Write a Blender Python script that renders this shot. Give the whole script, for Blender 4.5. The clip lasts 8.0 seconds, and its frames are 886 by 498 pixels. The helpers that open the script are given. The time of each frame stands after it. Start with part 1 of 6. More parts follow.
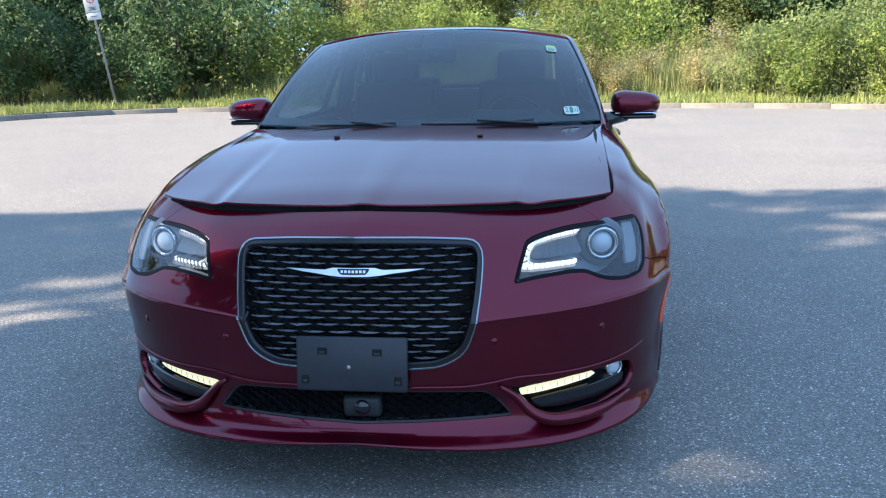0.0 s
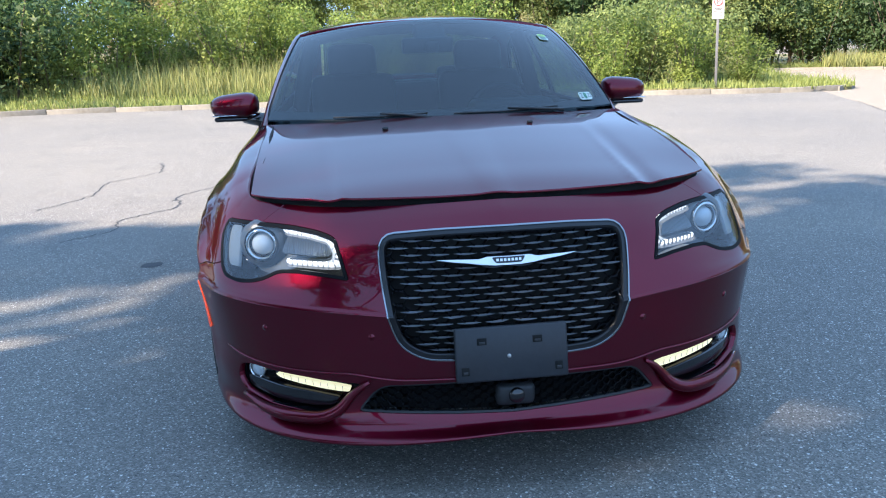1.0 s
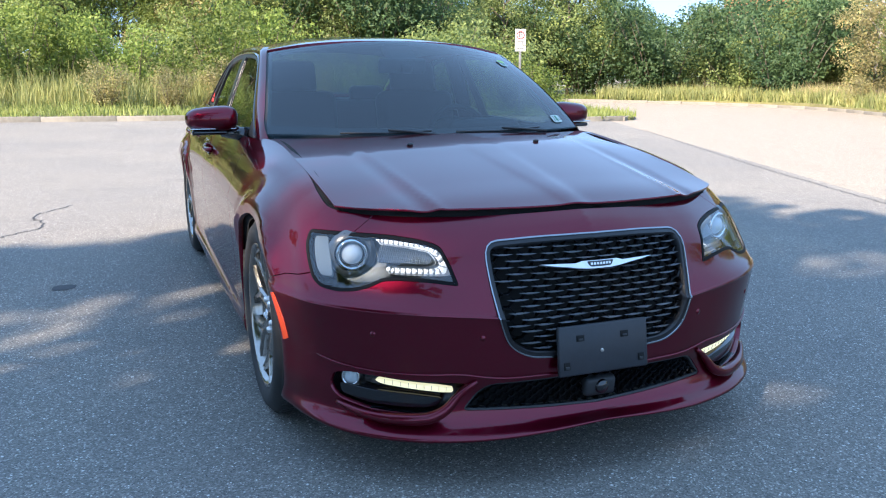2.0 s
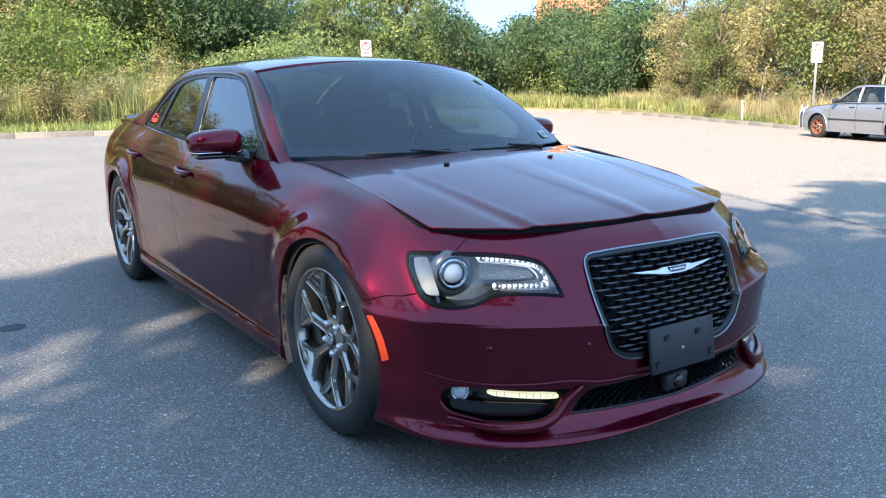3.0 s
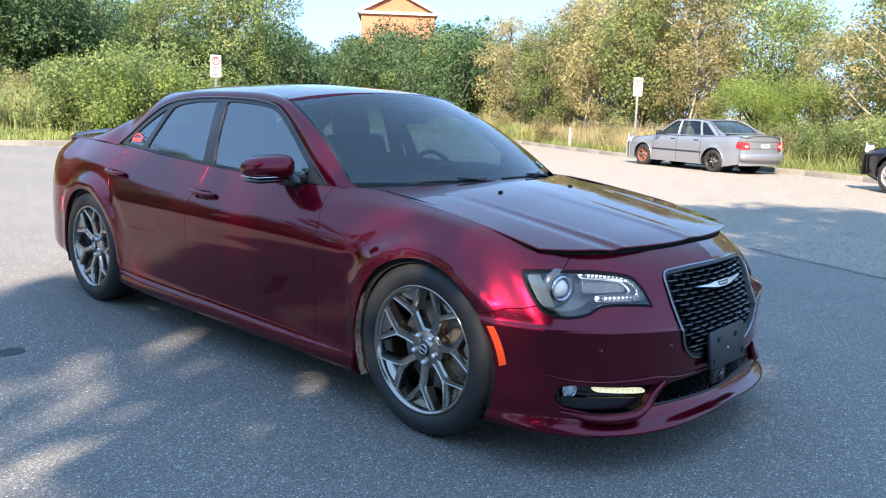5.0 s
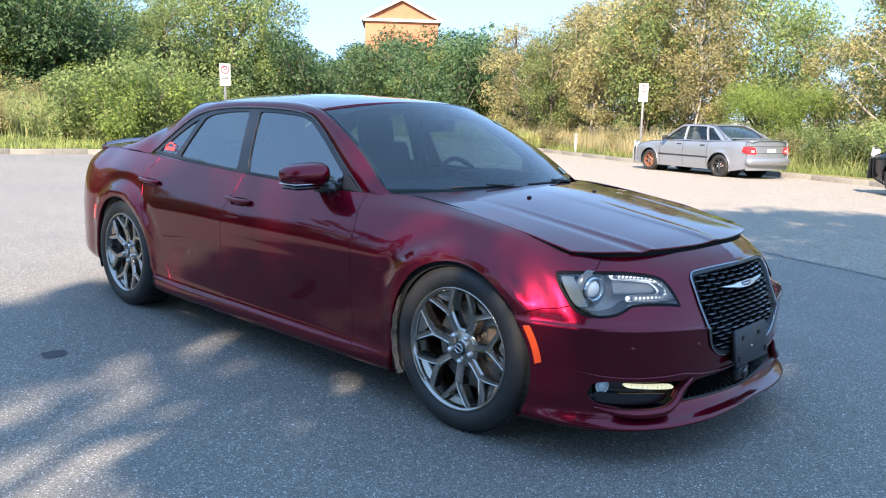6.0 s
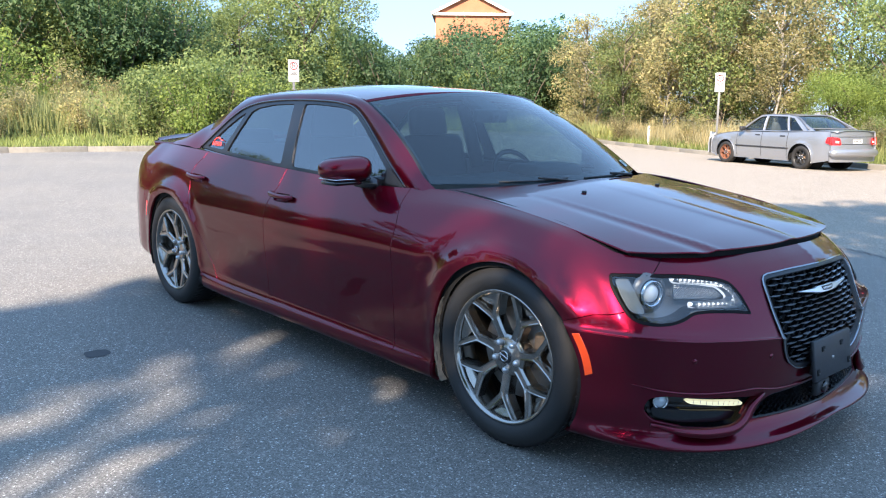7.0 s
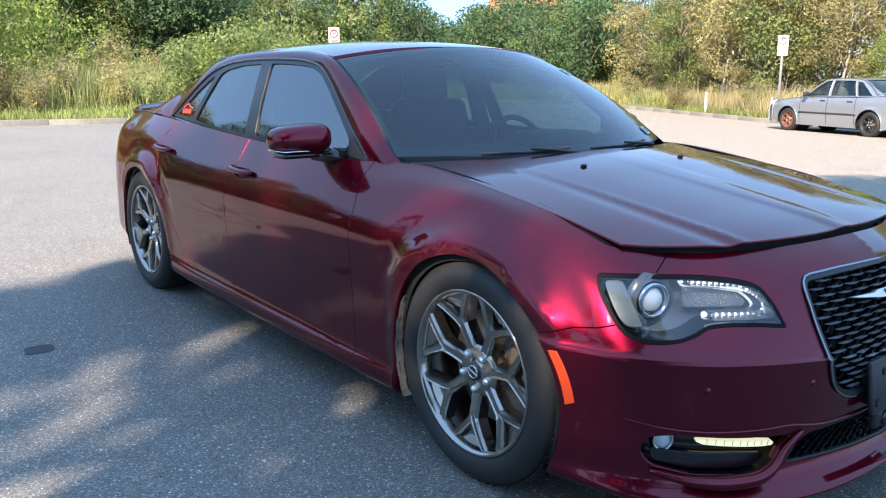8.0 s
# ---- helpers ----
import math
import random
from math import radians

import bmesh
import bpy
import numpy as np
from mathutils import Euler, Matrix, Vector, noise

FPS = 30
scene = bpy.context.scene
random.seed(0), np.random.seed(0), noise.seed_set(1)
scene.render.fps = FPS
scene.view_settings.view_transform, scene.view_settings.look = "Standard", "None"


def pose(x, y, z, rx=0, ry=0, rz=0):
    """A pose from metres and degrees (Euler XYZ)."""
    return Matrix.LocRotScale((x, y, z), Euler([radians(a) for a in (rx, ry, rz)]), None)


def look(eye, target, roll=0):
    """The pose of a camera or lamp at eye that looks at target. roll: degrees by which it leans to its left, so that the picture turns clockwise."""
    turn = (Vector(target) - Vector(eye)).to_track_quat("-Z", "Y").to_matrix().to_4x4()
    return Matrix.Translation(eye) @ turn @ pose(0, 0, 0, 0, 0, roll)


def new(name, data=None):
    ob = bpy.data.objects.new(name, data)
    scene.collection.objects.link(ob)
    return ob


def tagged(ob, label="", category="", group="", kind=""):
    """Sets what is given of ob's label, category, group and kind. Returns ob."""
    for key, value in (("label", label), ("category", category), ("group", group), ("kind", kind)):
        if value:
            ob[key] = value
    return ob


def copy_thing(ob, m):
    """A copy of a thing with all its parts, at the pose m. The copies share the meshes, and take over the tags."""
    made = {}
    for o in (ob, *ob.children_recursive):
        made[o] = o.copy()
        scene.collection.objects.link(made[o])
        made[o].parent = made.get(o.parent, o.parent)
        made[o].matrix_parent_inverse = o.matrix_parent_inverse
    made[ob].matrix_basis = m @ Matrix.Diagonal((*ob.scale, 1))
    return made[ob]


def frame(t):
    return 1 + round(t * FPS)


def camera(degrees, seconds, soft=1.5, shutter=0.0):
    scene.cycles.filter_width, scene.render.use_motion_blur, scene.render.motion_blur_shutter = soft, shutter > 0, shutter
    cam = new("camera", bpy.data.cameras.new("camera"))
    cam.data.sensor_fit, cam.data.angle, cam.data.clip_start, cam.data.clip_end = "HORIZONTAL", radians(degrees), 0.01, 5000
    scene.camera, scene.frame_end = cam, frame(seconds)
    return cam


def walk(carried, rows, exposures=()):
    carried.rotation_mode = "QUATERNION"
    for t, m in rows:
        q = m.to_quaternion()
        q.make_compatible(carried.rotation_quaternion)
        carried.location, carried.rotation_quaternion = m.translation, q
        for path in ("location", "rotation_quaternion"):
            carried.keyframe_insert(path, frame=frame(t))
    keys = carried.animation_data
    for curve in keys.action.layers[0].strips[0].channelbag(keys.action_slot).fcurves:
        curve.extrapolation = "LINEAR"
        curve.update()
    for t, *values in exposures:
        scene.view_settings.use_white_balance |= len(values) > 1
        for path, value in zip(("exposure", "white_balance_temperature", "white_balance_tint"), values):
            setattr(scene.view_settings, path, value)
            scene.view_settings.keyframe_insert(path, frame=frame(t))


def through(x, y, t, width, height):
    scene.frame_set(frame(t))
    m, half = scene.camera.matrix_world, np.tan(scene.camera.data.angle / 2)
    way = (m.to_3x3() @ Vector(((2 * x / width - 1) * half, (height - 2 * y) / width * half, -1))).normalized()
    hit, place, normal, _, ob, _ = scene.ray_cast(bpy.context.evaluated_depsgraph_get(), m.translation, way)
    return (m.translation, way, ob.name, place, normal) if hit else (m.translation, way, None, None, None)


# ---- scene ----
cam = camera(57.1, 8.0, 1.15)
PATH = [
    (0, (0.543, -3.012, 1.22), (0.286, -1.076, 0.787), -1.4),
    (0.5, (0.071, -3.043, 1.229), (0.037, -1.094, 0.781), -2.1),
    (1, (-0.418, -3.015, 1.225), (-0.208, -1.079, 0.766), -2.3),
    (1.5, (-0.893, -3.016, 1.221), (-0.413, -1.126, 0.778), -0.6),
    (2, (-1.36, -2.951, 1.235), (-0.638, -1.133, 0.819), 0.1),
    (2.2, (-1.543, -2.891, 1.245), (-0.73, -1.111, 0.832), -0.1),
    (3.3, (-2.36, -2.535, 1.302), (-1.189, -0.965, 0.899), -0.5),
    (3.5, (-2.481, -2.475, 1.314), (-1.271, -0.937, 0.899), -0.5),
    (4, (-2.771, -2.426, 1.353), (-1.481, -0.959, 0.926), 0.2),
    (4.5, (-2.993, -2.336, 1.343), (-1.608, -0.946, 0.958), 0.6),
    (5, (-3.202, -2.237, 1.352), (-1.758, -0.897, 1.004), 1.8),
    (6.5, (-3.413, -2.241, 1.362), (-1.99, -0.873, 1.039), 1.0),
    (7, (-3.139, -2.141, 1.341), (-1.826, -0.673, 0.991), 0.7),
    (7.5, (-2.818, -2.015, 1.304), (-1.552, -0.515, 0.922), 0.7),
    (8, (-2.466, -1.867, 1.288), (-1.266, -0.324, 0.867), 0.1),
]
walk(cam, [(t, look(*p)) for t, *p in PATH], [(0, 1.98, 6200, 15), (8, 1.88, 6200, 15)])

# ---- light ----
SUN_AZ, SUN_EL = radians(-60), radians(37)      # over the car's nose and its right flank
to_sun = Vector((math.sin(SUN_AZ) * math.cos(SUN_EL), -math.cos(SUN_AZ) * math.cos(SUN_EL), math.sin(SUN_EL)))
world = bpy.data.worlds.new("world")
scene.world = world
world.use_nodes = True
wn = world.node_tree.nodes
sky = wn.new("ShaderNodeTexSky")
sky.sky_type, sky.sun_disc = "NISHITA", False
sky.sun_elevation, sky.sun_rotation = SUN_EL, math.atan2(to_sun.x, to_sun.y)
sky.air_density, sky.dust_density, sky.ozone_density = 1.2, 0.05, 3.0
haze = wn.new("ShaderNodeMix")      # a clear, evenly blue late-summer sky
haze.data_type = "RGBA"
haze.inputs["Factor"].default_value = 0.9
haze.inputs["B"].default_value = (1.38, 2.45, 4.0, 1)
world.node_tree.links.new(sky.outputs[0], haze.inputs["A"])
wn["Background"].inputs["Strength"].default_value = 0.128
world.node_tree.links.new(haze.outputs["Result"], wn["Background"].inputs["Color"])
sun = bpy.data.lights.new("sun", "SUN")
sun.energy, sun.angle, sun.color = 4.25, radians(0.5), (1.0, 0.845, 0.65)
sun_ob = new("sun", sun)
sun_ob.matrix_world = look(to_sun * 60, (0, 0, 0))


# ---- materials ----
def material(name, color, rough=0.6, metal=0.0, coat=0.0, spec=0.5):
    m = bpy.data.materials.new(name)
    m.use_nodes = True
    b = m.node_tree.nodes["Principled BSDF"]
    b.inputs["Base Color"].default_value = (*color, 1)
    b.inputs["Roughness"].default_value = rough
    b.inputs["Metallic"].default_value = metal
    b.inputs["Coat Weight"].default_value = coat
    b.inputs["Coat Roughness"].default_value = 0.03
    b.inputs["Specular IOR Level"].default_value = spec
    return m


def nodes_of(m):
    t = m.node_tree
    return t.nodes, t.links, t.nodes["Principled BSDF"]


def noise_tex(m, scale, detail=4.0, rough=0.6):
    n, l, b = nodes_of(m)
    c = n.new("ShaderNodeTexCoord")
    x = n.new("ShaderNodeTexNoise")
    x.inputs["Scale"].default_value, x.inputs["Detail"].default_value = scale, detail
    x.inputs["Roughness"].default_value = rough
    l.new(c.outputs["Object"], x.inputs["Vector"])
    return x.outputs["Fac"]


def ramp(m, fac, stops):
    n, l, b = nodes_of(m)
    r = n.new("ShaderNodeValToRGB")
    els = r.color_ramp.elements
    while len(els) < len(stops):
        els.new(0.5)
    for e, (p, c) in zip(els, stops):
        e.position, e.color = p, (*c, 1)
    l.new(fac, r.inputs["Fac"])
    return r.outputs["Color"]


def mixed(m, fac, a, b2, blend="MIX"):
    n, l, b = nodes_of(m)
    x = n.new("ShaderNodeMix")
    x.data_type, x.blend_type = "RGBA", blend
    for s, v in ((x.inputs["Factor"], fac), (x.inputs["A"], a), (x.inputs["B"], b2)):
        if isinstance(v, (int, float)):
            s.default_value = v
        elif isinstance(v, tuple):
            s.default_value = (*v, 1)
        else:
            l.new(v, s)
    return x.outputs["Result"]


def bump(m, height, strength=0.3, distance=0.01):
    n, l, b = nodes_of(m)
    x = n.new("ShaderNodeBump")
    x.inputs["Strength"].default_value, x.inputs["Distance"].default_value = strength, distance
    l.new(height, x.inputs["Height"])
    l.new(x.outputs["Normal"], b.inputs["Normal"])


def worn(name, color, rough, scale, spread=0.25, metal=0.0, coat=0.0, relief=0.0):
    """A plain material with a little variation of colour and roughness at two scales."""
    m = material(name, color, rough, metal, coat)
    n, l, b = nodes_of(m)
    fine, broad = noise_tex(m, scale, 6), noise_tex(m, scale / 14, 3)
    lo, hi = tuple(c * (1 - spread) for c in color), tuple(min(1, c * (1 + spread)) for c in color)
    l.new(mixed(m, 0.5, ramp(m, fine, [(0.3, lo), (0.7, hi)]), ramp(m, broad, [(0.3, lo), (0.7, hi)])), b.inputs["Base Color"])
    r = n.new("ShaderNodeMapRange")
    r.inputs["To Min"].default_value, r.inputs["To Max"].default_value = max(0.02, rough - 0.1), min(1, rough + 0.1)
    l.new(fine, r.inputs["Value"])
    l.new(r.outputs["Result"], b.inputs["Roughness"])
    if relief:
        bump(m, fine, 0.5, relief)
    return m


def paint(name, color, metal, rough, spec=0.5):
    m = material(name, color, rough, metal, 1.0, spec)
    n, l, b = nodes_of(m)
    b.inputs["Specular Tint"].default_value = (*(min(1, 0.05 + 2.0 * c) for c in color), 1)
    b.inputs["Coat IOR"].default_value = 1.42
    flake = noise_tex(m, 900, 1)
    dust = noise_tex(m, 2.2, 5)
    l.new(mixed(m, flake, tuple(c * 0.8 for c in color), tuple(min(1, c * 1.25) for c in color)), b.inputs["Base Color"])
    r = n.new("ShaderNodeMapRange")
    r.inputs["To Min"].default_value, r.inputs["To Max"].default_value = 0.004, 0.022
    l.new(dust, r.inputs["Value"])
    l.new(r.outputs["Result"], b.inputs["Coat Roughness"])
    return m


def glass(name, tint, f0=0.06, rough=0.0):
    """Thin glass: what lies behind shows through the tint, with a mirror on top that grows towards grazing."""
    m = bpy.data.materials.new(name)
    m.use_nodes = True
    n, l = m.node_tree.nodes, m.node_tree.links
    n.remove(n["Principled BSDF"])
    t, g, mix, f = (n.new("ShaderNode" + k) for k in ("BsdfTransparent", "BsdfGlossy", "MixShader", "LayerWeight"))
    t.inputs["Color"].default_value = (*tint, 1)
    g.inputs["Roughness"].default_value = rough
    f.inputs["Blend"].default_value = 0.5
    p, k = n.new("ShaderNodeMath"), n.new("ShaderNodeMath")
    p.operation, k.operation = "POWER", "MULTIPLY_ADD"
    p.inputs[1].default_value = 5.0
    k.inputs[1].default_value, k.inputs[2].default_value = 1 - f0, f0
    l.new(f.outputs["Facing"], p.inputs[0])
    l.new(p.outputs[0], k.inputs[0])
    l.new(k.outputs[0], mix.inputs[0])
    l.new(t.outputs[0], mix.inputs[1])
    l.new(g.outputs[0], mix.inputs[2])
    l.new(mix.outputs[0], n["Material Output"].inputs["Surface"])
    return m


def glow(name, color, strength):
    m = material(name, color, 0.3)
    n, l, b = nodes_of(m)
    b.inputs["Emission Color"].default_value = (*color, 1)
    b.inputs["Emission Strength"].default_value = strength
    return m


def leaf(name, a, b2, c, through=0.45):
    """Leaves: three colours spread leaf by leaf and plant by plant, some light passing through."""
    m = material(name, a, 0.55, spec=0.3)
    n, l, b = nodes_of(m)
    geo, inf = n.new("ShaderNodeNewGeometry"), n.new("ShaderNodeObjectInfo")
    soft = lambda u, v, f: tuple(x + (y - x) * f for x, y in zip(u, v))
    col = ramp(m, geo.outputs["Random Per Island"], [(0.0, soft(b2, a, .6)), (0.5, b2), (1.0, soft(b2, c, .6))])
    clump = noise_tex(m, .9, 2)      # clump by clump: darker and brighter leaf colour
    col = mixed(m, ramp(m, clump, [(0.35, (0, 0, 0)), (0.65, (1, 1, 1))]), mixed(m, 1.0, col, (.62, .70, .66), "MULTIPLY"), mixed(m, 1.0, col, (1.12, 1.10, .95), "MULTIPLY"))
    hue = n.new("ShaderNodeHueSaturation")
    mr = n.new("ShaderNodeMapRange")
    mr.inputs["To Min"].default_value, mr.inputs["To Max"].default_value = 0.7, 1.3
    l.new(inf.outputs["Random"], mr.inputs["Value"])
    l.new(mr.outputs["Result"], hue.inputs["Value"])
    l.new(col, hue.inputs["Color"])
    l.new(hue.outputs["Color"], b.inputs["Base Color"])
    tr, mix = n.new("ShaderNodeBsdfTranslucent"), n.new("ShaderNodeMixShader")
    l.new(hue.outputs["Color"], tr.inputs["Color"])
    mix.inputs[0].default_value = through
    l.new(b.outputs[0], mix.inputs[1])
    l.new(tr.outputs[0], mix.inputs[2])
    l.new(mix.outputs[0], n["Material Output"].inputs["Surface"])
    return m


def asphalt_material():
    m = material("asphalt", (0.1, 0.1, 0.1), 0.9)
    n, l, b = nodes_of(m)
    co = n.new("ShaderNodeTexCoord")

    def stones(scale):
        v = n.new("ShaderNodeTexVoronoi")
        v.inputs["Scale"].default_value = scale
        l.new(co.outputs["Object"], v.inputs["Vector"])
        return v
    v = stones(185)
    grey = n.new("ShaderNodeSeparateColor")
    l.new(v.outputs["Color"], grey.inputs[0])
    base = ramp(m, grey.outputs[0], [(0.0, (0.098, 0.093, 0.086)), (0.55, (0.158, 0.149, 0.135)), (0.90, (0.218, 0.206, 0.186)), (1.0, (0.40, 0.38, 0.35))])
    broad = noise_tex(m, 0.35, 5)
    base = mixed(m, ramp(m, broad, [(0.35, (0, 0, 0)), (0.7, (1, 1, 1))]), base, mixed(m, 1.0, base, (1.25, 1.22, 1.15), "MULTIPLY"))
    # an older, paler and warmer surface lies beyond a joint that runs off to the road
    sep = n.new("ShaderNodeSeparateXYZ")
    l.new(co.outputs["Object"], sep.inputs[0])
    f = n.new("ShaderNodeMath")
    f.operation = "MULTIPLY_ADD"      # x - 0.42 y - 4.75 > 0
    f.inputs[1].default_value, f.inputs[2].default_value = -0.42, -4.75
    l.new(sep.outputs["Y"], f.inputs[0])
    g = n.new("ShaderNodeMath")
    g.operation = "ADD"
    l.new(f.outputs[0], g.inputs[0])
    l.new(sep.outputs["X"], g.inputs[1])
    side = ramp(m, g.outputs[0], [(0.0, (0, 0, 0)), (0.02, (1, 1, 1))])
    v2 = stones(90)
    grey2 = n.new("ShaderNodeSeparateColor")
    l.new(v2.outputs["Color"], grey2.inputs[0])
    old = ramp(m, grey2.outputs[0], [(0.0, (0.15, 0.125, 0.095)), (0.5, (0.25, 0.212, 0.165)), (1.0, (0.44, 0.385, 0.31))])
    base = mixed(m, side, base, old)
    v3 = stones(48)      # scattered larger pale stones
    grey3 = n.new("ShaderNodeSeparateColor")
    l.new(v3.outputs["Color"], grey3.inputs[0])
    few = ramp(m, grey3.outputs[0], [(0.87, (0, 0, 0)), (0.90, (1, 1, 1))])
    dot = ramp(m, v3.outputs["Distance"], [(0.12, (1, 1, 1)), (0.28, (0, 0, 0))])
    base = mixed(m, mixed(m, 1.0, few, dot, "MULTIPLY"), base, (0.68, 0.66, 0.62))
    v4 = stones(105)      # many small bright chips between them
    grey4 = n.new("ShaderNodeSeparateColor")
    l.new(v4.outputs["Color"], grey4.inputs[0])
    few4 = ramp(m, grey4.outputs[0], [(0.93, (0, 0, 0)), (0.95, (1, 1, 1))])
    dot4 = ramp(m, v4.outputs["Distance"], [(0.20, (1, 1, 1)), (0.36, (0, 0, 0))])
    base = mixed(m, mixed(m, 1.0, few4, dot4, "MULTIPLY"), base, (0.74, 0.72, 0.68))
    pores = ramp(m, grey4.outputs[0], [(0.10, (1, 1, 1)), (0.14, (0, 0, 0))])
    base = mixed(m, mixed(m, 1.0, pores, dot4, "MULTIPLY"), base, (0.035, 0.034, 0.033))
    stain = noise_tex(m, 1.7, 6)
    base = mixed(m, ramp(m, stain, [(0.55, (0, 0, 0)), (0.75, (0.6, 0.6, 0.6))]), base, mixed(m, 1.0, base, (0.72, 0.72, 0.74), "MULTIPLY"))
    l.new(base, b.inputs["Base Color"])
    bump(m, v.outputs["Distance"], 0.5, 0.004)
    return m


PAINT = paint("wine_red_metallic_paint", (0.128, 0.0036, 0.0165), 0.80, 0.31, 0.1)
SILVER = paint("silver_metallic_paint", (0.30, 0.315, 0.34), 0.6, 0.38)
NIGHT = paint("black_paint", (0.012, 0.013, 0.016), 0.1, 0.3)
TRIM_BLACK = material("satin_black_trim", (0.010, 0.010, 0.012), 0.32)
GLOSS_BLACK = material("gloss_black_plastic", (0.008, 0.008, 0.01), 0.12, coat=0.6)
MATT_BLACK = worn("matt_black_plastic", (0.022, 0.023, 0.025), 0.55, 60, relief=0.0006)
# near-black for hollows and gaps: their shade is in the colour
SHADE_BLACK = material("shade_black", (0.004, 0.004, 0.004), 0.9)
RUBBER = worn("tyre_rubber", (0.019, 0.0185, 0.018), 0.62, 40, relief=0.0008)
CHROME = material("chrome", (0.75, 0.76, 0.78), 0.12, 1.0)
DARK_CHROME = material("dark_chrome", (0.30, 0.31, 0.33), 0.14, 1.0)
SATIN = worn("satin_chrome", (0.72, 0.73, 0.75), 0.33, 60, 0.06, metal=0.9)
RIM = worn("machined_dark_alloy", (0.36, 0.335, 0.305), 0.15, 50, 0.12, metal=0.95)
STEEL = worn("brake_steel", (0.46, 0.43, 0.40), 0.4, 70, metal=0.6)
CALIPER = worn("rusty_caliper", (0.34, 0.22, 0.13), 0.6, 60, 0.4)
WINDSCREEN = glass("windscreen_glass", (0.30, 0.44, 0.47), 0.09)
TINTED = glass("tinted_side_glass", (0.25, 0.34, 0.38), 0.22)
REAR_TINT = glass("tinted_rear_glass", (0.20, 0.25, 0.25), 0.09)
LENS = glass("clear_lamp_lens", (0.84, 0.88, 0.90), 0.085)
LEATHER = worn("black_leather", (0.025, 0.025, 0.027), 0.5, 60, relief=0.0008)
HEADLINER = worn("grey_headliner", (0.22, 0.22, 0.22), 0.9, 80)
DRL = glow("daytime_lamp", (1.0, 0.97, 0.92), 0.45)
GUIDE = glow("lamp_light_guide", (0.6, 0.62, 0.63), 0.3)
FOG = glow("fog_lamp", (1.0, 0.93, 0.55), 0.2)
AMBER = material("amber_reflector", (0.82, 0.075, 0.012), 0.25, coat=0.5)
RED_LENS = material("red_reflector", (0.6, 0.02, 0.02), 0.2, coat=0.8)
STICKER = material("red_sticker", (0.8, 0.05, 0.03), 0.5)
PAPER = worn("pale_sticker", (0.6, 0.66, 0.6), 0.6, 50)
SIGN_WHITE = worn("sign_sheet", (0.62, 0.62, 0.60), 0.4, 12, 0.06)
SIGN_INK = material("sign_ink", (0.02, 0.02, 0.02), 0.5)
GALV = worn("galvanised_steel", (0.20, 0.20, 0.195), 0.5, 30, 0.25, metal=0.5)
CONCRETE = worn("kerb_concrete", (0.20, 0.185, 0.155), 0.85, 9, 0.4, relief=0.003)
EARTH = worn("earth_and_thatch", (0.14, 0.13, 0.05), 0.95, 6, 0.5, relief=0.02)
BRICK = worn("orange_brick", (0.42, 0.16, 0.08), 0.85, 9, 0.2)
TRIM_WHITE = worn("white_trim", (0.75, 0.74, 0.72), 0.6, 20, 0.06)
ROOFING = worn("roof_shingle", (0.12, 0.11, 0.10), 0.9, 20)
BARK = worn("bark", (0.12, 0.095, 0.07), 0.9, 12, 0.4, relief=0.01)
PALE_BARK = worn("pale_bark", (0.35, 0.31, 0.26), 0.85, 12, 0.3, relief=0.006)
ASPHALT = asphalt_material()
RUSTY = worn("rusty_wheel", (0.16, 0.06, 0.03), 0.8, 30, 0.4)
LEAF_GREEN = leaf("leaf_green", (0.158, 0.205, 0.076), (0.236, 0.290, 0.104), (0.375, 0.420, 0.170))
LEAF_DARK = leaf("leaf_dark", (0.070, 0.124, 0.058), (0.108, 0.178, 0.080), (0.168, 0.245, 0.108))
LEAF_LIME = leaf("leaf_lime", (0.15, 0.20, 0.05), (0.21, 0.27, 0.065), (0.30, 0.35, 0.10))
LEAF_BROWN = leaf("leaf_brown", (0.265, 0.218, 0.115), (0.368, 0.310, 0.161), (0.437, 0.425, 0.172))
GRASS_LAWN = leaf("lawn_grass", (0.15, 0.19, 0.055), (0.23, 0.27, 0.085), (0.34, 0.35, 0.14), 0.3)
GRASS_TALL = leaf("meadow_grass", (0.24, 0.29, 0.10), (0.35, 0.36, 0.15), (0.47, 0.44, 0.23), 0.3)
GRASS_DRY = leaf("dry_grass", (0.38, 0.30, 0.16), (0.5, 0.42, 0.25), (0.62, 0.54, 0.36), 0.3)


# ---- building helpers ----
def part(name, bm, mat, parent=None, label=""):
    """Links a bmesh as one mesh object under a thing or a part."""
    me = bpy.data.meshes.new(name)
    bm.to_mesh(me)
    bm.free()
    return link_mesh(name, me, mat, parent, label)


def link_mesh(name, me, mat, parent=None, label=""):
    me.materials.append(mat)
    ob = new(name, me)
    ob.parent = parent
    if label:
        tagged(ob, label)
    return ob


def raw(name, verts, faces, mat, parent=None, label="", smooth=True, normals=None):
    me = bpy.data.meshes.new(name)
    me.from_pydata([tuple(v) for v in verts], [], [tuple(f) for f in faces])
    me.polygons.foreach_set("use_smooth", [smooth] * len(me.polygons))
    me.update()
    if normals is not None:
        me.normals_split_custom_set_from_vertices([tuple(n) for n in normals])
    return link_mesh(name, me, mat, parent, label)


def thing(name, at=(0, 0, 0), label="", category="", group="", turn=0):
    ob = new(name)
    ob.matrix_basis = pose(*at, 0, 0, turn)
    return tagged(ob, label, category, group)


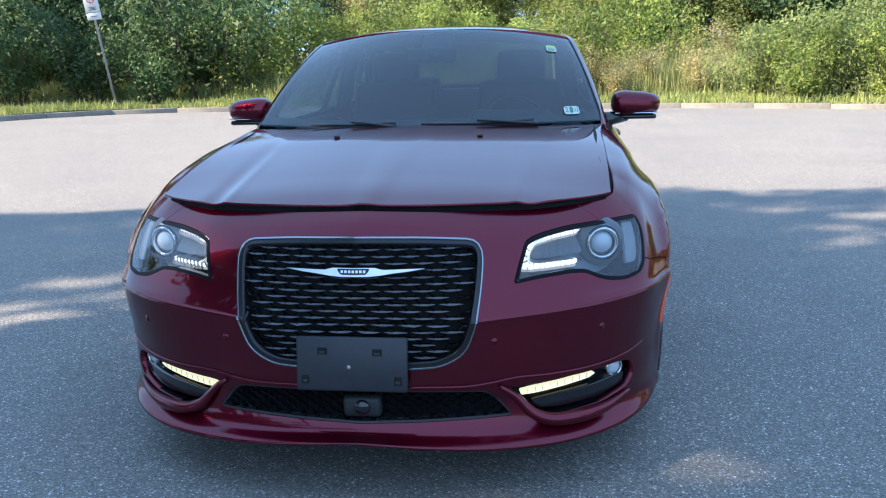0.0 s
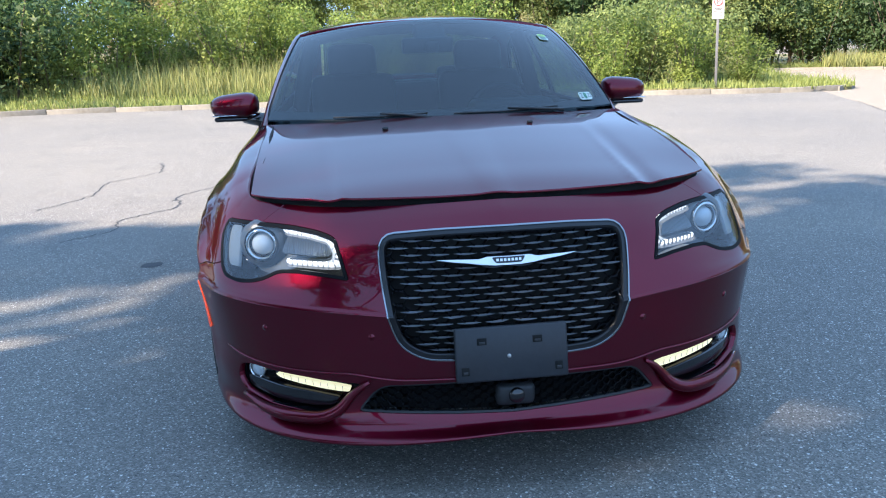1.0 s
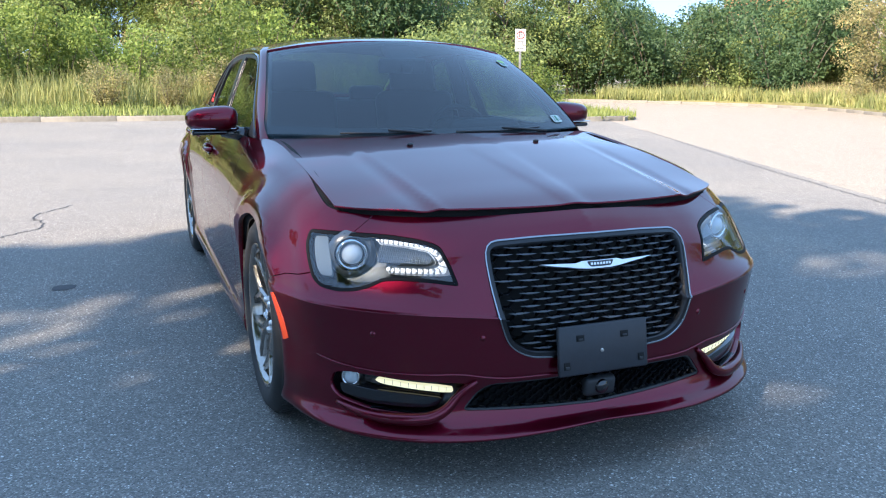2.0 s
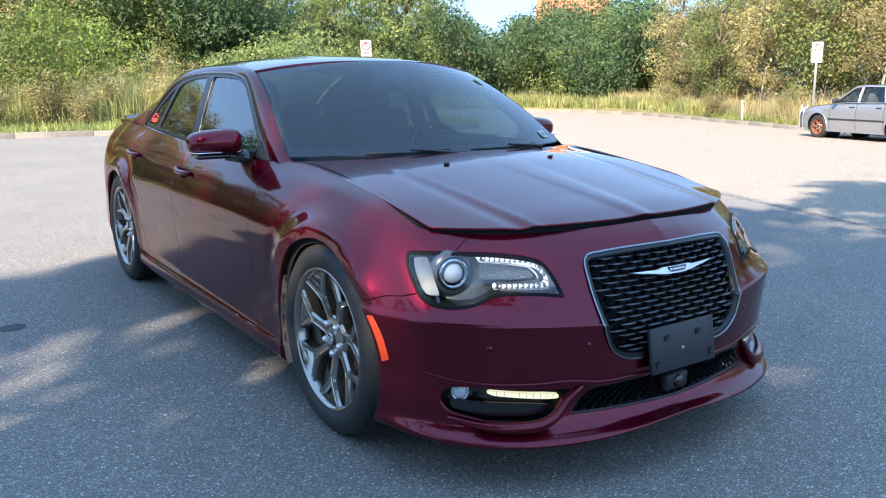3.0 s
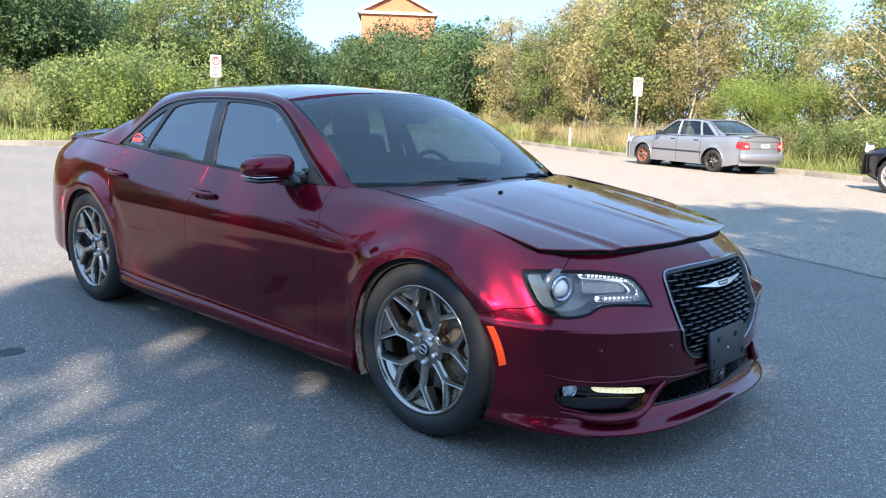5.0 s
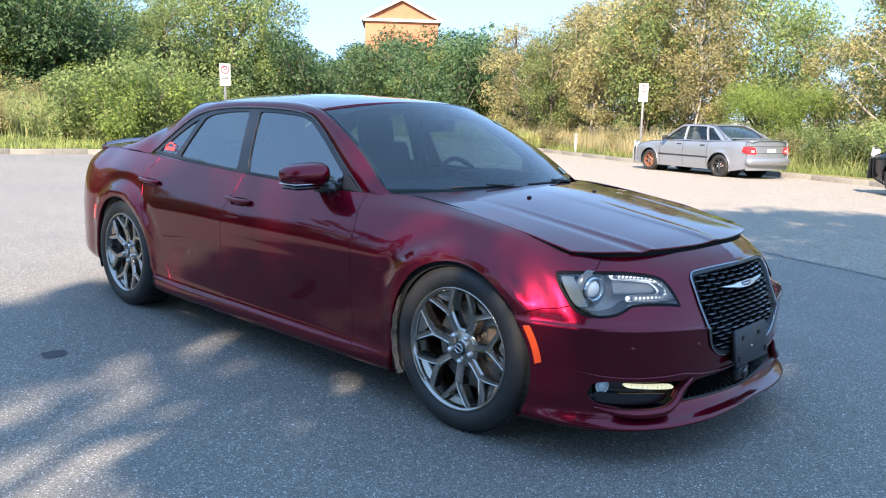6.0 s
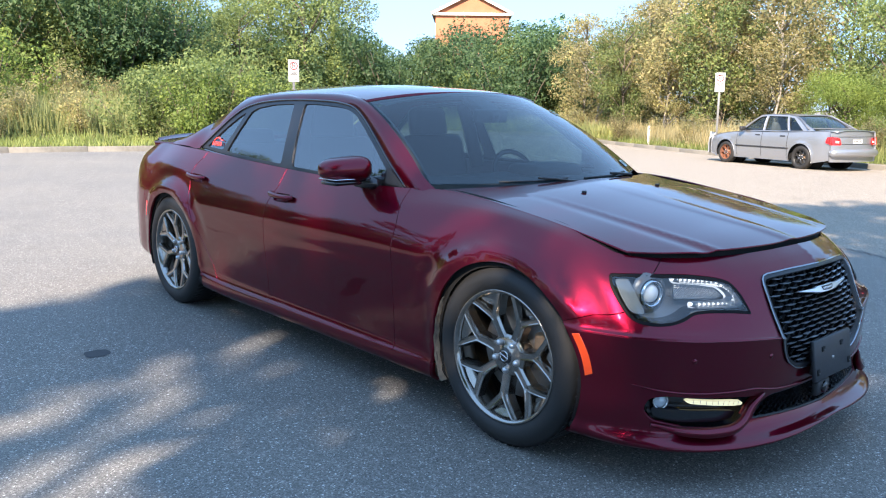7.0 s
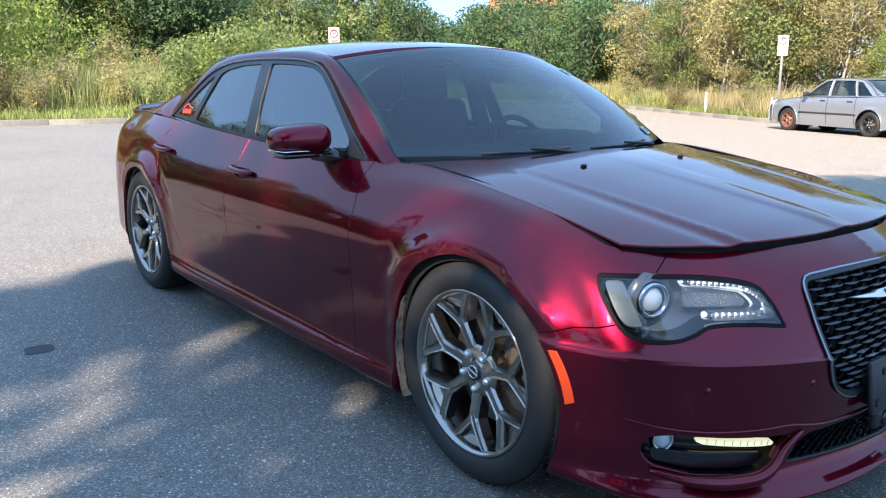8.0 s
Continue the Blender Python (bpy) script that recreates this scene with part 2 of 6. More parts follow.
def block(size, at=(0, 0, 0), bevel=0.004, rot=(0, 0, 0), seg=2):
    bm = bmesh.new()
    bmesh.ops.create_cube(bm, size=1)
    bmesh.ops.scale(bm, vec=size, verts=bm.verts)
    if bevel:
        bmesh.ops.bevel(bm, geom=bm.edges[:], offset=bevel, segments=seg, affect="EDGES", profile=0.5)
    bmesh.ops.transform(bm, matrix=pose(*at, *rot), verts=bm.verts)
    for f in bm.faces:
        f.smooth = True
    return bm


def merge(*bms):
    out = bms[0]
    for b in bms[1:]:
        me = bpy.data.meshes.new("merge")
        b.to_mesh(me)
        out.from_mesh(me)
        b.free()
        bpy.data.meshes.remove(me)
    return out


def lathe(profile, seg=48, axis="x", at=(0, 0, 0)):
    """Turns a profile of (radius, along) points round an axis."""
    bm = bmesh.new()
    rings = []
    for r, a in profile:
        ring = []
        for k in range(seg):
            c, s = math.cos(2 * math.pi * k / seg) * r, math.sin(2 * math.pi * k / seg) * r
            p = {"x": (a, c, s), "y": (c, a, s), "z": (c, s, a)}[axis]
            ring.append(bm.verts.new(Vector(p) + Vector(at)))
        rings.append(ring)
    for a, b in zip(rings, rings[1:]):
        for k in range(seg):
            f = bm.faces.new((a[k], a[(k + 1) % seg], b[(k + 1) % seg], b[k]))
            f.smooth = True
    bmesh.ops.recalc_face_normals(bm, faces=bm.faces)
    return bm


def tube(points, radii, seg=8):
    """A tapered tube along points."""
    bm = bmesh.new()
    pts = [Vector(p) for p in points]
    rings = []
    for i, p in enumerate(pts):
        d = (pts[min(i + 1, len(pts) - 1)] - pts[max(i - 1, 0)]).normalized()
        q = d.to_track_quat("Z", "Y")
        r = radii[i] if isinstance(radii, (list, tuple)) else radii
        rings.append([bm.verts.new(p + q @ Vector((math.cos(2 * math.pi * k / seg) * r, math.sin(2 * math.pi * k / seg) * r, 0))) for k in range(seg)])
    for a, b in zip(rings, rings[1:]):
        for k in range(seg):
            f = bm.faces.new((a[k], a[(k + 1) % seg], b[(k + 1) % seg], b[k]))
            f.smooth = True
    bm.faces.new(rings[0][::-1])
    bm.faces.new(rings[-1])
    return bm


def spline(xs, ys):
    """A smooth curve through knots."""
    xs, ys = np.asarray(xs, float), np.asarray(ys, float)
    h = np.diff(xs)
    d = np.diff(ys) / h
    m = np.empty(len(xs))
    m[0], m[-1] = d[0], d[-1]
    m[1:-1] = (d[:-1] * h[1:] + d[1:] * h[:-1]) / (h[1:] + h[:-1])

    def f(x):
        x = np.clip(np.asarray(x, float), xs[0], xs[-1])
        i = np.clip(np.searchsorted(xs, x, "right") - 1, 0, len(xs) - 2)
        t = (x - xs[i]) / h[i]
        return ((1 + 2 * t) * (1 - t) ** 2 * ys[i] + t * (1 - t) ** 2 * h[i] * m[i] + t * t * (3 - 2 * t) * ys[i + 1] + t * t * (t - 1) * h[i] * m[i + 1])
    return f


def inside(poly, p):
    """Which of the points lie in the polygon."""
    poly, p = np.asarray(poly), np.asarray(p)
    x, y = p[:, 0], p[:, 1]
    res = np.zeros(len(p), bool)
    a = poly
    b = np.roll(poly, -1, axis=0)
    for (x0, y0), (x1, y1) in zip(a, b):
        if y0 == y1:
            continue
        c = ((y0 > y) != (y1 > y)) & (x < (x1 - x0) * (y - y0) / (y1 - y0) + x0)
        res ^= c
    return res


def dense(poly, step):
    """The closed outline with points no further apart than step."""
    out = []
    n = len(poly)
    for i in range(n):
        a, b = np.asarray(poly[i], float), np.asarray(poly[(i + 1) % n], float)
        k = max(1, int(np.ceil(np.linalg.norm(b - a) / step)))
        out += [a + (b - a) * j / k for j in range(k)]
    return np.array(out)


def inset(poly, d):
    """The outline drawn in by d (counter-clockwise or clockwise alike)."""
    poly = np.asarray(poly, float)
    area = np.sum(poly[:, 0] * np.roll(poly[:, 1], -1) - poly[:, 1] * np.roll(poly[:, 0], -1))
    e = np.roll(poly, -1, axis=0) - poly
    e /= np.maximum(np.linalg.norm(e, axis=1, keepdims=True), 1e-9)
    nrm = np.stack([-e[:, 1], e[:, 0]], 1) * (1 if area > 0 else -1)
    n2 = nrm + np.roll(nrm, 1, axis=0)
    n2 /= np.maximum(np.linalg.norm(n2, axis=1, keepdims=True), 0.3)
    return poly + n2 * d


def round_poly(poly, r, n=5):
    """The outline with rounded corners; r is one radius, or one for each corner."""
    out = []
    k = len(poly)
    rs = r if isinstance(r, (list, tuple)) else [r] * k
    for i in range(k):
        p, a, b = (np.asarray(poly[j % k], float) for j in (i, i - 1, i + 1))
        la, lb = np.linalg.norm(a - p), np.linalg.norm(b - p)
        c = min(rs[i], la * 0.45, lb * 0.45)
        p0, p1 = p + (a - p) / la * c, p + (b - p) / lb * c
        out += [(1 - t) ** 2 * p0 + 2 * t * (1 - t) * p + t * t * p1 for t in np.linspace(0, 1, n)]
    return np.array(out)


def skin(name, outline, fn, mat, parent, step=0.03, holes=(), depth=0.012, label="", flip=False, edge_step=None):
    """A panel of a curved surface: the outline and its holes lie in the plane of the surface's two parameters, fn lays points (n, 2) into space.
    The panel's edges are turned in by depth."""
    from mathutils.geometry import delaunay_2d_cdt
    es = edge_step or step
    loops = [dense(outline, es)] + [dense(h, es) for h in holes]
    lo, hi = loops[0].min(0), loops[0].max(0)
    gx, gy = np.meshgrid(np.arange(lo[0] + step / 2, hi[0], step), np.arange(lo[1] + step / 2, hi[1], step))
    gx[::2] += step / 2
    grid = np.stack([gx.ravel(), gy.ravel()], 1)
    keep = inside(loops[0], grid)
    for h in loops[1:]:
        keep &= ~inside(h, grid)
    grid = grid[keep]
    rim = np.concatenate(loops)
    if len(grid):
        near = np.min(np.linalg.norm(grid[:, None, :] - rim[None], axis=2), axis=1)
        grid = grid[near > step * 0.45]
    pts, edges, at = np.concatenate([rim, grid]), [], 0
    for lp in loops:
        edges += [(at + i, at + (i + 1) % len(lp)) for i in range(len(lp))]
        at += len(lp)
    v2, e2, f2 = delaunay_2d_cdt([Vector(p) for p in pts], edges, [], 0, 1e-7)[:3]
    v2 = np.array([tuple(v) for v in v2])
    f2 = np.array([tuple(f) for f in f2])
    mid = v2[f2].mean(1)
    ok = inside(loops[0], mid)
    for h in loops[1:]:
        ok &= ~inside(h, mid)
    f2 = f2[ok]
    e = 1e-3
    P = fn(v2)
    nu, nv = fn(v2 + (e, 0)) - fn(v2 - (e, 0)), fn(v2 + (0, e)) - fn(v2 - (0, e))
    N = np.cross(nu, nv)
    N /= np.maximum(np.linalg.norm(N, axis=1, keepdims=True), 1e-12)
    if flip:
        N, f2 = -N, f2[:, ::-1]
    count = {}
    for f in f2:
        for a, b in ((f[0], f[1]), (f[1], f[2]), (f[2], f[0])):
            count[(a, b)] = count.get((a, b), 0) + 1
    border = [(a, b) for (a, b) in count if (b, a) not in count]
    verts, normals, faces = list(P), list(N), [tuple(f) for f in f2]
    if depth:
        for a, b in border:
            t = P[b] - P[a]
            out = np.cross(t, (N[a] + N[b]) / 2)
            out /= max(np.linalg.norm(out), 1e-9)
            k = len(verts)
            verts += [P[a], P[b], P[b] - N[b] * depth, P[a] - N[a] * depth]
            soft = (out + N[a]) / max(np.linalg.norm(out + N[a]), 1e-6)
            normals += [soft, soft, out, out]
            faces.append((k + 1, k, k + 3, k + 2))
    return raw(name, verts, faces, mat, parent, label, True, normals)


def text_mesh(ch, size, depth):
    cu = bpy.data.curves.new("letter", "FONT")
    cu.body, cu.size, cu.extrude, cu.align_x, cu.align_y = ch, size, depth, "CENTER", "CENTER"
    ob = bpy.data.objects.new("letter", cu)
    scene.collection.objects.link(ob)
    bpy.context.view_layer.update()
    me = bpy.data.meshes.new_from_object(ob.evaluated_get(bpy.context.evaluated_depsgraph_get()))
    bpy.data.objects.remove(ob)
    return me


# ---- ground ----
def rise(x, y):
    """Height of the ground: level round the car, falling gently towards the road, climbing a little the other way."""
    sp = lambda v: np.log1p(np.exp(np.clip(v, -30, 30)))
    return -0.0145 * 1.5 * sp((x - 4) / 1.5) + 0.012 * 1.5 * sp((-4 - x) / 1.5) + 0.0035 * np.minimum(sp(y - 4), 40)


gx = np.concatenate([[-900, -300, -120, -70], np.arange(-46, 62, 2.0), [75, 100, 160, 320, 900]])
gy = np.concatenate([[-900, -300, -120, -70], np.arange(-46, 62, 2.0), [75, 100, 160, 320, 900]])
GX, GY = np.meshgrid(gx, gy)
verts = np.stack([GX, GY, np.maximum(rise(GX, GY), -3)], 2).reshape(-1, 3)
nx_ = len(gx)
faces = [(j * nx_ + i, j * nx_ + i + 1, (j + 1) * nx_ + i + 1, (j + 1) * nx_ + i) for j in range(len(gy) - 1) for i in range(nx_ - 1)]
tagged(raw("ground", verts, faces, ASPHALT), "worn grey asphalt with pale aggregate, shaded by trees", "asphalt", kind="structure")


# ---- the red saloon ----
# Its plan: half of the outline at bumper height, from the middle of the nose round to the middle of the tail.
OUT_X = (0, .2, .4, .58, .725, .832, .902, .932, .943, .945, .946, .946, .944, .925, .89, .82, .68, .4, 0)
OUT_Y = (-.888, -.879, -.845, -.781, -.687, -.578, -.45, -.295, -.05, .3, 1.0, 2.0, 2.9, 3.4, 3.7, 3.88, 4.0, 4.08, 4.1)
_s = np.concatenate([[0], np.cumsum(np.hypot(np.diff(OUT_X), np.diff(OUT_Y)))])
plan_x, plan_y = spline(_s, OUT_X), spline(_s, OUT_Y)
_ss = np.linspace(0, _s[-1], 4000)
S_END = _s[-1]


def sx(x):
    """Where along the outline the nose is x off the middle."""
    k = plan_y(_ss) < -.25
    return float(np.interp(abs(x), plan_x(_ss)[k], _ss[k]))


def sy(y):
    """Where along the outline the flank lies at y."""
    k = (plan_y(_ss) > -.86) & (plan_y(_ss) < 4.0)
    return float(np.interp(y, plan_y(_ss)[k], _ss[k]))


STATIONS = [0, sx(.45), sx(.72), sy(-.46), sy(-.2), sy(.05), sy(.5), sy(.75), sy(1.6), sy(2.5), sy(3.05), sy(3.55), sy(3.9), S_END]
# Lines that run along the body, from the bottom edge up to the hood and the belt: (offset from the plan, height) at the stations.
LINES = [
    ((-.02, -.016, -.012, -.05, -.07, -.07, -.07, -.07, -.07, -.07, -.06, -.06, -.06, -.06),
     (.162, .136, .138, .142, .145, .145, .145, .146, .150, .156, .185, .230, .250, .250)),
    ((.040, .044, .036, -.002, -.02, -.03, -.018, -.014, -.012, -.012, -.01, -.01, -.01, -.01),
     (.186, .166, .168, .176, .180, .180, .180, .182, .188, .196, .230, .280, .300, .300)),
    ((-.012, -.01, -.005, -.01, -.015, -.02, -.012, -.010, -.008, -.008, -.005, 0, 0, 0),
     (.205, .205, .210, .230, .235, .235, .235, .236, .242, .252, .290, .340, .360, .360)),
    ((-.034, -.026, -.006, -.006, -.01, -.012, -.022, -.024, -.025, -.024, -.012, 0, 0, 0),
     (.280, .280, .290, .300, .300, .295, .280, .278, .285, .300, .345, .400, .420, .420)),
    ((-.020, -.012, -.002, -.004, 0, 0, -.016, -.018, -.019, -.016, 0, 0, 0, 0),
     (.350, .352, .368, .390, .410, .420, .440, .445, .450, .450, .450, .480, .500, .500)),
    ((-.012, .000, .020, .018, .008, .006, -.006, -.006, -.006, -.004, .008, 0, 0, 0),
     (.500, .545, .562, .570, .580, .600, .600, .600, .600, .600, .610, .620, .640, .640)),
    ((-.045, -.045, -.024, -.006, .004, .006, .000, -.001, -.002, 0, .008, -.003, -.01, -.01),
     (.655, .622, .605, .635, .690, .720, .725, .725, .725, .730, .740, .740, .760, .760)),
    ((-.082, -.085, -.080, -.056, -.044, -.044, -.034, -.028, -.024, -.024, -.030, -.034, -.03, -.02),
     (.752, .712, .690, .730, .800, .835, .830, .822, .815, .825, .850, .860, .880, .880)),
    ((-.12, -.14, -.140, -.106, -.104, -.104, -.086, -.068, -.062, -.060, -.055, -.08, -.07, -.05),
     (.799, .772, .767, .787, .865, .908, .920, .905, .898, .910, .935, .950, .970, .970)),
    ((-.172, -.200, -.195, -.155, -.178, -.186, -.172, -.128, -.122, -.135, -.150, -.18, -.16, -.12),
     (.830, .816, .815, .833, .896, .936, .985, .978, .995, 1.035, 1.055, 1.06, 1.045, 1.04)),
]
# a tight crease along the crest under the lamps, soft along the flank: one line just below the crest and one just above
_d, _z = LINES[5]
_nose = (1, 1, 1, .9, .5, .1, 0, 0, 0, 0, 0, 0, 0, 0)      # how tight it is at each station


def beside(row, dz_tight, dz_soft, drop):
    """A line beside the crest: on the flank it lies on the way to the next row."""
    ds, zs = [], []
    for k, t in enumerate(_nose):
        dz = dz_tight * t + dz_soft * (1 - t)
        f = dz / abs(LINES[row][1][k] - _z[k])
        ds.append(t * (_d[k] - drop) + (1 - t) * (_d[k] + (LINES[row][0][k] - _d[k]) * f))
        zs.append(_z[k] + math.copysign(dz, row - 5))
    return tuple(ds), tuple(zs)


_lo, _hi = beside(4, .024, .050, .002), beside(6, .014, .040, .011)
LINES[5:6] = [_lo, (_d, _z), _hi]
D_LINES = [spline(STATIONS, d) for d, z in LINES]
Z_LINES = [spline(STATIONS, z) for d, z in LINES]
ROWS = len(LINES)
WHEEL_Y = (0.0, 3.052)
ARCH_R = 0.394


def across(values, v):
    """Smoothly between the lines, at v lines up from the lowest."""
    n = len(values)
    i = np.clip(np.floor(v).astype(int), 0, n - 2)
    t = v - i
    k = np.arange(len(v))
    p = [values[np.clip(i + j, 0, n - 1), k] for j in (-1, 0, 1, 2)]
    m0, m1 = (p[2] - p[0]) / 2, (p[3] - p[1]) / 2
    return (1 + 2 * t) * (1 - t) ** 2 * p[1] + t * (1 - t) ** 2 * m0 + t * t * (3 - 2 * t) * p[2] + t * t * (t - 1) * m1


VS = 0.1


def body(q, off=0.0):
    """The flank and nose: parameters s along the plan (negative on the car's right) and VS * lines up."""
    s, v = q[:, 0], np.clip(q[:, 1] / VS, 0, ROWS - 1)
    a = np.abs(s)
    d = across(np.stack([f(a) for f in D_LINES]), v) + off
    z = across(np.stack([f(a) for f in Z_LINES]), v)
    px, py = plan_x(a), plan_y(a)
    tx, ty = plan_x(a + .004) - plan_x(a - .004), plan_y(a + .004) - plan_y(a - .004)
    ln = np.hypot(tx, ty)
    nx = ty / ln * np.clip(a / .06, 0, 1)
    ny = np.sqrt(np.maximum(0, 1 - nx * nx)) * np.sign(-tx)
    for wy in WHEEL_Y:      # flared lips round the wheels
        r = np.hypot(py - wy, z - .36)
        up = np.clip((z - .46) / .22, 0, 1)
        up = up * up * (3 - 2 * up)
        e = r - ARCH_R - .050
        crest = np.exp(-(e / np.where(e < 0, .032, .030)) ** 2)
        root = np.exp(-((r - ARCH_R - .005) / .04) ** 2)
        dish = np.exp(-((e - .085) / .035) ** 2)
        d = d + np.where(np.abs(py - wy) < .9, .010 * root + up * (.021 * crest - .006 * dish), 0)
    x = (px + nx * d) * np.where(s < 0, -1, 1)
    return np.stack([x, py + ny * d, z], 1)


def vat(s, z):
    """The line parameter at which the body at s has the height z."""
    v = np.linspace(0, ROWS - 1, 400)
    zz = across(np.stack([np.full(400, float(f(abs(s)))) for f in Z_LINES]), v)
    return VS * float(np.interp(z, np.maximum.accumulate(zz), v))


def on_body(pts, step=0.02):
    """An outline given as (s, height), as the surface's parameters."""
    return np.array([(s, vat(s, z)) for s, z in dense(pts, step)])


def arch(wy, a0, a1, r=ARCH_R, n=36):
    """Points along a wheel arch from angle a0 to a1 (0 is towards the tail, 90 up), as (s, height)."""
    return [(sy(wy + r * math.cos(radians(a))), .36 + r * math.sin(radians(a))) for a in np.linspace(a0, a1, n)]


def mirror_s(pts):
    return [(-s, z) for s, z in pts][::-1]


GAP = 0.0022
car = thing("red_saloon_car", (0, 0, 0), "wine red four-door saloon, lamps lit, parked on shaded asphalt", "car")
CAR_SCALE = Matrix.Diagonal((.987, 1, .987, 1))
car.matrix_basis = CAR_SCALE

# headlamp outline, seen on the car's left half, as (s, height)
HL = [(.474, .630), (.500, .690), (.530, .736), (.562, .747), (.62, .756), (.718, .764), (.79, .766), (.92, .768), (1.062, .768),
      (1.040, .722), (1.000, .672), (.968, .634), (.930, .612), (.860, .604), (.800, .609), (.757, .622), (.722, .640), (.66, .644), (.56, .640)]
HL_IN = round_poly(HL, [.008, .02, .014, .02] + [.02] * 4 + [.016] + [.02] * 10, 4)
GRILLE = round_poly([(-sx(.385), .752), (-sx(.2), .764), (0, .768), (sx(.2), .764), (sx(.385), .752), (sx(.372), .640), (sx(.345), .520), (sx(.318), .445), (sx(.25), .405), (0, .392), (-sx(.25), .405),
                     (-sx(.318), .445), (-sx(.345), .520), (-sx(.372), .640)], [.05, .05, .05, .05, .05, .1, .1, .1, .1, .1, .1, .1, .1, .1], 5)
INTAKE = round_poly([(-sx(.375), .324), (0, .330), (sx(.375), .324), (sx(.41), .300), (sx(.46), .238), (0, .222), (-sx(.46), .238), (-sx(.41), .300)], .02, 3)
FOGP = round_poly([(sx(.435), .328), (sx(.60), .342), (sx(.765), .354), (sx(.808), .344), (sx(.820), .300), (sx(.80), .262), (sx(.72), .238), (sx(.60), .230), (sx(.52), .238)], .02, 4)


def flank_thing(pts):
    return inset(on_body(pts), GAP)


right_rim = [(sy(-.30), .150)] + [p for p in arch(0, 212, 144)] + [(sy(-.425), .628)]
# the fascia reaches up between the lamps to the hood's front edge
fascia = [(0, .10), (sx(.45), .10), (sx(.72), .10), (sy(-.46), .10)] + right_rim + [(1.03, .634), (.945, .655), (.945, .70), (.90, .742), (sx(.765), .815), (sx(.745), .87), (sx(.45), .87), (0, .88)]
fascia = fascia + mirror_s(fascia[1:-1])


hl_p, hl_m = on_body(HL_IN, .012), on_body(mirror_s(HL_IN), .012)
fas = on_body(fascia, .015)


def without(poly, hole):
    """poly less hole, where the hole overlaps its edge once."""
    a = dense(poly, .006)
    bad = inside(hole, a)
    if not bad.any():
        return a
    n = len(a)
    start = next(i for i in range(n) if bad[i] and not bad[i - 1])
    run = 0
    while bad[(start + run) % n]:
        run += 1
    keep = [a[(start + run + k) % n] for k in range(n - run)]
    h = dense(hole, .006)
    i0 = int(np.argmin(np.linalg.norm(h - keep[-1], axis=1)))
    i1 = int(np.argmin(np.linalg.norm(h - keep[0], axis=1)))
    m = len(h)
    one = [h[(i0 + k) % m] for k in range((i1 - i0) % m + 1)]
    two = [h[(i0 - k) % m] for k in range((i0 - i1) % m + 1)]
    ins = lambda path: inside(a, np.array(path)).mean()
    best = one if ins(one) > ins(two) else two
    res = [keep[0]]
    for p in keep[1:] + best:
        if np.linalg.norm(p - res[-1]) > .002:
            res.append(p)
    return np.array(res)


fas = without(without(fas, hl_p), hl_m)
skin("front_bumper", inset(fas, GAP), body, PAINT, car, .022, [on_body(GRILLE), on_body(INTAKE), on_body(FOGP), on_body(mirror_s(FOGP))], .02, "wine red bumper with a swept lip", edge_step=.01)

fender = [(.945, .655), (1.03, .634), (sy(-.425), .628)] + arch(0, 144, -6)[0:] + [(sy(.41), .240), (sy(.675), .242), (sy(.678), .60), (sy(.672), .82), (sy(.695), .93), (sy(.70), 1.1), (sy(.3), 1.1), (sy(-.2), 1.1), (sy(-.47), .87),
          (sx(.765), .815), (.90, .742), (.945, .70)]
fen = without(on_body(fender, .015), hl_p)
front_door = [(sy(.675), .242), (sy(1.2), .246), (sy(1.80), .252), (sy(1.815), .60), (sy(1.80), .80), (sy(1.745), .90), (sy(1.735), 1.1), (sy(.70), 1.1), (sy(.695), .93), (sy(.672), .82), (sy(.678), .60)]
rear_door = [(sy(1.80), .252), (sy(2.42), .262), (sy(2.47), .36), (sy(2.58), .49), (sy(2.68), .63), (sy(2.755), .78), (sy(2.785), .89), (sy(2.77), .96), (sy(2.73), 1.0), (sy(2.70), 1.1), (sy(1.735), 1.1), (sy(1.745), .90), (sy(1.80), .80), (sy(1.815), .60)]
sill = [(sy(.425), .10), (sy(2.60), .10)] + [(sy(2.60), .264), (sy(2.42), .262), (sy(1.80), .252), (sy(1.2), .246), (sy(.675), .242), (sy(.41), .240)]
quarter = [(sy(2.42), .262), (sy(2.62), .264)] + arch(3.052, 184, 8) + [(sy(3.47), .40), (sy(3.50), .60), (sy(3.52), .745), (sy(3.86), .77), (sy(3.93), 1.1), (sy(3.3), 1.1), (sy(2.70), 1.1), (sy(2.73), 1.0), (sy(2.77), .96), (sy(2.785), .89), (sy(2.755), .78), (sy(2.68), .63), (sy(2.58), .49), (sy(2.47), .36)]
tail = arch(3.052, -36, 8) + [(sy(3.47), .40), (sy(3.50), .60), (sy(3.52), .745), (sy(3.86), .77), (S_END, .78), (S_END, .10), (sy(3.5), .10)]
lid_back = [(sy(3.86), .77), (sy(3.93), 1.1), (S_END, 1.1), (S_END, .78)]
HANDLES = ((1.665, .858), (2.685, .888))


def cup_line(y, z):
    s0, v0 = sy(y), vat(sy(y), z - .008)
    return round_poly(np.array([(s0 - .078, v0 - .028), (s0 + .078, v0 - .028), (s0 + .078, v0 + .028), (s0 - .078, v0 + .028)]), .024, 5)


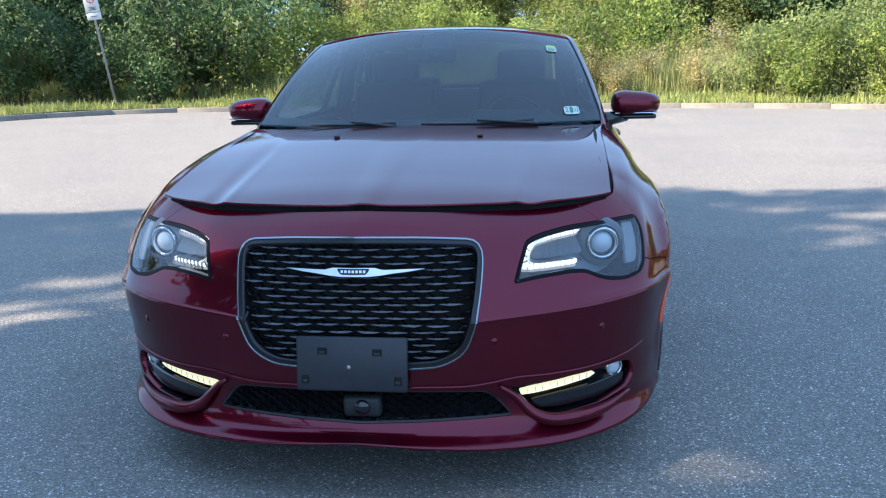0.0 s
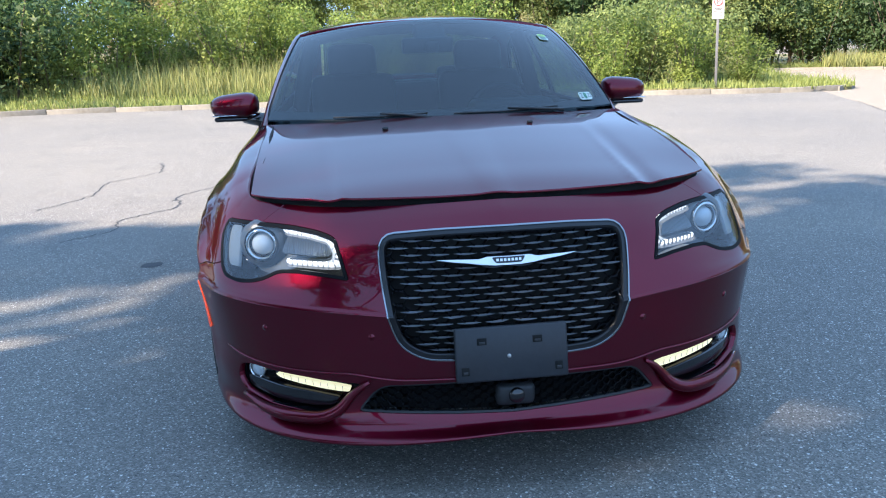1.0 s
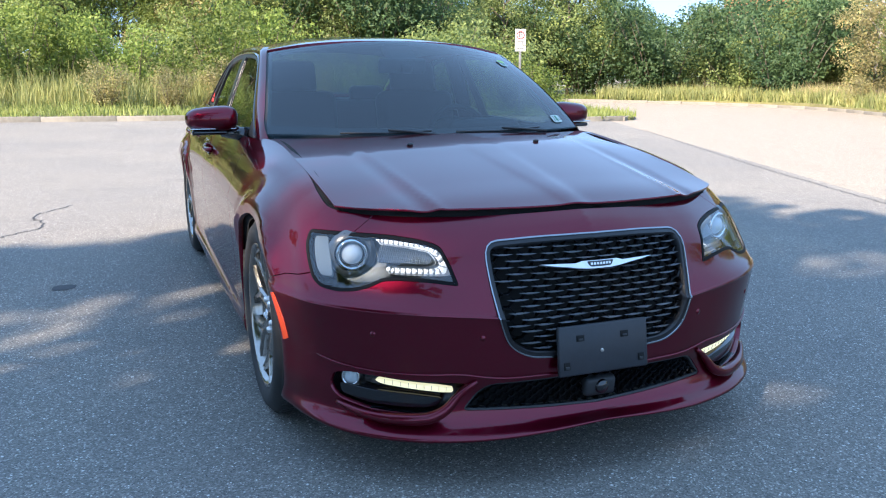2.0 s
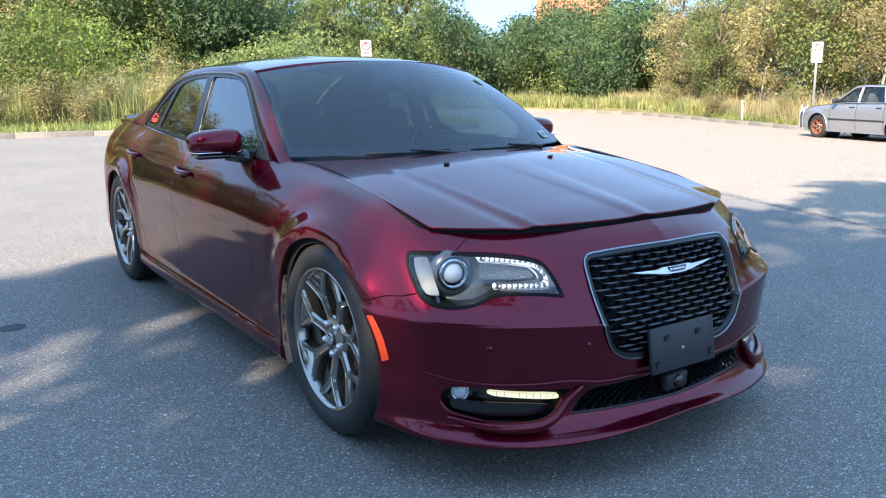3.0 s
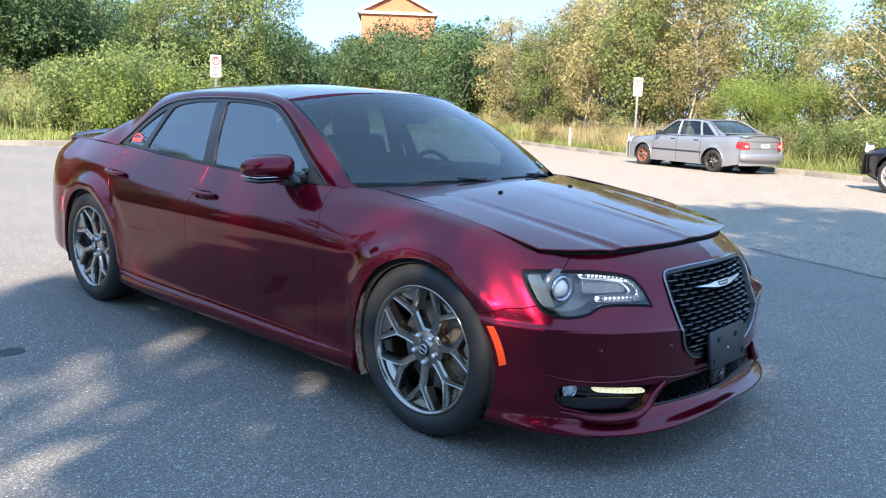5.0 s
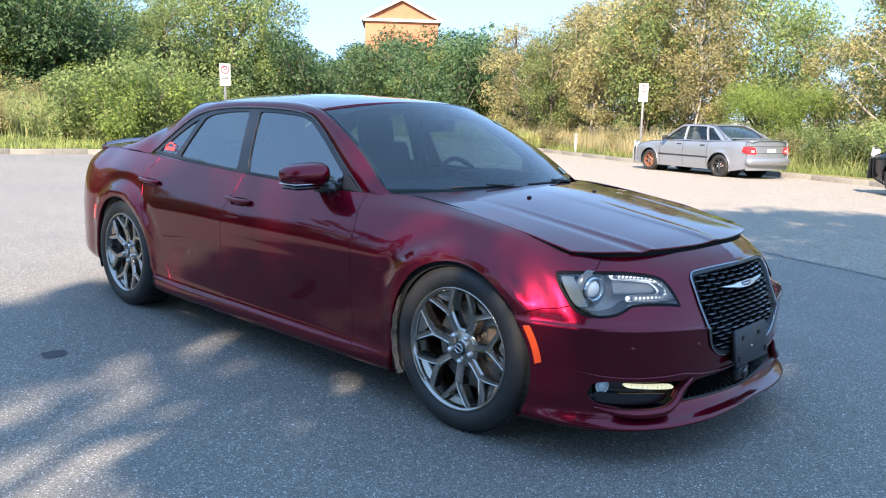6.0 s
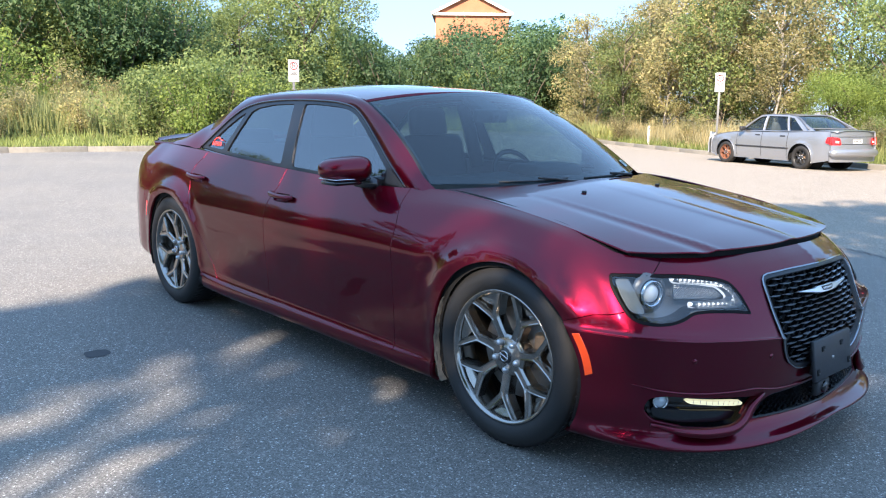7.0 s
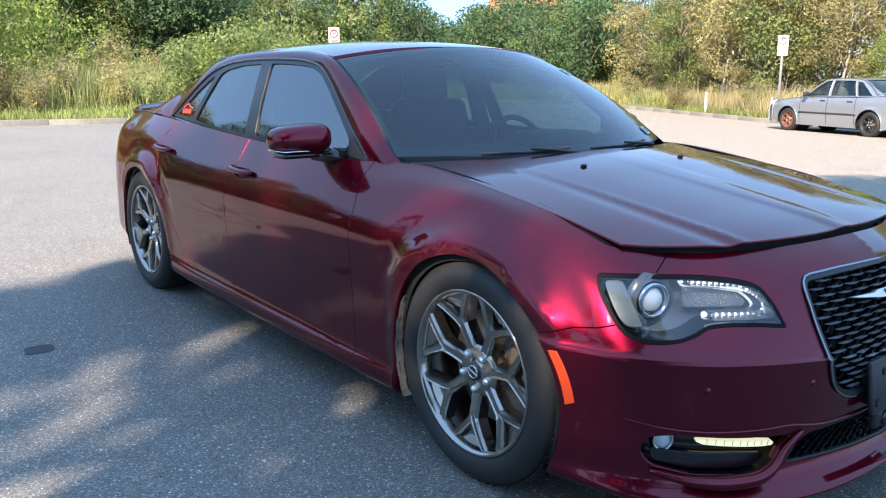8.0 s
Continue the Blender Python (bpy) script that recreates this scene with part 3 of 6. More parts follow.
for sign in (1, -1):
    f = (lambda q: body(q * (-1, 1)) ) if sign < 0 else body
    fl = sign < 0
    skin("front_fender", inset(fen, GAP), f, PAINT, car, .025, (), .02, flip=fl, edge_step=.012)
    d1 = skin("front_door", flank_thing(front_door), f, PAINT, car, .035, [cup_line(*HANDLES[0])], .02, flip=fl)
    d2 = skin("rear_door", flank_thing(rear_door), f, PAINT, car, .035, [cup_line(*HANDLES[1])], .02, flip=fl)
    skin("sill", inset(on_body(sill), GAP * .5), f, PAINT, car, .03, (), .03, flip=fl)
    skin("rear_fender", flank_thing(quarter), f, PAINT, car, .03, (), .02, flip=fl)
    skin("rear_bumper", flank_thing(tail), f, PAINT, car, .04, (), .02, flip=fl)
    skin("rear_panel", flank_thing(lid_back), f, PAINT, car, .05, (), .02, flip=fl)
    # near-black sheet that puts shade into the panel gaps, open at the wheels
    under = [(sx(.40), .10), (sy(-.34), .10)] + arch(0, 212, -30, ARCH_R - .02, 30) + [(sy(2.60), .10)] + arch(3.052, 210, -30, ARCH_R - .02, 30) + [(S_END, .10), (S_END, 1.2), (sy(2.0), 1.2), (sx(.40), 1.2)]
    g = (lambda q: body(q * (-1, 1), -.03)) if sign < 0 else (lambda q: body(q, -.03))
    skin("inner_shell", on_body(under, .03), g, SHADE_BLACK, car, .06, [on_body(inset(HL_IN, -.004)), on_body(inset(FOGP, -.004))], 0, flip=fl)

# hood, its edges and ridges
hood_mid = spline((-.72, -.6, -.4, -.1, .12, .35, .6), (.842, .870, .903, .950, .983, 1.006, 1.02))
hood_rim = spline((-.72, -.45, -.2, .1, .3, .52, .6), (.782, .838, .892, .940, .963, .986, .99))
hood_front = spline((0, .2, .4, .49, .62, .745, .8), (-.690, -.683, -.646, -.619, -.547, -.442, -.38))
hood_back = spline((0, .3, .6, .775, .8), (.33, .36, .46, .53, .54))


def hood_at(q):
    x, y = q[:, 0], q[:, 1]
    a = np.abs(x)
    c, e = hood_mid(y), hood_rim(y)
    xr = .455 + .05 * np.clip((y + .6) / 1.1, 0, 1)
    t = np.clip((a - xr) / (.765 - xr), 0, 1.1)
    plate = c - .020 * np.minimum(a / xr, 1) ** 2
    z = plate + (e - (c - .020)) * t ** 1.15
    front = np.clip((.35 - y) / 1.0, 0, 1)
    z = z - .006 * front * np.exp(-((a - xr - .045) / .035) ** 2)
    w = .035 + .05 * np.clip((y + .7) / 1.0, 0, 1)
    z = z - .005 * front * (1 / (1 + np.exp((w - a) / .011))) * np.exp(-(a / .3) ** 2) + .003 * front * np.exp(-((a - xr) / .02) ** 2)
    return np.stack([x, y, z], 1)


xs = np.linspace(-.745, .745, 61)
hood_line = [(x, float(hood_front(abs(x)))) for x in xs] + [(.752, -.2), (.757, .1), (.766, .35), (.772, .52)] + [(x, float(hood_back(abs(x)))) for x in np.linspace(.76, -.76, 31)] + [(-.772, .52), (-.766, .35), (-.757, .1), (-.752, -.2)]
skin("hood", np.array(hood_line), hood_at, PAINT, car, .022, (), .007, "creased wine red hood", edge_step=.02)

# near-black sheet painted as the shade under the hood's front edge
under_hood = [(x, float(hood_front(abs(x))) + .022) for x in np.linspace(-.72, .72, 41)] + [(.72, -.2), (-.72, -.2)]
skin("hood_seal", np.array(under_hood), lambda q: hood_at(q) - (0, 0, .010), SHADE_BLACK, car, .05, (), .06)
# greenhouse
roof_mid = spline((1.0, 1.15, 1.5, 2.0, 2.5, 2.75, 2.9), (1.405, 1.432, 1.462, 1.470, 1.452, 1.425, 1.40))


def roof_at(q):
    x, y = q[:, 0], q[:, 1]
    return np.stack([x, y, roof_mid(y) - .058 * (np.abs(x) / .6) ** 2.4], 1)


SUNROOF = round_poly([(-.36, 1.42), (.36, 1.42), (.36, 1.92), (-.36, 1.92)], .05, 4)
roof_front = lambda x: 1.115 + .125 * (x / .6) ** 2
roof_line = [(x, roof_front(x)) for x in np.linspace(-.642, .642, 27)] + [(.612, 1.45), (.60, 1.6), (.60, 2.1), (.595, 2.60)] + [(x, 2.70 - .10 * (x / .6) ** 2) for x in np.linspace(.58, -.58, 21)] + [(-.595, 2.60), (-.60, 2.1), (-.60, 1.6), (-.612, 1.45)]
roof = skin("roof", np.array(roof_line), roof_at, PAINT, car, .05, [SUNROOF], .015)
skin("sunroof", inset(SUNROOF, .006), roof_at, GLOSS_BLACK, car, .06, (), .01, "dark glass sunroof")


def side_at(q):
    """The plane of the side windows: y and height."""
    y, z = q[:, 0], q[:, 1]
    t = np.clip((z - .97) / .39, -.2, 1.2)
    x = .818 - .15 * np.abs(t) ** 1.2 * np.sign(t) - .022 * ((y - 1.7) / 1.2) ** 2
    return np.stack([x, y, z], 1)


DLO = [(.735, .972), (.90, 1.085), (1.06, 1.195), (1.20, 1.285), (1.30, 1.333), (1.45, 1.360), (1.65, 1.371), (1.90, 1.374), (2.15, 1.366), (2.35, 1.345), (2.48, 1.312), (2.58, 1.262), (2.70, 1.185), (2.82, 1.105), (2.89, 1.062),
       (2.60, 1.040), (2.2, 1.018), (1.75, .998), (1.25, .982)]
FRONT_GLASS = round_poly([(.90, .996), (.905, 1.045), (1.03, 1.138), (1.16, 1.228), (1.28, 1.300), (1.37, 1.328), (1.46, 1.340), (1.64, 1.350), (1.79, 1.352), (1.765, 1.2), (1.725, 1.012), (1.3, 1.000)], .02, 3)
REAR_GLASS = round_poly([(1.835, 1.018), (1.865, 1.2), (1.895, 1.352), (2.12, 1.345), (2.29, 1.325), (2.36, 1.300), (2.44, 1.18), (2.52, 1.052), (2.2, 1.034)], .02, 3)
QUARTER_GLASS = round_poly([(2.575, 1.060), (2.50, 1.165), (2.42, 1.295), (2.50, 1.262), (2.62, 1.195), (2.72, 1.128), (2.80, 1.072)], .012, 3)


def tint_sides(sign):
    f = (lambda q: side_at(q) * (-1, 1, 1)) if sign < 0 else side_at
    back = (lambda q: f(q) + (-.008 * sign, 0, 0))
    fl = sign < 0
    frame_ = skin("window_trim", np.array(DLO), f, TRIM_BLACK, car, .035, [FRONT_GLASS, REAR_GLASS, QUARTER_GLASS], .010, "gloss black window surround", flip=fl, edge_step=.02)
    for nm, g in (("front_window", FRONT_GLASS), ("rear_window", REAR_GLASS), ("quarter_window", QUARTER_GLASS)):
        skin(nm, inset(g, -.004), back, TINTED, car, .06, (), 0, "dark tinted window glass", flip=fl)


def curve3(pts, n):
    p = np.array(pts, float)
    s = np.concatenate([[0], np.cumsum(np.linalg.norm(np.diff(p, axis=0), axis=1))])
    q = np.linspace(0, s[-1], n)
    return np.stack([spline(s, p[:, k])(q) for k in range(3)], 1)


def strip(name, a, b, puff, mat, parent, sign=1, n=10, label=""):
    """A band between two lines in space that swells outwards by puff."""
    verts, normals, faces = [], [], []
    m = len(a)
    centre = np.array((0, 1.9, .9))

    def at(i, t):
        p = a[i] * (1 - t) + b[i] * t
        tang = a[min(i + 1, m - 1)] - a[max(i - 1, 0)] + b[min(i + 1, m - 1)] - b[max(i - 1, 0)]
        nn = np.cross(tang, b[i] - a[i])
        nn /= max(np.linalg.norm(nn), 1e-9)
        if np.dot(nn, p - centre) < 0:
            nn = -nn
        return p + nn * puff[i] * 4 * t * (1 - t)
    for i in range(m):
        for k in range(n + 1):
            verts.append(at(i, k / n) * (sign, 1, 1))
    for i in range(m - 1):
        for k in range(n):
            q = i * (n + 1) + k
            f = (q, q + 1, q + n + 2, q + n + 1)
            faces.append(f if sign > 0 else f[::-1])
    return raw(name, verts, faces, mat, parent, label)


def ws_at(q):
    """The windscreen: a across (-1 to 1), b upwards (0 to 1)."""
    a, b = q[:, 0], q[:, 1]
    lo = np.stack([.785 * a, .36 + .25 * a * a, 1.0 + 0 * a], 1)
    hi = np.stack([.648 * a, 1.10 + .145 * a * a, 1.428 - .062 * a * a], 1)
    p = lo + (hi - lo) * b[:, None]
    up = 4 * b * (1 - b)
    p[:, 1] -= .012 * up
    p[:, 2] += .028 * up
    return p


def bl_at(q):
    """The rear window."""
    a, b = q[:, 0], q[:, 1]
    lo = np.stack([.60 * a, 3.36 - .12 * a * a, 1.115 - .02 * a * a], 1)
    hi = np.stack([.575 * a, 2.705 - .10 * a * a, 1.428 - .056 * a * a], 1)
    p = lo + (hi - lo) * b[:, None]
    p[:, 2] += .03 * 4 * b * (1 - b)
    return p


unit = [(-1, 0), (1, 0), (1, 1), (-1, 1)]
skin("windscreen", np.array(unit) * (.985, .985) + (0, .004), ws_at, WINDSCREEN, car, .06, (), 0, "bluish tinted windscreen", flip=False)
skin("rear_screen", np.array(unit) * .97, bl_at, REAR_TINT, car, .08, (), 0, flip=True)
# black border of the windscreen
brim = [(-1, 0), (1, 0), (1, 1), (-1, 1)]
skin("windscreen_border", np.array(brim), lambda q: ws_at(q) - (0, -.004, .004), MATT_BLACK, car, .05, [np.array([(-.965, .085), (-.6, .06), (0, .05), (.6, .06), (.965, .085), (.96, .96), (-.96, .96)])], 0, flip=False)

for sign in (1, -1):
    tint_sides(sign)
    dl = DLO[:15]
    outer = [(.792, .50, .925), (.812, .62, .955)] + [tuple(side_at(np.array([p]))[0]) for p in dl] + [(.775, 3.1, 1.062), (.758, 3.36, 1.066)]
    top = np.array([(t, 0) for t in np.linspace(0, 1, 8)])
    wedge = [(.765, .49, .935)] + [tuple(ws_at(np.array([(1.0, b)]))[0]) for b in np.linspace(.08, 1, 7)]
    inner = wedge + [(.60, 1.45, 1.402), (.60, 1.75, 1.410), (.60, 2.05, 1.410), (.60, 2.35, 1.402), (.592, 2.60, 1.378)] + [tuple(bl_at(np.array([(1.0, b)]))[0]) for b in (.8, .6, .4, .2, 0)]
    n = 70
    a, b = curve3(outer, n), curve3(inner, n)
    t = np.linspace(0, 1, n)
    puff = (.016 + .012 * np.clip((t - .7) / .2, 0, 1)) * np.clip(t / .10, .15, 1)
    strip("roof_rail", a, b, puff, PAINT, car, sign)


def deck_at(q):
    x, y = q[:, 0], q[:, 1]
    return np.stack([x, y, 1.115 - .045 * (np.abs(x) / .74) ** 3 - .01 * np.clip((y - 3.4) / .6, 0, 1)], 1)


skin("boot_lid", np.array([(-.74, 3.27), (-.6, 3.25), (-.3, 3.33), (0, 3.36), (.3, 3.33), (.6, 3.25), (.74, 3.27), (.73, 3.75), (.62, 3.90), (.3, 3.97), (0, 3.98), (-.3, 3.97), (-.62, 3.90), (-.73, 3.75)]), deck_at, PAINT, car, .06, (), .03)
spoil = [(x, 3.88 - .09 * (x / .66) ** 2, 1.112 - .03 * (x / .66) ** 4) for x in np.linspace(-.68, .68, 21)]
a = np.array(spoil)
strip("boot_spoiler", a + (0, -.10, -.016), a + (0, .02, .006), np.full(21, .004), PAINT, car)
strip("spoiler_back", a + (0, .02, .006), a + (0, .0, -.05), np.full(21, .002), PAINT, car)


# ---- nose: grille, lamps, plate holder ----
def body_off(off):
    return lambda q: body(q, off)


def body_point(s, z, off=0.0):
    return body(np.array([(s, vat(s, z))]), off)[0]


def ring_band(name, outline, w, off, mat, parent, label="", depth=.02):
    """A band of width w that follows an outline given as (s, height), inside it."""
    o = np.asarray(outline, float)
    skin(name, on_body(o, .012), body_off(off), mat, parent, .04, [on_body(inset(o, w), .012)], depth, label, edge_step=.012)


def lattice(name, outline, pitch, rows, z0, dz, off, depth, thick, mat, parent, label=""):
    """Staggered wavy slats that meet to form a mesh, clipped to an outline given as (s, height)."""
    verts, faces = [], []
    smax = float(np.max(np.abs(outline[:, 0])))
    ss = np.arange(-smax, smax, pitch / 8)
    for r in range(rows):
        ph = ss / pitch * 2 * math.pi + math.pi * (r % 2)
        wave = np.clip(np.cos(ph) * 1.7, -1, 1) * dz * .5
        z = z0 + r * dz + wave
        ok = inside(outline, np.stack([ss, z], 1))
        base = None
        for k in range(len(ss)):
            if not ok[k]:
                base = None
                continue
            pts = [body_point(ss[k], z[k] + thick / 2, off), body_point(ss[k], z[k] - thick / 2, off + .004), body_point(ss[k], z[k] - thick / 2, off - depth), body_point(ss[k], z[k] + thick / 2, off - depth)]
            i = len(verts)
            verts += pts
            if base is not None:
                for a, b in ((0, 1), (1, 2), (2, 3), (3, 0)):
                    faces.append((base + a, i + a, i + b, base + b))
            base = i
    return raw(name, verts, faces, mat, parent, label, smooth=False)


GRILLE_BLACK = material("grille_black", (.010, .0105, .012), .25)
ring_band("grille_frame", GRILLE, .014, .004, TRIM_BLACK, car, "gloss black grille frame", .035)
ring_band("grille_rim", inset(GRILLE, -.003), .0040, .009, DARK_CHROME, car, "thin dark chrome edge", .006)
lattice("grille_mesh", inset(GRILLE, .010), .081, 20, .398, .019, -.014, .016, .0022, GRILLE_BLACK, car, "black woven grille mesh")


def lips(name, outline, pitch, rows, z0, dz, mat, parent, w, label=""):
    """The forward lips of the mesh: a small tilted crescent at the foot of every opening."""
    verts, faces = [], []
    n = int(np.max(np.abs(outline[:, 0])) / pitch) + 2
    for r in range(rows):
        for k in range(-n, n + 1):
            sc, zc = (k + .5 + .5 * (r % 2)) * pitch, z0 + (r - .5) * dz
            us = np.linspace(-1, 1, 7)
            if not inside(outline, np.stack([sc + us * w, zc + 0 * us], 1)).all():
                continue
            i = len(verts)
            for u in us:
                m = 1 - u * u
                verts += [body_point(sc + u * w, zc + .0006 + .0022 * m + .0012 * u * u, -.014), body_point(sc + u * w, zc - .0006 + .0034 * u * u, -.005), body_point(sc + u * w, zc - .0020 * m + .0034 * u * u, -.008)]
            for j in range(6):
                for e in (0, 1):
                    faces.append((i + 3 * j + e, i + 3 * j + 3 + e, i + 3 * j + 4 + e, i + 3 * j + 1 + e))
    return raw(name, verts, faces, mat, parent, label, smooth=False)


# paler than the black mesh: the lips' sky highlights are in this grey
LIP_SHEEN = material("grille_lip_sheen", (.15, .155, .165), .25, coat=.5)
lips("grille_front", inset(GRILLE, .012), .081, 20, .398, .019, LIP_SHEEN, car, .034, "grille mesh lips with sky sheen painted pale grey")
# sheets behind both meshes, coloured as dark as the shade there
skin("grille_backing", on_body(GRILLE, .03), body_off(-.045), SHADE_BLACK, car, .06, (), 0)
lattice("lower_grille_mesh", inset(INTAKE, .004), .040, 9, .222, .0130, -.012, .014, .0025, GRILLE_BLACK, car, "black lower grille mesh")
skin("lower_grille_backing", on_body(INTAKE, .03), body_off(-.04), SHADE_BLACK, car, .06, (), 0)
ring_band("lower_grille_edge", INTAKE, .006, -.004, MATT_BLACK, car, "", .03)

# winged badge as plain shapes
wing = [(-.207, .007), (-.15, .0062), (-.085, .0048), (-.062, .0105), (.062, .0105), (.085, .0048), (.15, .0062), (.207, .007), (.16, .0000), (.115, -.0045), (.075, -.0105), (.04, -.0135), (-.04, -.0135), (-.075, -.0105), (-.115, -.0045), (-.16, .0000)]
badge = skin("badge", on_body([(x * 1.005, .678 + z) for x, z in wing], .01), body_off(.014), SATIN, car, .01, (), .02, "chrome winged badge")
skin("badge_centre", on_body([(x, .680 + z) for x, z in round_poly([(-.05, .007), (.05, .007), (.038, -.010), (-.038, -.010)], .006, 3)], .01), body_off(.0155), MATT_BLACK, badge, .01, (), .004, "dark centre of the badge")
for k in range(7):
    s0 = -.033 + k * .011
    skin("badge_bar", on_body([(s0 - .0035, .6755), (s0 + .0035, .6755), (s0 + .0035, .6825), (s0 - .0035, .6825)], .01), body_off(.0162), SATIN, badge, .01, (), .001)

# plate holder, empty
holder = block((.325, .016, .158), (0, 0, 0), .006)
pl = part("plate_holder", holder, worn("dark_plate_plastic", (0.022, 0.024, 0.029), 0.45, 60, relief=.0005), car, "empty dark grey plastic plate holder")
pl.matrix_basis = pose(-.006, -.890, .417, -8, 0, 0)
part("holder_back", block((.26, .03, .10), (0, .018, -.01), .004), MATT_BLACK, pl)
# slots are near-black blocks that stand in for shaded holes
for x, z, w, h in ((-.085, .038, .028, .020), (.075, .036, .028, .020), (-.135, -.045, .022, .024), (.135, -.045, .022, .024)):
    h1 = part("slot", block((w, .006, h), (x, -.008, z), .002), SHADE_BLACK, pl)
    part("slot_tab", block((w * .6, .005, h * .35), (x, -.0105, z - h * .2), .001), MATT_BLACK, pl)
part("screw", lathe([(0, -.013), (.005, -.012), (.006, -.008)], 12, "y", (-.008, 0, -.008)), STEEL, pl)
sensor = part("radar_sensor", block((.115, .05, .066), (.01, -.842, .274), .014, (4, 0, 0)), MATT_BLACK, car, "black radar box behind the lower grille")
part("sensor_face", lathe([(0, -.876), (.02, -.875), (.024, -.869), (.026, -.856)], 20, "y", (.012, 0, .274)), GLOSS_BLACK, sensor)


def lamp(sign):
    fl = sign < 0
    m = lambda off: (lambda q: body(q * (sign, 1), off))
    rim_in, o = inset(HL_IN, .001), HL_IN
    hl = skin("headlamp", on_body(o, .012), m(-.115), LAMP_GREY, car, .03, (), 0, "clear headlamp with lit white surround", flip=fl)
    # side walls of the bowl
    a, b = body(on_body(o, .012) * (sign, 1), -.002), body(on_body(o, .012) * (sign, 1), -.118)
    n = len(a)
    raw("lamp_wall", list(a) + list(b), [(i, (i + 1) % n, n + (i + 1) % n, n + i) for i in range(n)], GLOSS_BLACK, hl)
    skin("lamp_lens", on_body(rim_in, .012), m(.001), LENS, hl, .025, (), .004, "clear lens", flip=fl)
    ring = np.asarray(o)
    skin("lamp_gasket", on_body(o, .01), m(.0025), SEAL, hl, .03, [on_body(inset(o, .009), .01)], .01, flip=fl)
    # lit surround: upper arm, inner bend, lower arm
    c = [(.790, .756), (.663, .751), (.570, .741), (.532, .712), (.508, .682), (.510, .656), (.565, .654), (.722, .655), (.722, .674), (.570, .675), (.545, .684), (.556, .702), (.580, .719), (.663, .729), (.780, .735)]
    skin("light_guide", on_body(round_poly(c, .010, 3), .01), m(-.036), GUIDE, hl, .02, (), .012, "pale lit light guide", flip=fl)
    cw = body(on_body(round_poly(c, .010, 3), .01) * (sign, 1), -.038)
    cf = cw + (0, -.030, 0)
    n = len(cw)
    # added walls that block the guide's glow at steep angles
    raw("guide_channel", list(cw) + list(cf), [(i, (i + 1) % n, n + (i + 1) % n, n + i) for i in range(n)], LAMP_GREY, hl, "grey walls added to screen the light guide")
    way = curve3([(.778, .746, 0), (.72, .743, 0), (.66, .740, 0), (.57, .730, 0), (.541, .708, 0), (.523, .682, 0), (.532, .666, 0), (.568, .665, 0), (.64, .665, 0), (.714, .665, 0)], 24)
    for xx, zz, _ in way:
        p = body_point(xx, zz, -.030) * (sign, 1, 1)
        part("running_diode", lathe([(0, -.006), (.005, -.0045), (.0072, .0), (.0076, .006)], 8, "y", tuple(p)), DRL, hl)
    for (xa, za, _), (xb, zb, _) in zip(way, way[1:]):      # vanes added between the diodes to hide their glow from the side
        p = body_point((xa + xb) / 2, (za + zb) / 2, -.036) * (sign, 1, 1)
        lean = math.degrees(math.atan2(zb - za, xb - xa))
        part("diode_vane", block((.0012, .026, .019), tuple(p + (0, -.008, 0)), 0, (0, -lean * sign, 0)), VANE, hl)
    skin("inner_panel", on_body(round_poly([(.775, .728), (.663, .722), (.588, .712), (.560, .690), (.572, .680), (.775, .680)], .01, 3), .01), m(-.05), RIBBED, hl, .02, (), .01, "silvery ribbed reflector", flip=fl)
    # projector
    p = np.array((.716 * sign, -.535, .697))
    proj = part("projector", lathe([(.053, .05), (.051, .0), (.049, -.006), (.043, -.008), (.040, -.002), (.039, .02)], 40, "y"), CHROME, hl, "chrome projector ring")
    proj.matrix_basis = pose(*p, 0, 0, 14 * sign)
    part("projector_lens", lathe([(0, -.015), (.011, -.0138), (.021, -.010), (.029, -.003), (.034, .006), (.036, .02)], 32, "y"), PROJ, hl, "domed glass lens").matrix_basis = proj.matrix_basis
    part("projector_cup", lathe([(.038, .004), (.038, .05), (0, .05)], 24, "y"), SHADE_BLACK, hl).matrix_basis = proj.matrix_basis
    part("projector_skirt", lathe([(.078, .022), (.070, .006), (.056, .0)], 40, "y"), LAMP_GREY, hl).matrix_basis = proj.matrix_basis
    # pale bar on the outer edge
    bar = [(1.036, .748), (.982, .750), (.952, .712), (.905, .640), (.950, .640), (.975, .660), (1.005, .700)]
    skin("side_reflector", on_body(round_poly(bar, .01, 3), .01), m(-.016), SIDE_DIM, hl, .02, (), .012, "pale smoked side reflector", flip=fl)
    # fog pocket
    fp = skin("fog_pocket", on_body(FOGP, .015), m(-.06), GLOSS_BLACK, car, .03, (), 0, "gloss black fog lamp pocket", flip=fl)
    a, b = body(on_body(FOGP, .015) * (sign, 1), -.004), body(on_body(FOGP, .015) * (sign, 1), -.062)
    n = len(a)
    raw("pocket_wall", list(a) + list(b), [(i, (i + 1) % n, n + (i + 1) % n, n + i) for i in range(n)], GLOSS_BLACK, fp)
    shelf = [(sx(.515), .272), (sx(.60), .284), (sx(.70), .292), (sx(.80), .306), (sx(.795), .272), (sx(.72), .250), (sx(.60), .243), (sx(.535), .248)]
    skin("pocket_shelf", on_body(round_poly(shelf, .012, 3), .015), m(-.018), GLOSS_BLACK, fp, .03, (), .04, flip=fl)
    st = [(sx(.482), .300), (sx(.53), .309), (sx(.62), .320), (sx(.70), .331), (sx(.708), .327), (sx(.69), .317), (sx(.60), .303), (sx(.52), .292), (sx(.486), .290)]
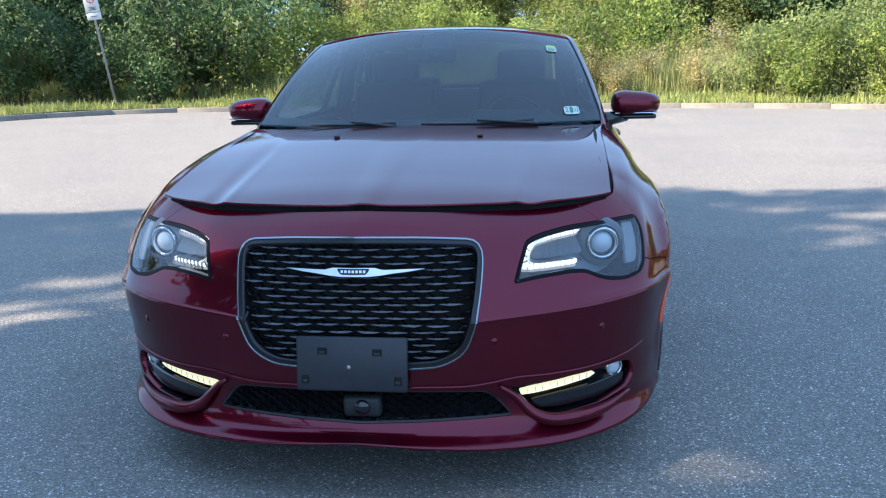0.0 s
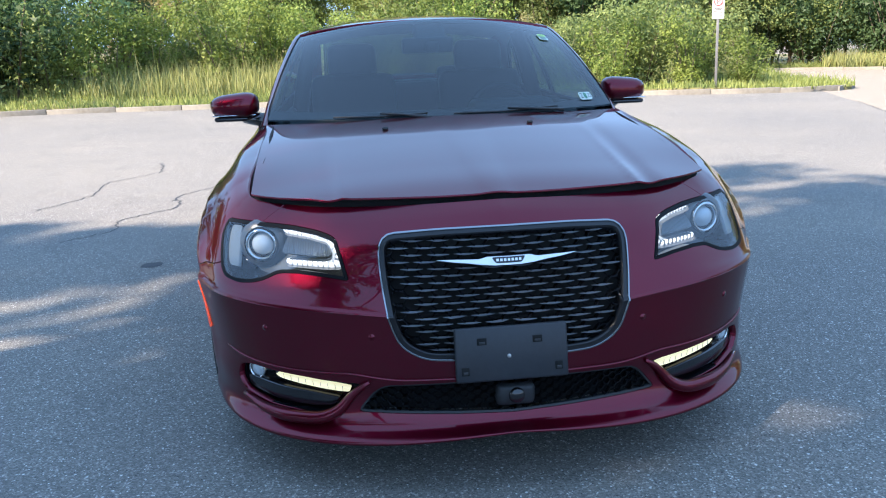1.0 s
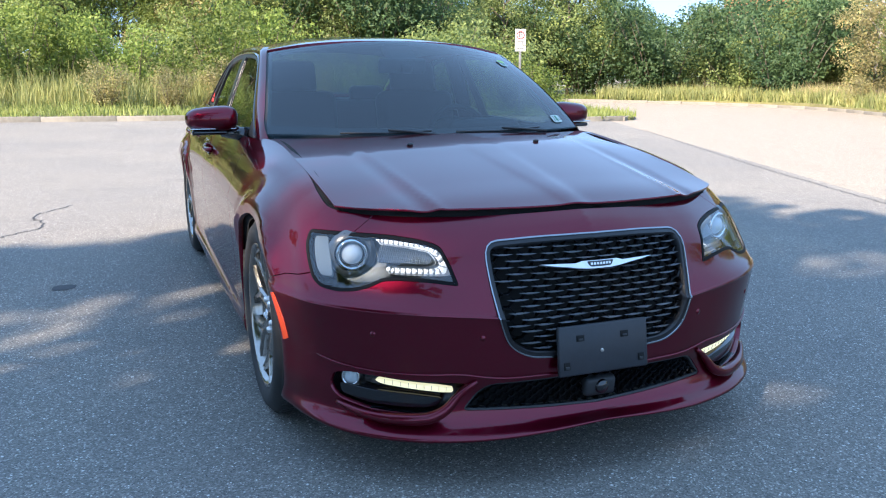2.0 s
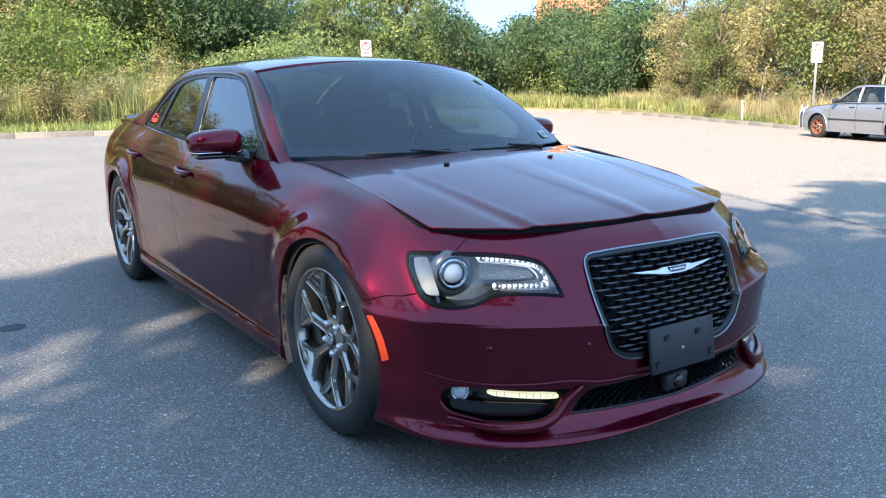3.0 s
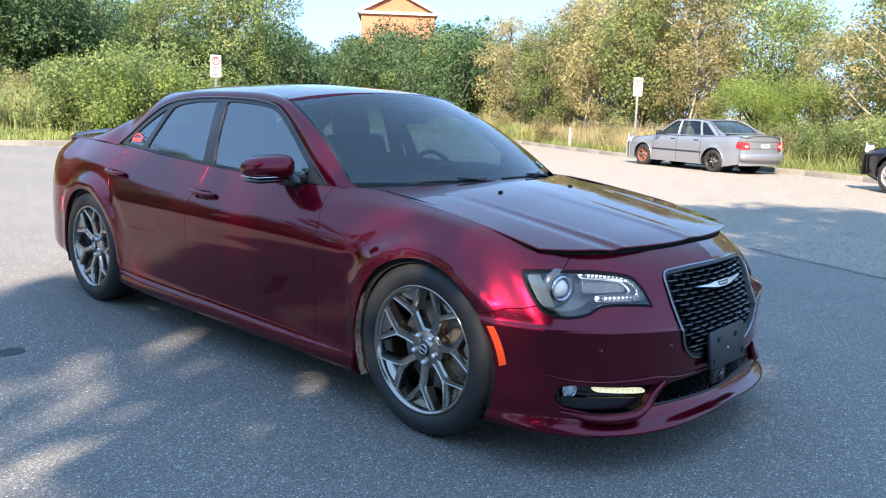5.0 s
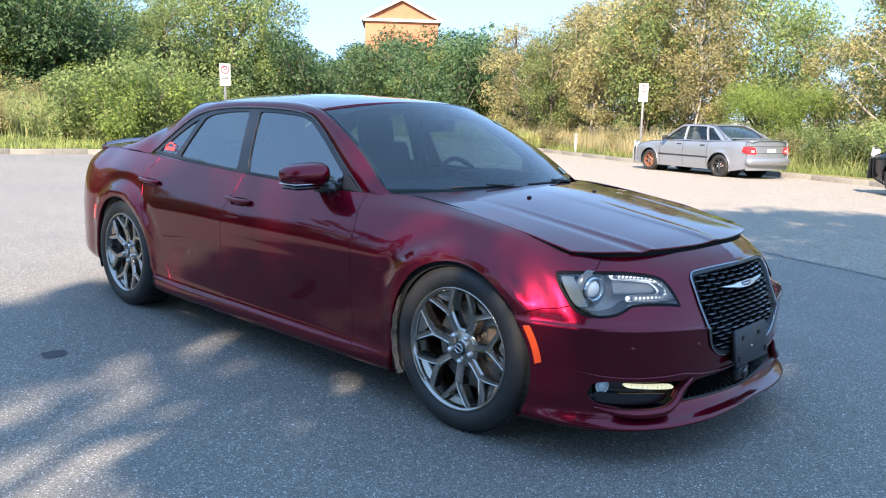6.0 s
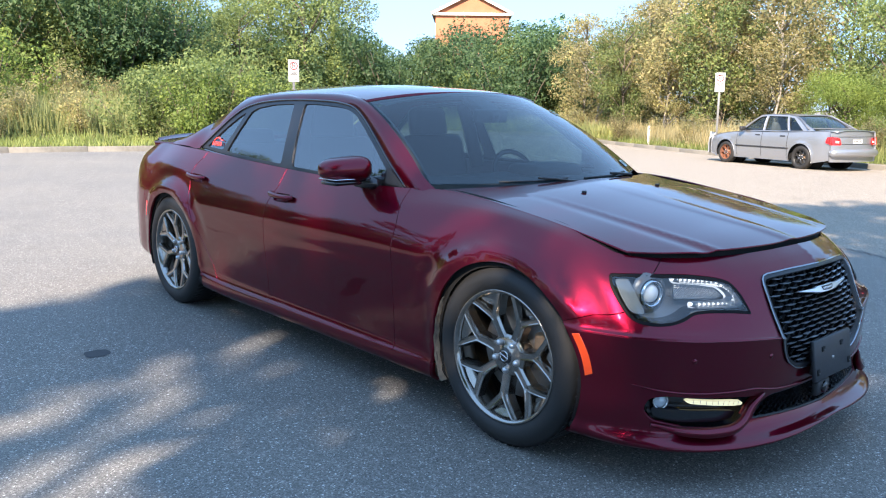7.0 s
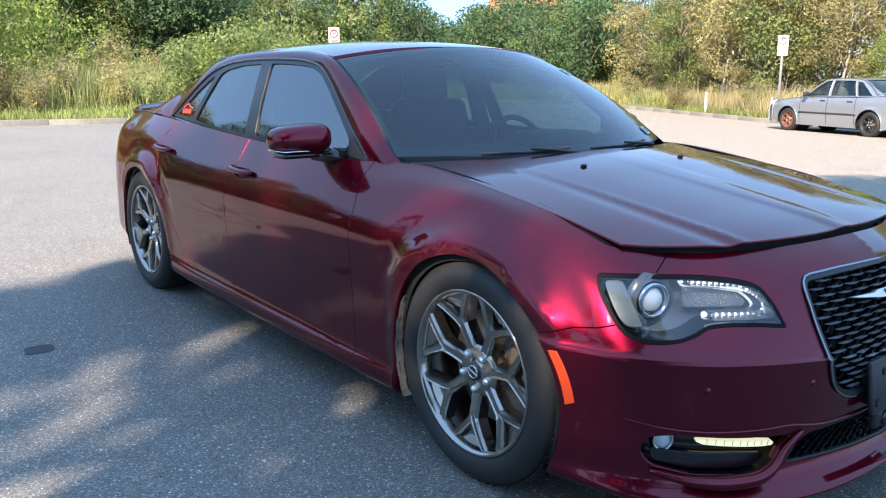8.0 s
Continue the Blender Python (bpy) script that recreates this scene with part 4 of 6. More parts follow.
    sp_ = skin("fog_strip", on_body(round_poly(st, .005, 3), .01), m(-.020), FOG, fp, .015, (), .018, "lit yellowish lamp strip", flip=fl)
    for k in range(9):
        xx = .505 + .022 * k
        r0, r1 = (body_point(sx(xx), .301 + .13 * (xx - .505) + dz, -.019) * (sign, 1, 1) for dz in (-.007, .009))
        part("strip_rib", tube([r0, r1], .0010, 5), VANE, sp_)
    q = body_point(sx(.775), .325, -.03) * (sign, 1, 1)
    fo = part("fog_lamp", lathe([(.030, .03), (.030, -.004), (.027, -.008), (.024, -.004)], 24, "y"), CHROME, fp, "small round fog lamp")
    fo.matrix_basis = pose(*q, 0, 0, 32 * sign)
    part("fog_glass", lathe([(0, -.010), (.012, -.008), (.024, -.002), (.025, .01)], 20, "y"), PROJ, fp).matrix_basis = fo.matrix_basis
    # body-coloured blade that runs round the pocket's lower inner corner
    blade = [body_point(sx(x), z, o2) * (sign, 1, 1) for x, z, o2 in ((.415, .336, .002), (.440, .318, .008), (.475, .285, .012), (.505, .250, .016), (.54, .230, .018), (.62, .220, .018), (.72, .226, .014), (.80, .248, .006))]
    part("bumper_blade", tube(curve3(blade, 24), [.007 + .014 * math.sin(math.pi * k / 23) for k in range(24)], 8), PAINT, car)
    ridge = [body_point(sx(x), z, .0015) * (sign, 1, 1) for x, z in ((.02, .338), (.20, .339), (.36, .343), (.405, .350), (.45, .358), (.56, .360), (.70, .364), (.80, .378), (.845, .392))]
    part("bumper_crease", tube(curve3(ridge, 40), [.0015] + [.0045] * 36 + [.004, .003, .001], 8), PAINT, car)
    # parking sensors
    for x, z in ((.70, .487), (.40, .475)):
        c = body_point(sx(x), z, .001) * (sign, 1, 1)
        r = part("parking_sensor", lathe([(0, -.002), (.009, -.001), (.0105, .003), (.0125, .001), (.0125, .01)], 16, "y"), PAINT, car)
        r.matrix_basis = pose(*c, 0, 0, (38 if x > .5 else 14) * sign)
    # amber marker in front of the wheel
    def ringp(r, a):
        return (sy(r * math.cos(radians(a))), .36 + r * math.sin(radians(a)))
    mk = [ringp(.414, a) for a in np.linspace(152, 174, 8)] + [ringp(.440, a) for a in np.linspace(173, 153, 8)]
    skin("side_marker", on_body(mk, .01), m(.003), AMBER, car, .012, (), .008, "amber side marker", flip=fl)
    rm = [(sy(3.47), .66), (sy(3.495), .66), (sy(3.50), .56), (sy(3.478), .56)]
    skin("rear_marker", on_body(rm, .01), m(.003), RED_LENS, car, .02, (), .008, "red rear side marker", flip=fl)


LAMP_GREY = worn("lamp_reflector_grey", (0.13, 0.14, 0.15), 0.3, 40, .2, metal=.4)
SEAL = material("black_lamp_seal", (0.005, 0.005, 0.006), 0.55, spec=0.12)
VANE = material("pale_diode_vane", (0.36, 0.38, 0.39), 0.35)
SIDE_DIM = material("smoked_side_reflector", (0.15, 0.165, 0.17), 0.25, coat=.6)
SIDE_PALE = material("pale_reflector", (0.62, 0.64, 0.64), 0.3, coat=.5)
PROJ = material("projector_glass", (0.55, 0.6, 0.64), 0.05, coat=1.0)
RIBBED = material("ribbed_reflector", (0.20, 0.215, 0.23), 0.3, .6)
_n, _l, _b = nodes_of(RIBBED)
_w = _n.new("ShaderNodeTexWave")
_w.inputs["Scale"].default_value = 60
_c = _n.new("ShaderNodeTexCoord")
_l.new(_c.outputs["Object"], _w.inputs["Vector"])
bump(RIBBED, _w.outputs["Fac"], .8, .003)
for sign in (1, -1):
    lamp(sign)


# ---- wheels ----
def wheel(name, at, side, r=.364, rim_r=.266, width=.235, spokes=5, turn=0, parent=None, rim_mat=None, tread=True, swing=0):
    """A tyre on a dish of forked spokes. side: -1 shows its face to -x."""
    rim_mat = rim_mat or RIM
    h = width / 2
    w = part(name, lathe([(rim_r + .003, -h + .004), (rim_r + .001, -h + .0), (rim_r - .006, -h + .002), (rim_r - .014, -h + .012), (rim_r - .020, -h + .05), (rim_r - .028, h - .02)], 64), rim_mat, parent, "dark alloy wheel with forked spokes" if rim_mat is RIM else "")
    rim = w
    w.matrix_basis = pose(*at, 0, 0, (0 if side < 0 else 180) + swing)
    k = r / .364
    t = part("tyre", lathe([(rim_r - .012, h - .03), (rim_r + .002, h - .006), (rim_r + .012 * k, h + .004), (rim_r + .045 * k, h + .010), (r - .034 * k, h + .004), (r - .012 * k, h - .014), (r - .003, h - .034), (r, h * .3), (r, -h * .3), (r - .003, -h + .034), (r - .012 * k, -h + .014),
                             (r - .034 * k, -h - .004), (rim_r + .045 * k, -h - .010), (rim_r + .012 * k, -h - .004), (rim_r + .002, -h + .006), (rim_r - .012, -h + .03)][::-1], 72), RUBBER, w, "worn black tyre")
    if tread:
        bm = None
        n = 64
        for i in range(n):
            a = 360 * i / n
            for xx, sl in ((-h * .58, 14), (h * .58, -14)):
                q = block((h * .42, .026, .004), (xx, 0, r - .0012), .0015, (0, 0, sl), 1)
                bmesh.ops.rotate(q, cent=(0, 0, 0), matrix=Matrix.Rotation(radians(a), 3, "X"), verts=q.verts)
                me = bpy.data.meshes.new("lug")
                q.to_mesh(me)
                q.free()
                if bm is None:
                    bm = bmesh.new()
                bm.from_mesh(me)
                bpy.data.meshes.remove(me)
        tagged(part("tread", bm, RUBBER, w), kind="stuff")
    # spokes: each a stem that forks into two arms, with chamfered edges and a shallow hollow along the face
    bm = bmesh.new()
    face = -h + .012

    def bar(way):
        """A rib along points (y, z, half width, depth of its face behind the rim's face)."""
        sec = []
        for j, (y0, z0, ww, dd) in enumerate(way):
            p, q = way[max(j - 1, 0)], way[min(j + 1, len(way) - 1)]
            d = Vector((q[0] - p[0], q[1] - p[1])).normalized()
            n = Vector((-d.y, d.x))
            row = []
            for off, dx in ((-1.25, .046), (-1.0, .010), (-.70, .0), (-.40, .0022), (.40, .0022), (.70, .0), (1.0, .010), (1.25, .046)):
                row.append(bm.verts.new((face + dd + dx, y0 + n.x * off * ww, z0 + n.y * off * ww)))
            sec.append(row)
        for r0, r1 in zip(sec, sec[1:]):
            for j in range(8):
                bm.faces.new((r0[j], r0[(j + 1) % 8], r1[(j + 1) % 8], r1[j]))
    for i in range(spokes):
        a = radians(360 / spokes * i + turn)
        P = lambda rr, da, w_, d_: (rr * k * math.cos(a + radians(da)), rr * k * math.sin(a + radians(da)), w_ * k, d_)
        bar([P(.045, 0, .026, .030), P(.075, 0, .0225, .027), P(.110, 0, .0195, .022), P(.145, 0, .0205, .016), P(.166, 0, .022, .013)])
        for sg in (-1, 1):
            bar([P(.150, .5 * sg, .014, .0155), P(.172, 4.0 * sg, .0150, .012), P(.200, 9.6 * sg, .0138, .008), P(.232, 14.4 * sg, .0132, .004), P((rim_r - .004) / k, 18.4 * sg, .0125, .0005)])
        # floor of the pocket between the arms
        lo_ = [P(rr, da, 0, 0) for rr, da in ((.205, 0), (.226, 8.0), ((rim_r - .006) / k, 13.5), ((rim_r - .006) / k, -13.5), (.226, -8.0))]
        bm.faces.new([bm.verts.new((face + .030 if j in (0, 1, 4) else face + .016, p[0], p[1])) for j, p in enumerate(lo_)])
    bmesh.ops.recalc_face_normals(bm, faces=bm.faces)
    part("spokes", bm, rim_mat, rim)
    part("hub", lathe([(.030, face + .020), (.036, face + .021), (.044, face + .026), (.070, face + .0275), (.084 * k, face + .032), (.088 * k, face + .042), (.088 * k, face + .09)], 42), rim_mat, rim)
    part("hub_cap", lathe([(0, face + .012), (.027, face + .0125), (.031, face + .015), (.033, face + .021)], 30), GLOSS_BLACK, rim, "black hub cap")
    part("cap_ring", lathe([(.0185, face + .0115), (.019, face + .0095), (.0215, face + .0095), (.022, face + .0135)], 28), CHROME, w)
    part("cap_bar", block((.003, .050, .006), (face + .0105, 0, 0), .001, (20, 0, 0)), CHROME, w)
    for i in range(5):
        a = radians(72 * i + 54)
        part("wheel_nut", lathe([(0, face + .008), (.009, face + .010), (.0125, face + .016), (.0135, face + .030)], 12, "x", (0, .060 * math.cos(a), .060 * math.sin(a))), SATIN, rim)
    disc = part("brake_disc", lathe([(.075, -.005), (.184 * k, -.005), (.186 * k, 0), (.186 * k, .022), (.075, .022)], 56, "x", (.0, 0, 0)), STEEL, w)
    part("disc_hat", lathe([(0, -.04), (.072, -.04), (.078, -.034), (.08, .0)], 32), CALIPER, w)
    cal = block((.075, .10, .16), (.012, -.135 * k, .03), .02)
    part("caliper", cal, CALIPER, w, "rusty brake caliper")
    part("inner_barrel", lathe([(rim_r - .0272, h - .022), (rim_r - .03, h), (.06, h)], 48), CALIPER if tread else SHADE_BLACK, w, "dusty brown back of the wheel" if tread else "")
    return w


for wy, tn in ((0, -88), (3.052, -70)):
    for sd in (-1, 1):
        wheel("wheel", (.812 * sd, wy, .370), sd, .370, .270, spokes=7, turn=tn, parent=car)
    for sd in (-1, 1):   # arch liners
        n = 40
        vs, fs = [], []
        for i in range(n + 1):
            a = radians(-22 + 224 * i / n)
            for x in (.925, .86, .56):
                rr = ARCH_R - .006 if x > .9 else ARCH_R + .02
                vs.append((x * sd, wy + rr * math.cos(a), .36 + rr * math.sin(a)))
        for i in range(n):
            for j in range(2):
                q = i * 3 + j
                fs.append((q, q + 1, q + 4, q + 3))
        raw("arch_liner", vs, fs, MATT_BLACK, car, "fibrous dark wheel arch liner")
    # near-black sheets for the shade inside the wheel wells
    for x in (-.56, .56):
        raw("wheel_well", [(x, wy + y, z) for y, z in ((-.45, .14), (.45, .14), (.45, .82), (-.45, .82))], [(0, 1, 2, 3)], SHADE_BLACK, car, smooth=False)
# blocks under the car, with the shade there as their colour
part("underbody", block((1.50, 3.6, .10), (0, 1.55, .22), .03), SHADE_BLACK, car)
part("belly", block((1.1, 4.2, .46), (0, 1.62, .42), .03), SHADE_BLACK, car)

# ---- doors' fittings, mirrors, wipers ----
MUD = worn("mud_splash", (0.17, 0.155, 0.135), .95, 45, .7, relief=.006)
for sign in (1, -1):
    # splashed edge behind the front wheel
    vs, fs = [], []
    for i in range(15):
        a = radians(-28 + 58 * i / 14)
        for x, rr in ((.934, .390 + .003 * math.sin(i * 2.1)), (.88, .384 + .004 * math.sin(i * 3.7)), (.66, .384)):
            vs.append((x * sign, rr * math.cos(a), .36 + rr * math.sin(a)))
    for i in range(14):
        for j in range(2):
            q = i * 3 + j
            fs.append((q, q + 1, q + 4, q + 3))
    raw("mud_flap", vs, fs, MUD, car, "mud-splashed arch edge")
    for y, z, nm in ((1.665, .858, 0), (2.685, .888, 1)):
        co = cup_line(y, z)
        mid_s, mid_v = co.mean(0)
        skin("handle_cup", co, (lambda q, sg=sign, ms=mid_s, mv=mid_v: body(q * (sg, 1), -.024 * np.clip(1 - ((q[:, 0] - ms) / .078) ** 4 - ((q[:, 1] - mv) / .030) ** 4, 0, 1))), PAINT, car, .008, (), 0, flip=sign < 0, edge_step=.008)
        pts = [body_point(sy(y + dy), z + dz, o) * (sign, 1, 1) for dy, dz, o in ((.115, .012, .004), (.10, .010, .020), (.05, .006, .032), (0, .003, .034), (-.05, .001, .032), (-.10, .0, .020), (-.115, -.001, .004))]
        part("door_handle", tube(curve3(pts, 18), [.010] + [.0135] * 16 + [.010], 10), PAINT, car)
    # mirror: cap, foot and face
    n1, n2 = 28, 16
    vs, fs = [], []
    for i in range(n2 + 1):
        v = -math.pi / 2 + math.pi * i / n2
        for j in range(n1):
            u = 2 * math.pi * j / n1
            sg = lambda t, e: math.copysign(abs(t) ** e, t)
            x = sg(math.cos(v), .55) * sg(math.cos(u), .6)
            y = sg(math.cos(v), .7) * sg(math.sin(u), .75)
            z = sg(math.sin(v), .75)
            yy = y * (.085 if y < 0 else .062)
            taper = 1 - .12 * x
            vs.append(((.962 + .118 * x) * sign, 1.005 + yy + .025 * x, 1.052 + z * .058 * taper - .004 * x))
    for i in range(n2):
        for j in range(n1):
            f = (i * n1 + j, i * n1 + (j + 1) % n1, (i + 1) * n1 + (j + 1) % n1, (i + 1) * n1 + j)
            fs.append(f if sign > 0 else f[::-1])
    mr = raw("door_mirror", vs, fs, PAINT, car, "wine red door mirror on a black foot")
    part("mirror_base", block((.205, .12, .022), (.955 * sign, 1.005, .990), .010), GLOSS_BLACK, mr)
    part("mirror_line", block((.215, .14, .005), (.955 * sign, 1.005, 1.008), .002), CHROME, mr, "thin bright line")
    part("mirror_foot", tube([(.80 * sign, .93, .972), (.85 * sign, .95, .985), (.92 * sign, .98, .990)], [.045, .032, .022], 10), GLOSS_BLACK, mr)
    part("mirror_glass", block((.17, .004, .075), (.962 * sign, 1.062, 1.050), .002), CHROME, mr)
    # black corner plate under the mirror
    corner = [(.745, .974), (.895, .986), (.895, 1.06), (.85, 1.035)]
    skin("mirror_corner", round_poly(np.array(corner), .01, 3), (lambda q, sg=sign: side_at(q) * (sg, 1, 1) + (.004 * sg, 0, 0)), MATT_BLACK, car, .03, (), .006, flip=sign < 0)
    # bright-black strip along the belt and a centre post
    strip_pts = [side_at(np.array([(y, z - .006)]))[0] * (sign, 1, 1) + (.006 * sign, 0, 0) for y, z in ((.74, .972), (1.25, .981), (1.75, .997), (2.2, 1.017), (2.6, 1.038), (2.87, 1.058))]
    part("belt_strip", tube(curve3(strip_pts, 30), .0075, 8), GLOSS_BLACK, car)
    top_pts = [side_at(np.array([p]))[0] * (sign, 1, 1) + (.003 * sign, 0, 0) for p in DLO[:15]]
    part("window_edge", tube(curve3(top_pts, 50), .006, 6), GLOSS_BLACK, car)
    noz = hood_at(np.array([(.285 * sign, .122)]))[0]
    part("washer_nozzle", block((.022, .016, .011), tuple(noz + (0, 0, .004)), .004, (-8, 0, 0)), MATT_BLACK, car)


for a0, a1 in ((-.62, -.12), (.02, .62)):
    ws0 = [Vector(ws_at(np.array([(a, b)]))[0]) + Vector((0, -.005, .006)) for a, b in ((a0, .006), ((a0 + a1) / 2, .003), (a1, .018))]
    wp = part("wiper", tube(ws0, [.004, .005, .004], 8), MATT_BLACK, car, "black wiper at the foot of the windscreen")
    arm = [Vector(ws_at(np.array([(a, b)]))[0]) + Vector((0, -.014, .016)) for a, b in ((a1 + .02, -.03), ((a0 + a1) / 2 + .12, -.002), ((a0 + a1) / 2, .010))]
    part("wiper_arm", tube(arm, [.007, .006, .005], 8), MATT_BLACK, wp)
cowl = [(.78, .55), (.6, .47), (.3, .37), (0, .34), (-.3, .37), (-.6, .47), (-.78, .55), (-.78, .66), (-.6, .56), (-.3, .46), (0, .42), (.3, .46), (.6, .56), (.78, .66)]
skin("cowl_panel", np.array(cowl), lambda q: np.stack([q[:, 0], q[:, 1], 1.0 - .03 + 0 * q[:, 0] - .02 * (np.abs(q[:, 0]) / .78) ** 2], 1), MATT_BLACK, car, .06, (), .01)


def on_glass(name, a0, b0, a1, b1, mat, label, lift=.004):
    f = lambda q: ws_at(q) + (0, -lift * .6, lift)
    return skin(name, round_poly(np.array([(a0, b0), (a1, b0), (a1, b1), (a0, b1)]), .01, 2), f, mat, car, .03, (), 0, label)


STICKER_LIME = material("lime_sticker", (.42, .62, .20), .6)
STICKER_GREEN = material("sticker_green", (.05, .22, .12), .5)
st = on_glass("window_sticker", .785, .715, .855, .80, PAPER, "pale paper sticker with a lime top")
on_glass("sticker_band", .787, .762, .853, .798, STICKER_LIME, "", .006)
for k in range(3):
    on_glass("sticker_line", .795, .722 + k * .012, .845, .727 + k * .012, STICKER_GREEN, "", .006)
st = on_glass("inspection_sticker", .795, .052, .880, .118, PAPER, "small white inspection sticker with a date")
on_glass("sticker_field", .826, .058, .846, .112, STICKER_GREEN, "", .006)


def glass_text(ch, a, b, width, height):
    """Letters laid on the windscreen's inner face, readable from outside."""
    me = text_mesh(ch, 1.0, 0.0)
    co = np.empty(len(me.vertices) * 3)
    me.vertices.foreach_get("co", co)
    co = co.reshape(-1, 3)
    span = np.maximum(np.ptp(co, axis=0), 1e-6)
    q = np.stack([a + (co[:, 0] - co[:, 0].min()) / span[0] * width, b + (co[:, 1] - co[:, 1].min()) / span[1] * height], 1)
    p = ws_at(q) + (0, -.004, .0065)
    me.vertices.foreach_set("co", p.ravel())
    me.update()
    link_mesh("sticker_digit", me, SIGN_INK, car)


glass_text("2", .802, .064, .016, .042)
glass_text("22", .851, .068, .024, .032)
for sign in (1, -1):
    f = lambda q, sg=sign: side_at(q) * (sg, 1, 1) + (.004 * sg, 0, 0)
    # red sticker: a car outline over a row of unreadable letters
    if sign < 0:
        for k in range(6):
            y = 2.735 - k * .023
            skin("sticker_letter", round_poly(np.array([(y, 1.082), (y - .015, 1.082), (y - .015, 1.108 - .004 * (k % 2)), (y, 1.108)]), .003, 2), f, STICKER, car, .02, (), 0, flip=False)
        arc = [(2.735, 1.116), (2.715, 1.119), (2.70, 1.133), (2.665, 1.137), (2.635, 1.124), (2.60, 1.119), (2.60, 1.113), (2.635, 1.117), (2.665, 1.130), (2.697, 1.126), (2.713, 1.112)]
        skin("sticker_outline", np.array(arc), f, STICKER, car, .02, (), 0, "red sticker on the quarter window", flip=False)


# ---- cabin ----
def seat(x, y):
    s = part("front_seat", block((.52, .52, .16), (0, 0, .10), .05, (4, 0, 0), 3), LEATHER, car, "black leather front seat")
    s.matrix_basis = pose(x, y, .42)
    part("backrest", block((.50, .15, .62), (0, .30, .44), .06, (-16, 0, 0), 3), LEATHER, s)
    part("headrest", block((.29, .11, .21), (0, .405, .815), .05, (-10, 0, 0), 3), LEATHER, s)
    for dx in (-.06, .06):
        part("headrest_post", tube([(dx, .37, .66), (dx, .395, .78)], .007, 8), CHROME, s)
    return s


seat(.38, 1.55), seat(-.38, 1.55)
rs = part("rear_bench", block((1.25, .16, .62), (0, 2.78, .78), .06, (-20, 0, 0), 3), LEATHER, car)
for x in (-.36, .36):
    part("rear_headrest", block((.26, .10, .14), (x, 2.90, 1.11), .04, (-14, 0, 0), 3), LEATHER, rs)
part("parcel_shelf", block((1.2, .45, .03), (0, 3.12, 1.07), .01), LEATHER, car)
part("dashboard", merge(block((1.46, .50, .22), (0, .86, .86), .07, (6, 0, 0), 3), block((.40, .26, .10), (.37, .92, .985), .045, (0, 0, 0), 3), block((.34, .30, .34), (0, 1.08, .70), .05, (0, 0, 0), 3)), LEATHER, car, "black dashboard")
wheel_rim = lathe([(.172 + .015 * math.cos(a), .015 * math.sin(a)) for a in np.linspace(0, 2 * math.pi, 11)], 40, "y")
sw = part("steering_wheel", wheel_rim, LEATHER, car, "black steering wheel")
sw.matrix_basis = pose(.37, 1.14, .93, -24, 0, 0)
part("wheel_boss", block((.15, .05, .11), (0, -.02, 0), .025, (0, 0, 0), 3), LEATHER, sw)
for a in (0, 180, 270):
    part("wheel_spoke", block((.11, .016, .03), (.115 * math.cos(radians(a)), -.005, .115 * math.sin(radians(a))), .006, (0, -a, 0)), LEATHER, sw)
part("rear_view_mirror", block((.25, .03, .075), (-.02, .98, 1.30), .014, (12, 0, 0), 3), MATT_BLACK, car)
part("camera_housing", merge(block((.16, .20, .05), (0, 1.06, 1.345), .02, (28, 0, 0), 3), block((.07, .10, .06), (0, 1.0, 1.305), .02, (28, 0, 0), 3)), MATT_BLACK, car, "black camera housing behind the windscreen")
skin("headliner", np.array([(-.585, 1.16), (.585, 1.16), (.585, 2.66), (-.585, 2.66)]), lambda q: roof_at(q) - (0, 0, .03), HEADLINER, car, .12, (), 0, flip=True)
for sign in (1, -1):
    part("centre_pillar", tube([(.70 * sign, 1.80, .95), (.655 * sign, 1.84, 1.2), (.60 * sign, 1.86, 1.37)], [.05, .045, .045], 8), LEATHER, car)
    part("door_card", block((.05, 2.0, .5), (.74 * sign, 1.72, .74), .02), LEATHER, car)
part("cabin_floor", block((1.5, 2.3, .06), (0, 1.75, .40), .01), LEATHER, car)


# ---- kerbs, verges and the road ----
def line2(pts, step=.5):
    p = np.array(pts, float)
    s = np.concatenate([[0], np.cumsum(np.hypot(*np.diff(p, axis=0).T))])
    q = np.arange(0, s[-1], step)
    return np.stack([spline(s, p[:, 0])(q), spline(s, p[:, 1])(q)], 1)


KERB_NORTH = [(-16.5, 2), (-15, 9), (-14.2, 14), (-13.2, 17.4), (-11.4, 19.6), (-8.5, 20.5), (-4.2, 20.3), (0, 20.0), (4, 19.5), (7, 18.8), (9.8, 18.0), (12.2, 17.8), (13.6, 18.4), (14.2, 19.8), (14.6, 24), (15, 30), (15.4, 38), (15.6, 46)]
KERB_EAST = [(10.5, -14), (13, -7.2), (16.2, -1), (18.3, 3.0), (19.7, 6.3), (20.7, 9.3), (21.6, 12), (23.9, 16.5), (26.8, 21.7), (28.8, 26.5), (28.6, 31), (25.8, 35), (22, 38.5), (18, 44)]


def bank(x, y):
    """Height of the verges over the asphalt."""
    n = np.clip((y - 22.0) / 20, 0, 2) * 1.3
    e = np.clip((x - 24.5) / 20, 0, 2) * .5
    return rise(x, y) + .13 + np.where(x < 15, n, e + 0 * n) + .05 * np.sin(x * .9) * np.cos(y * .7)


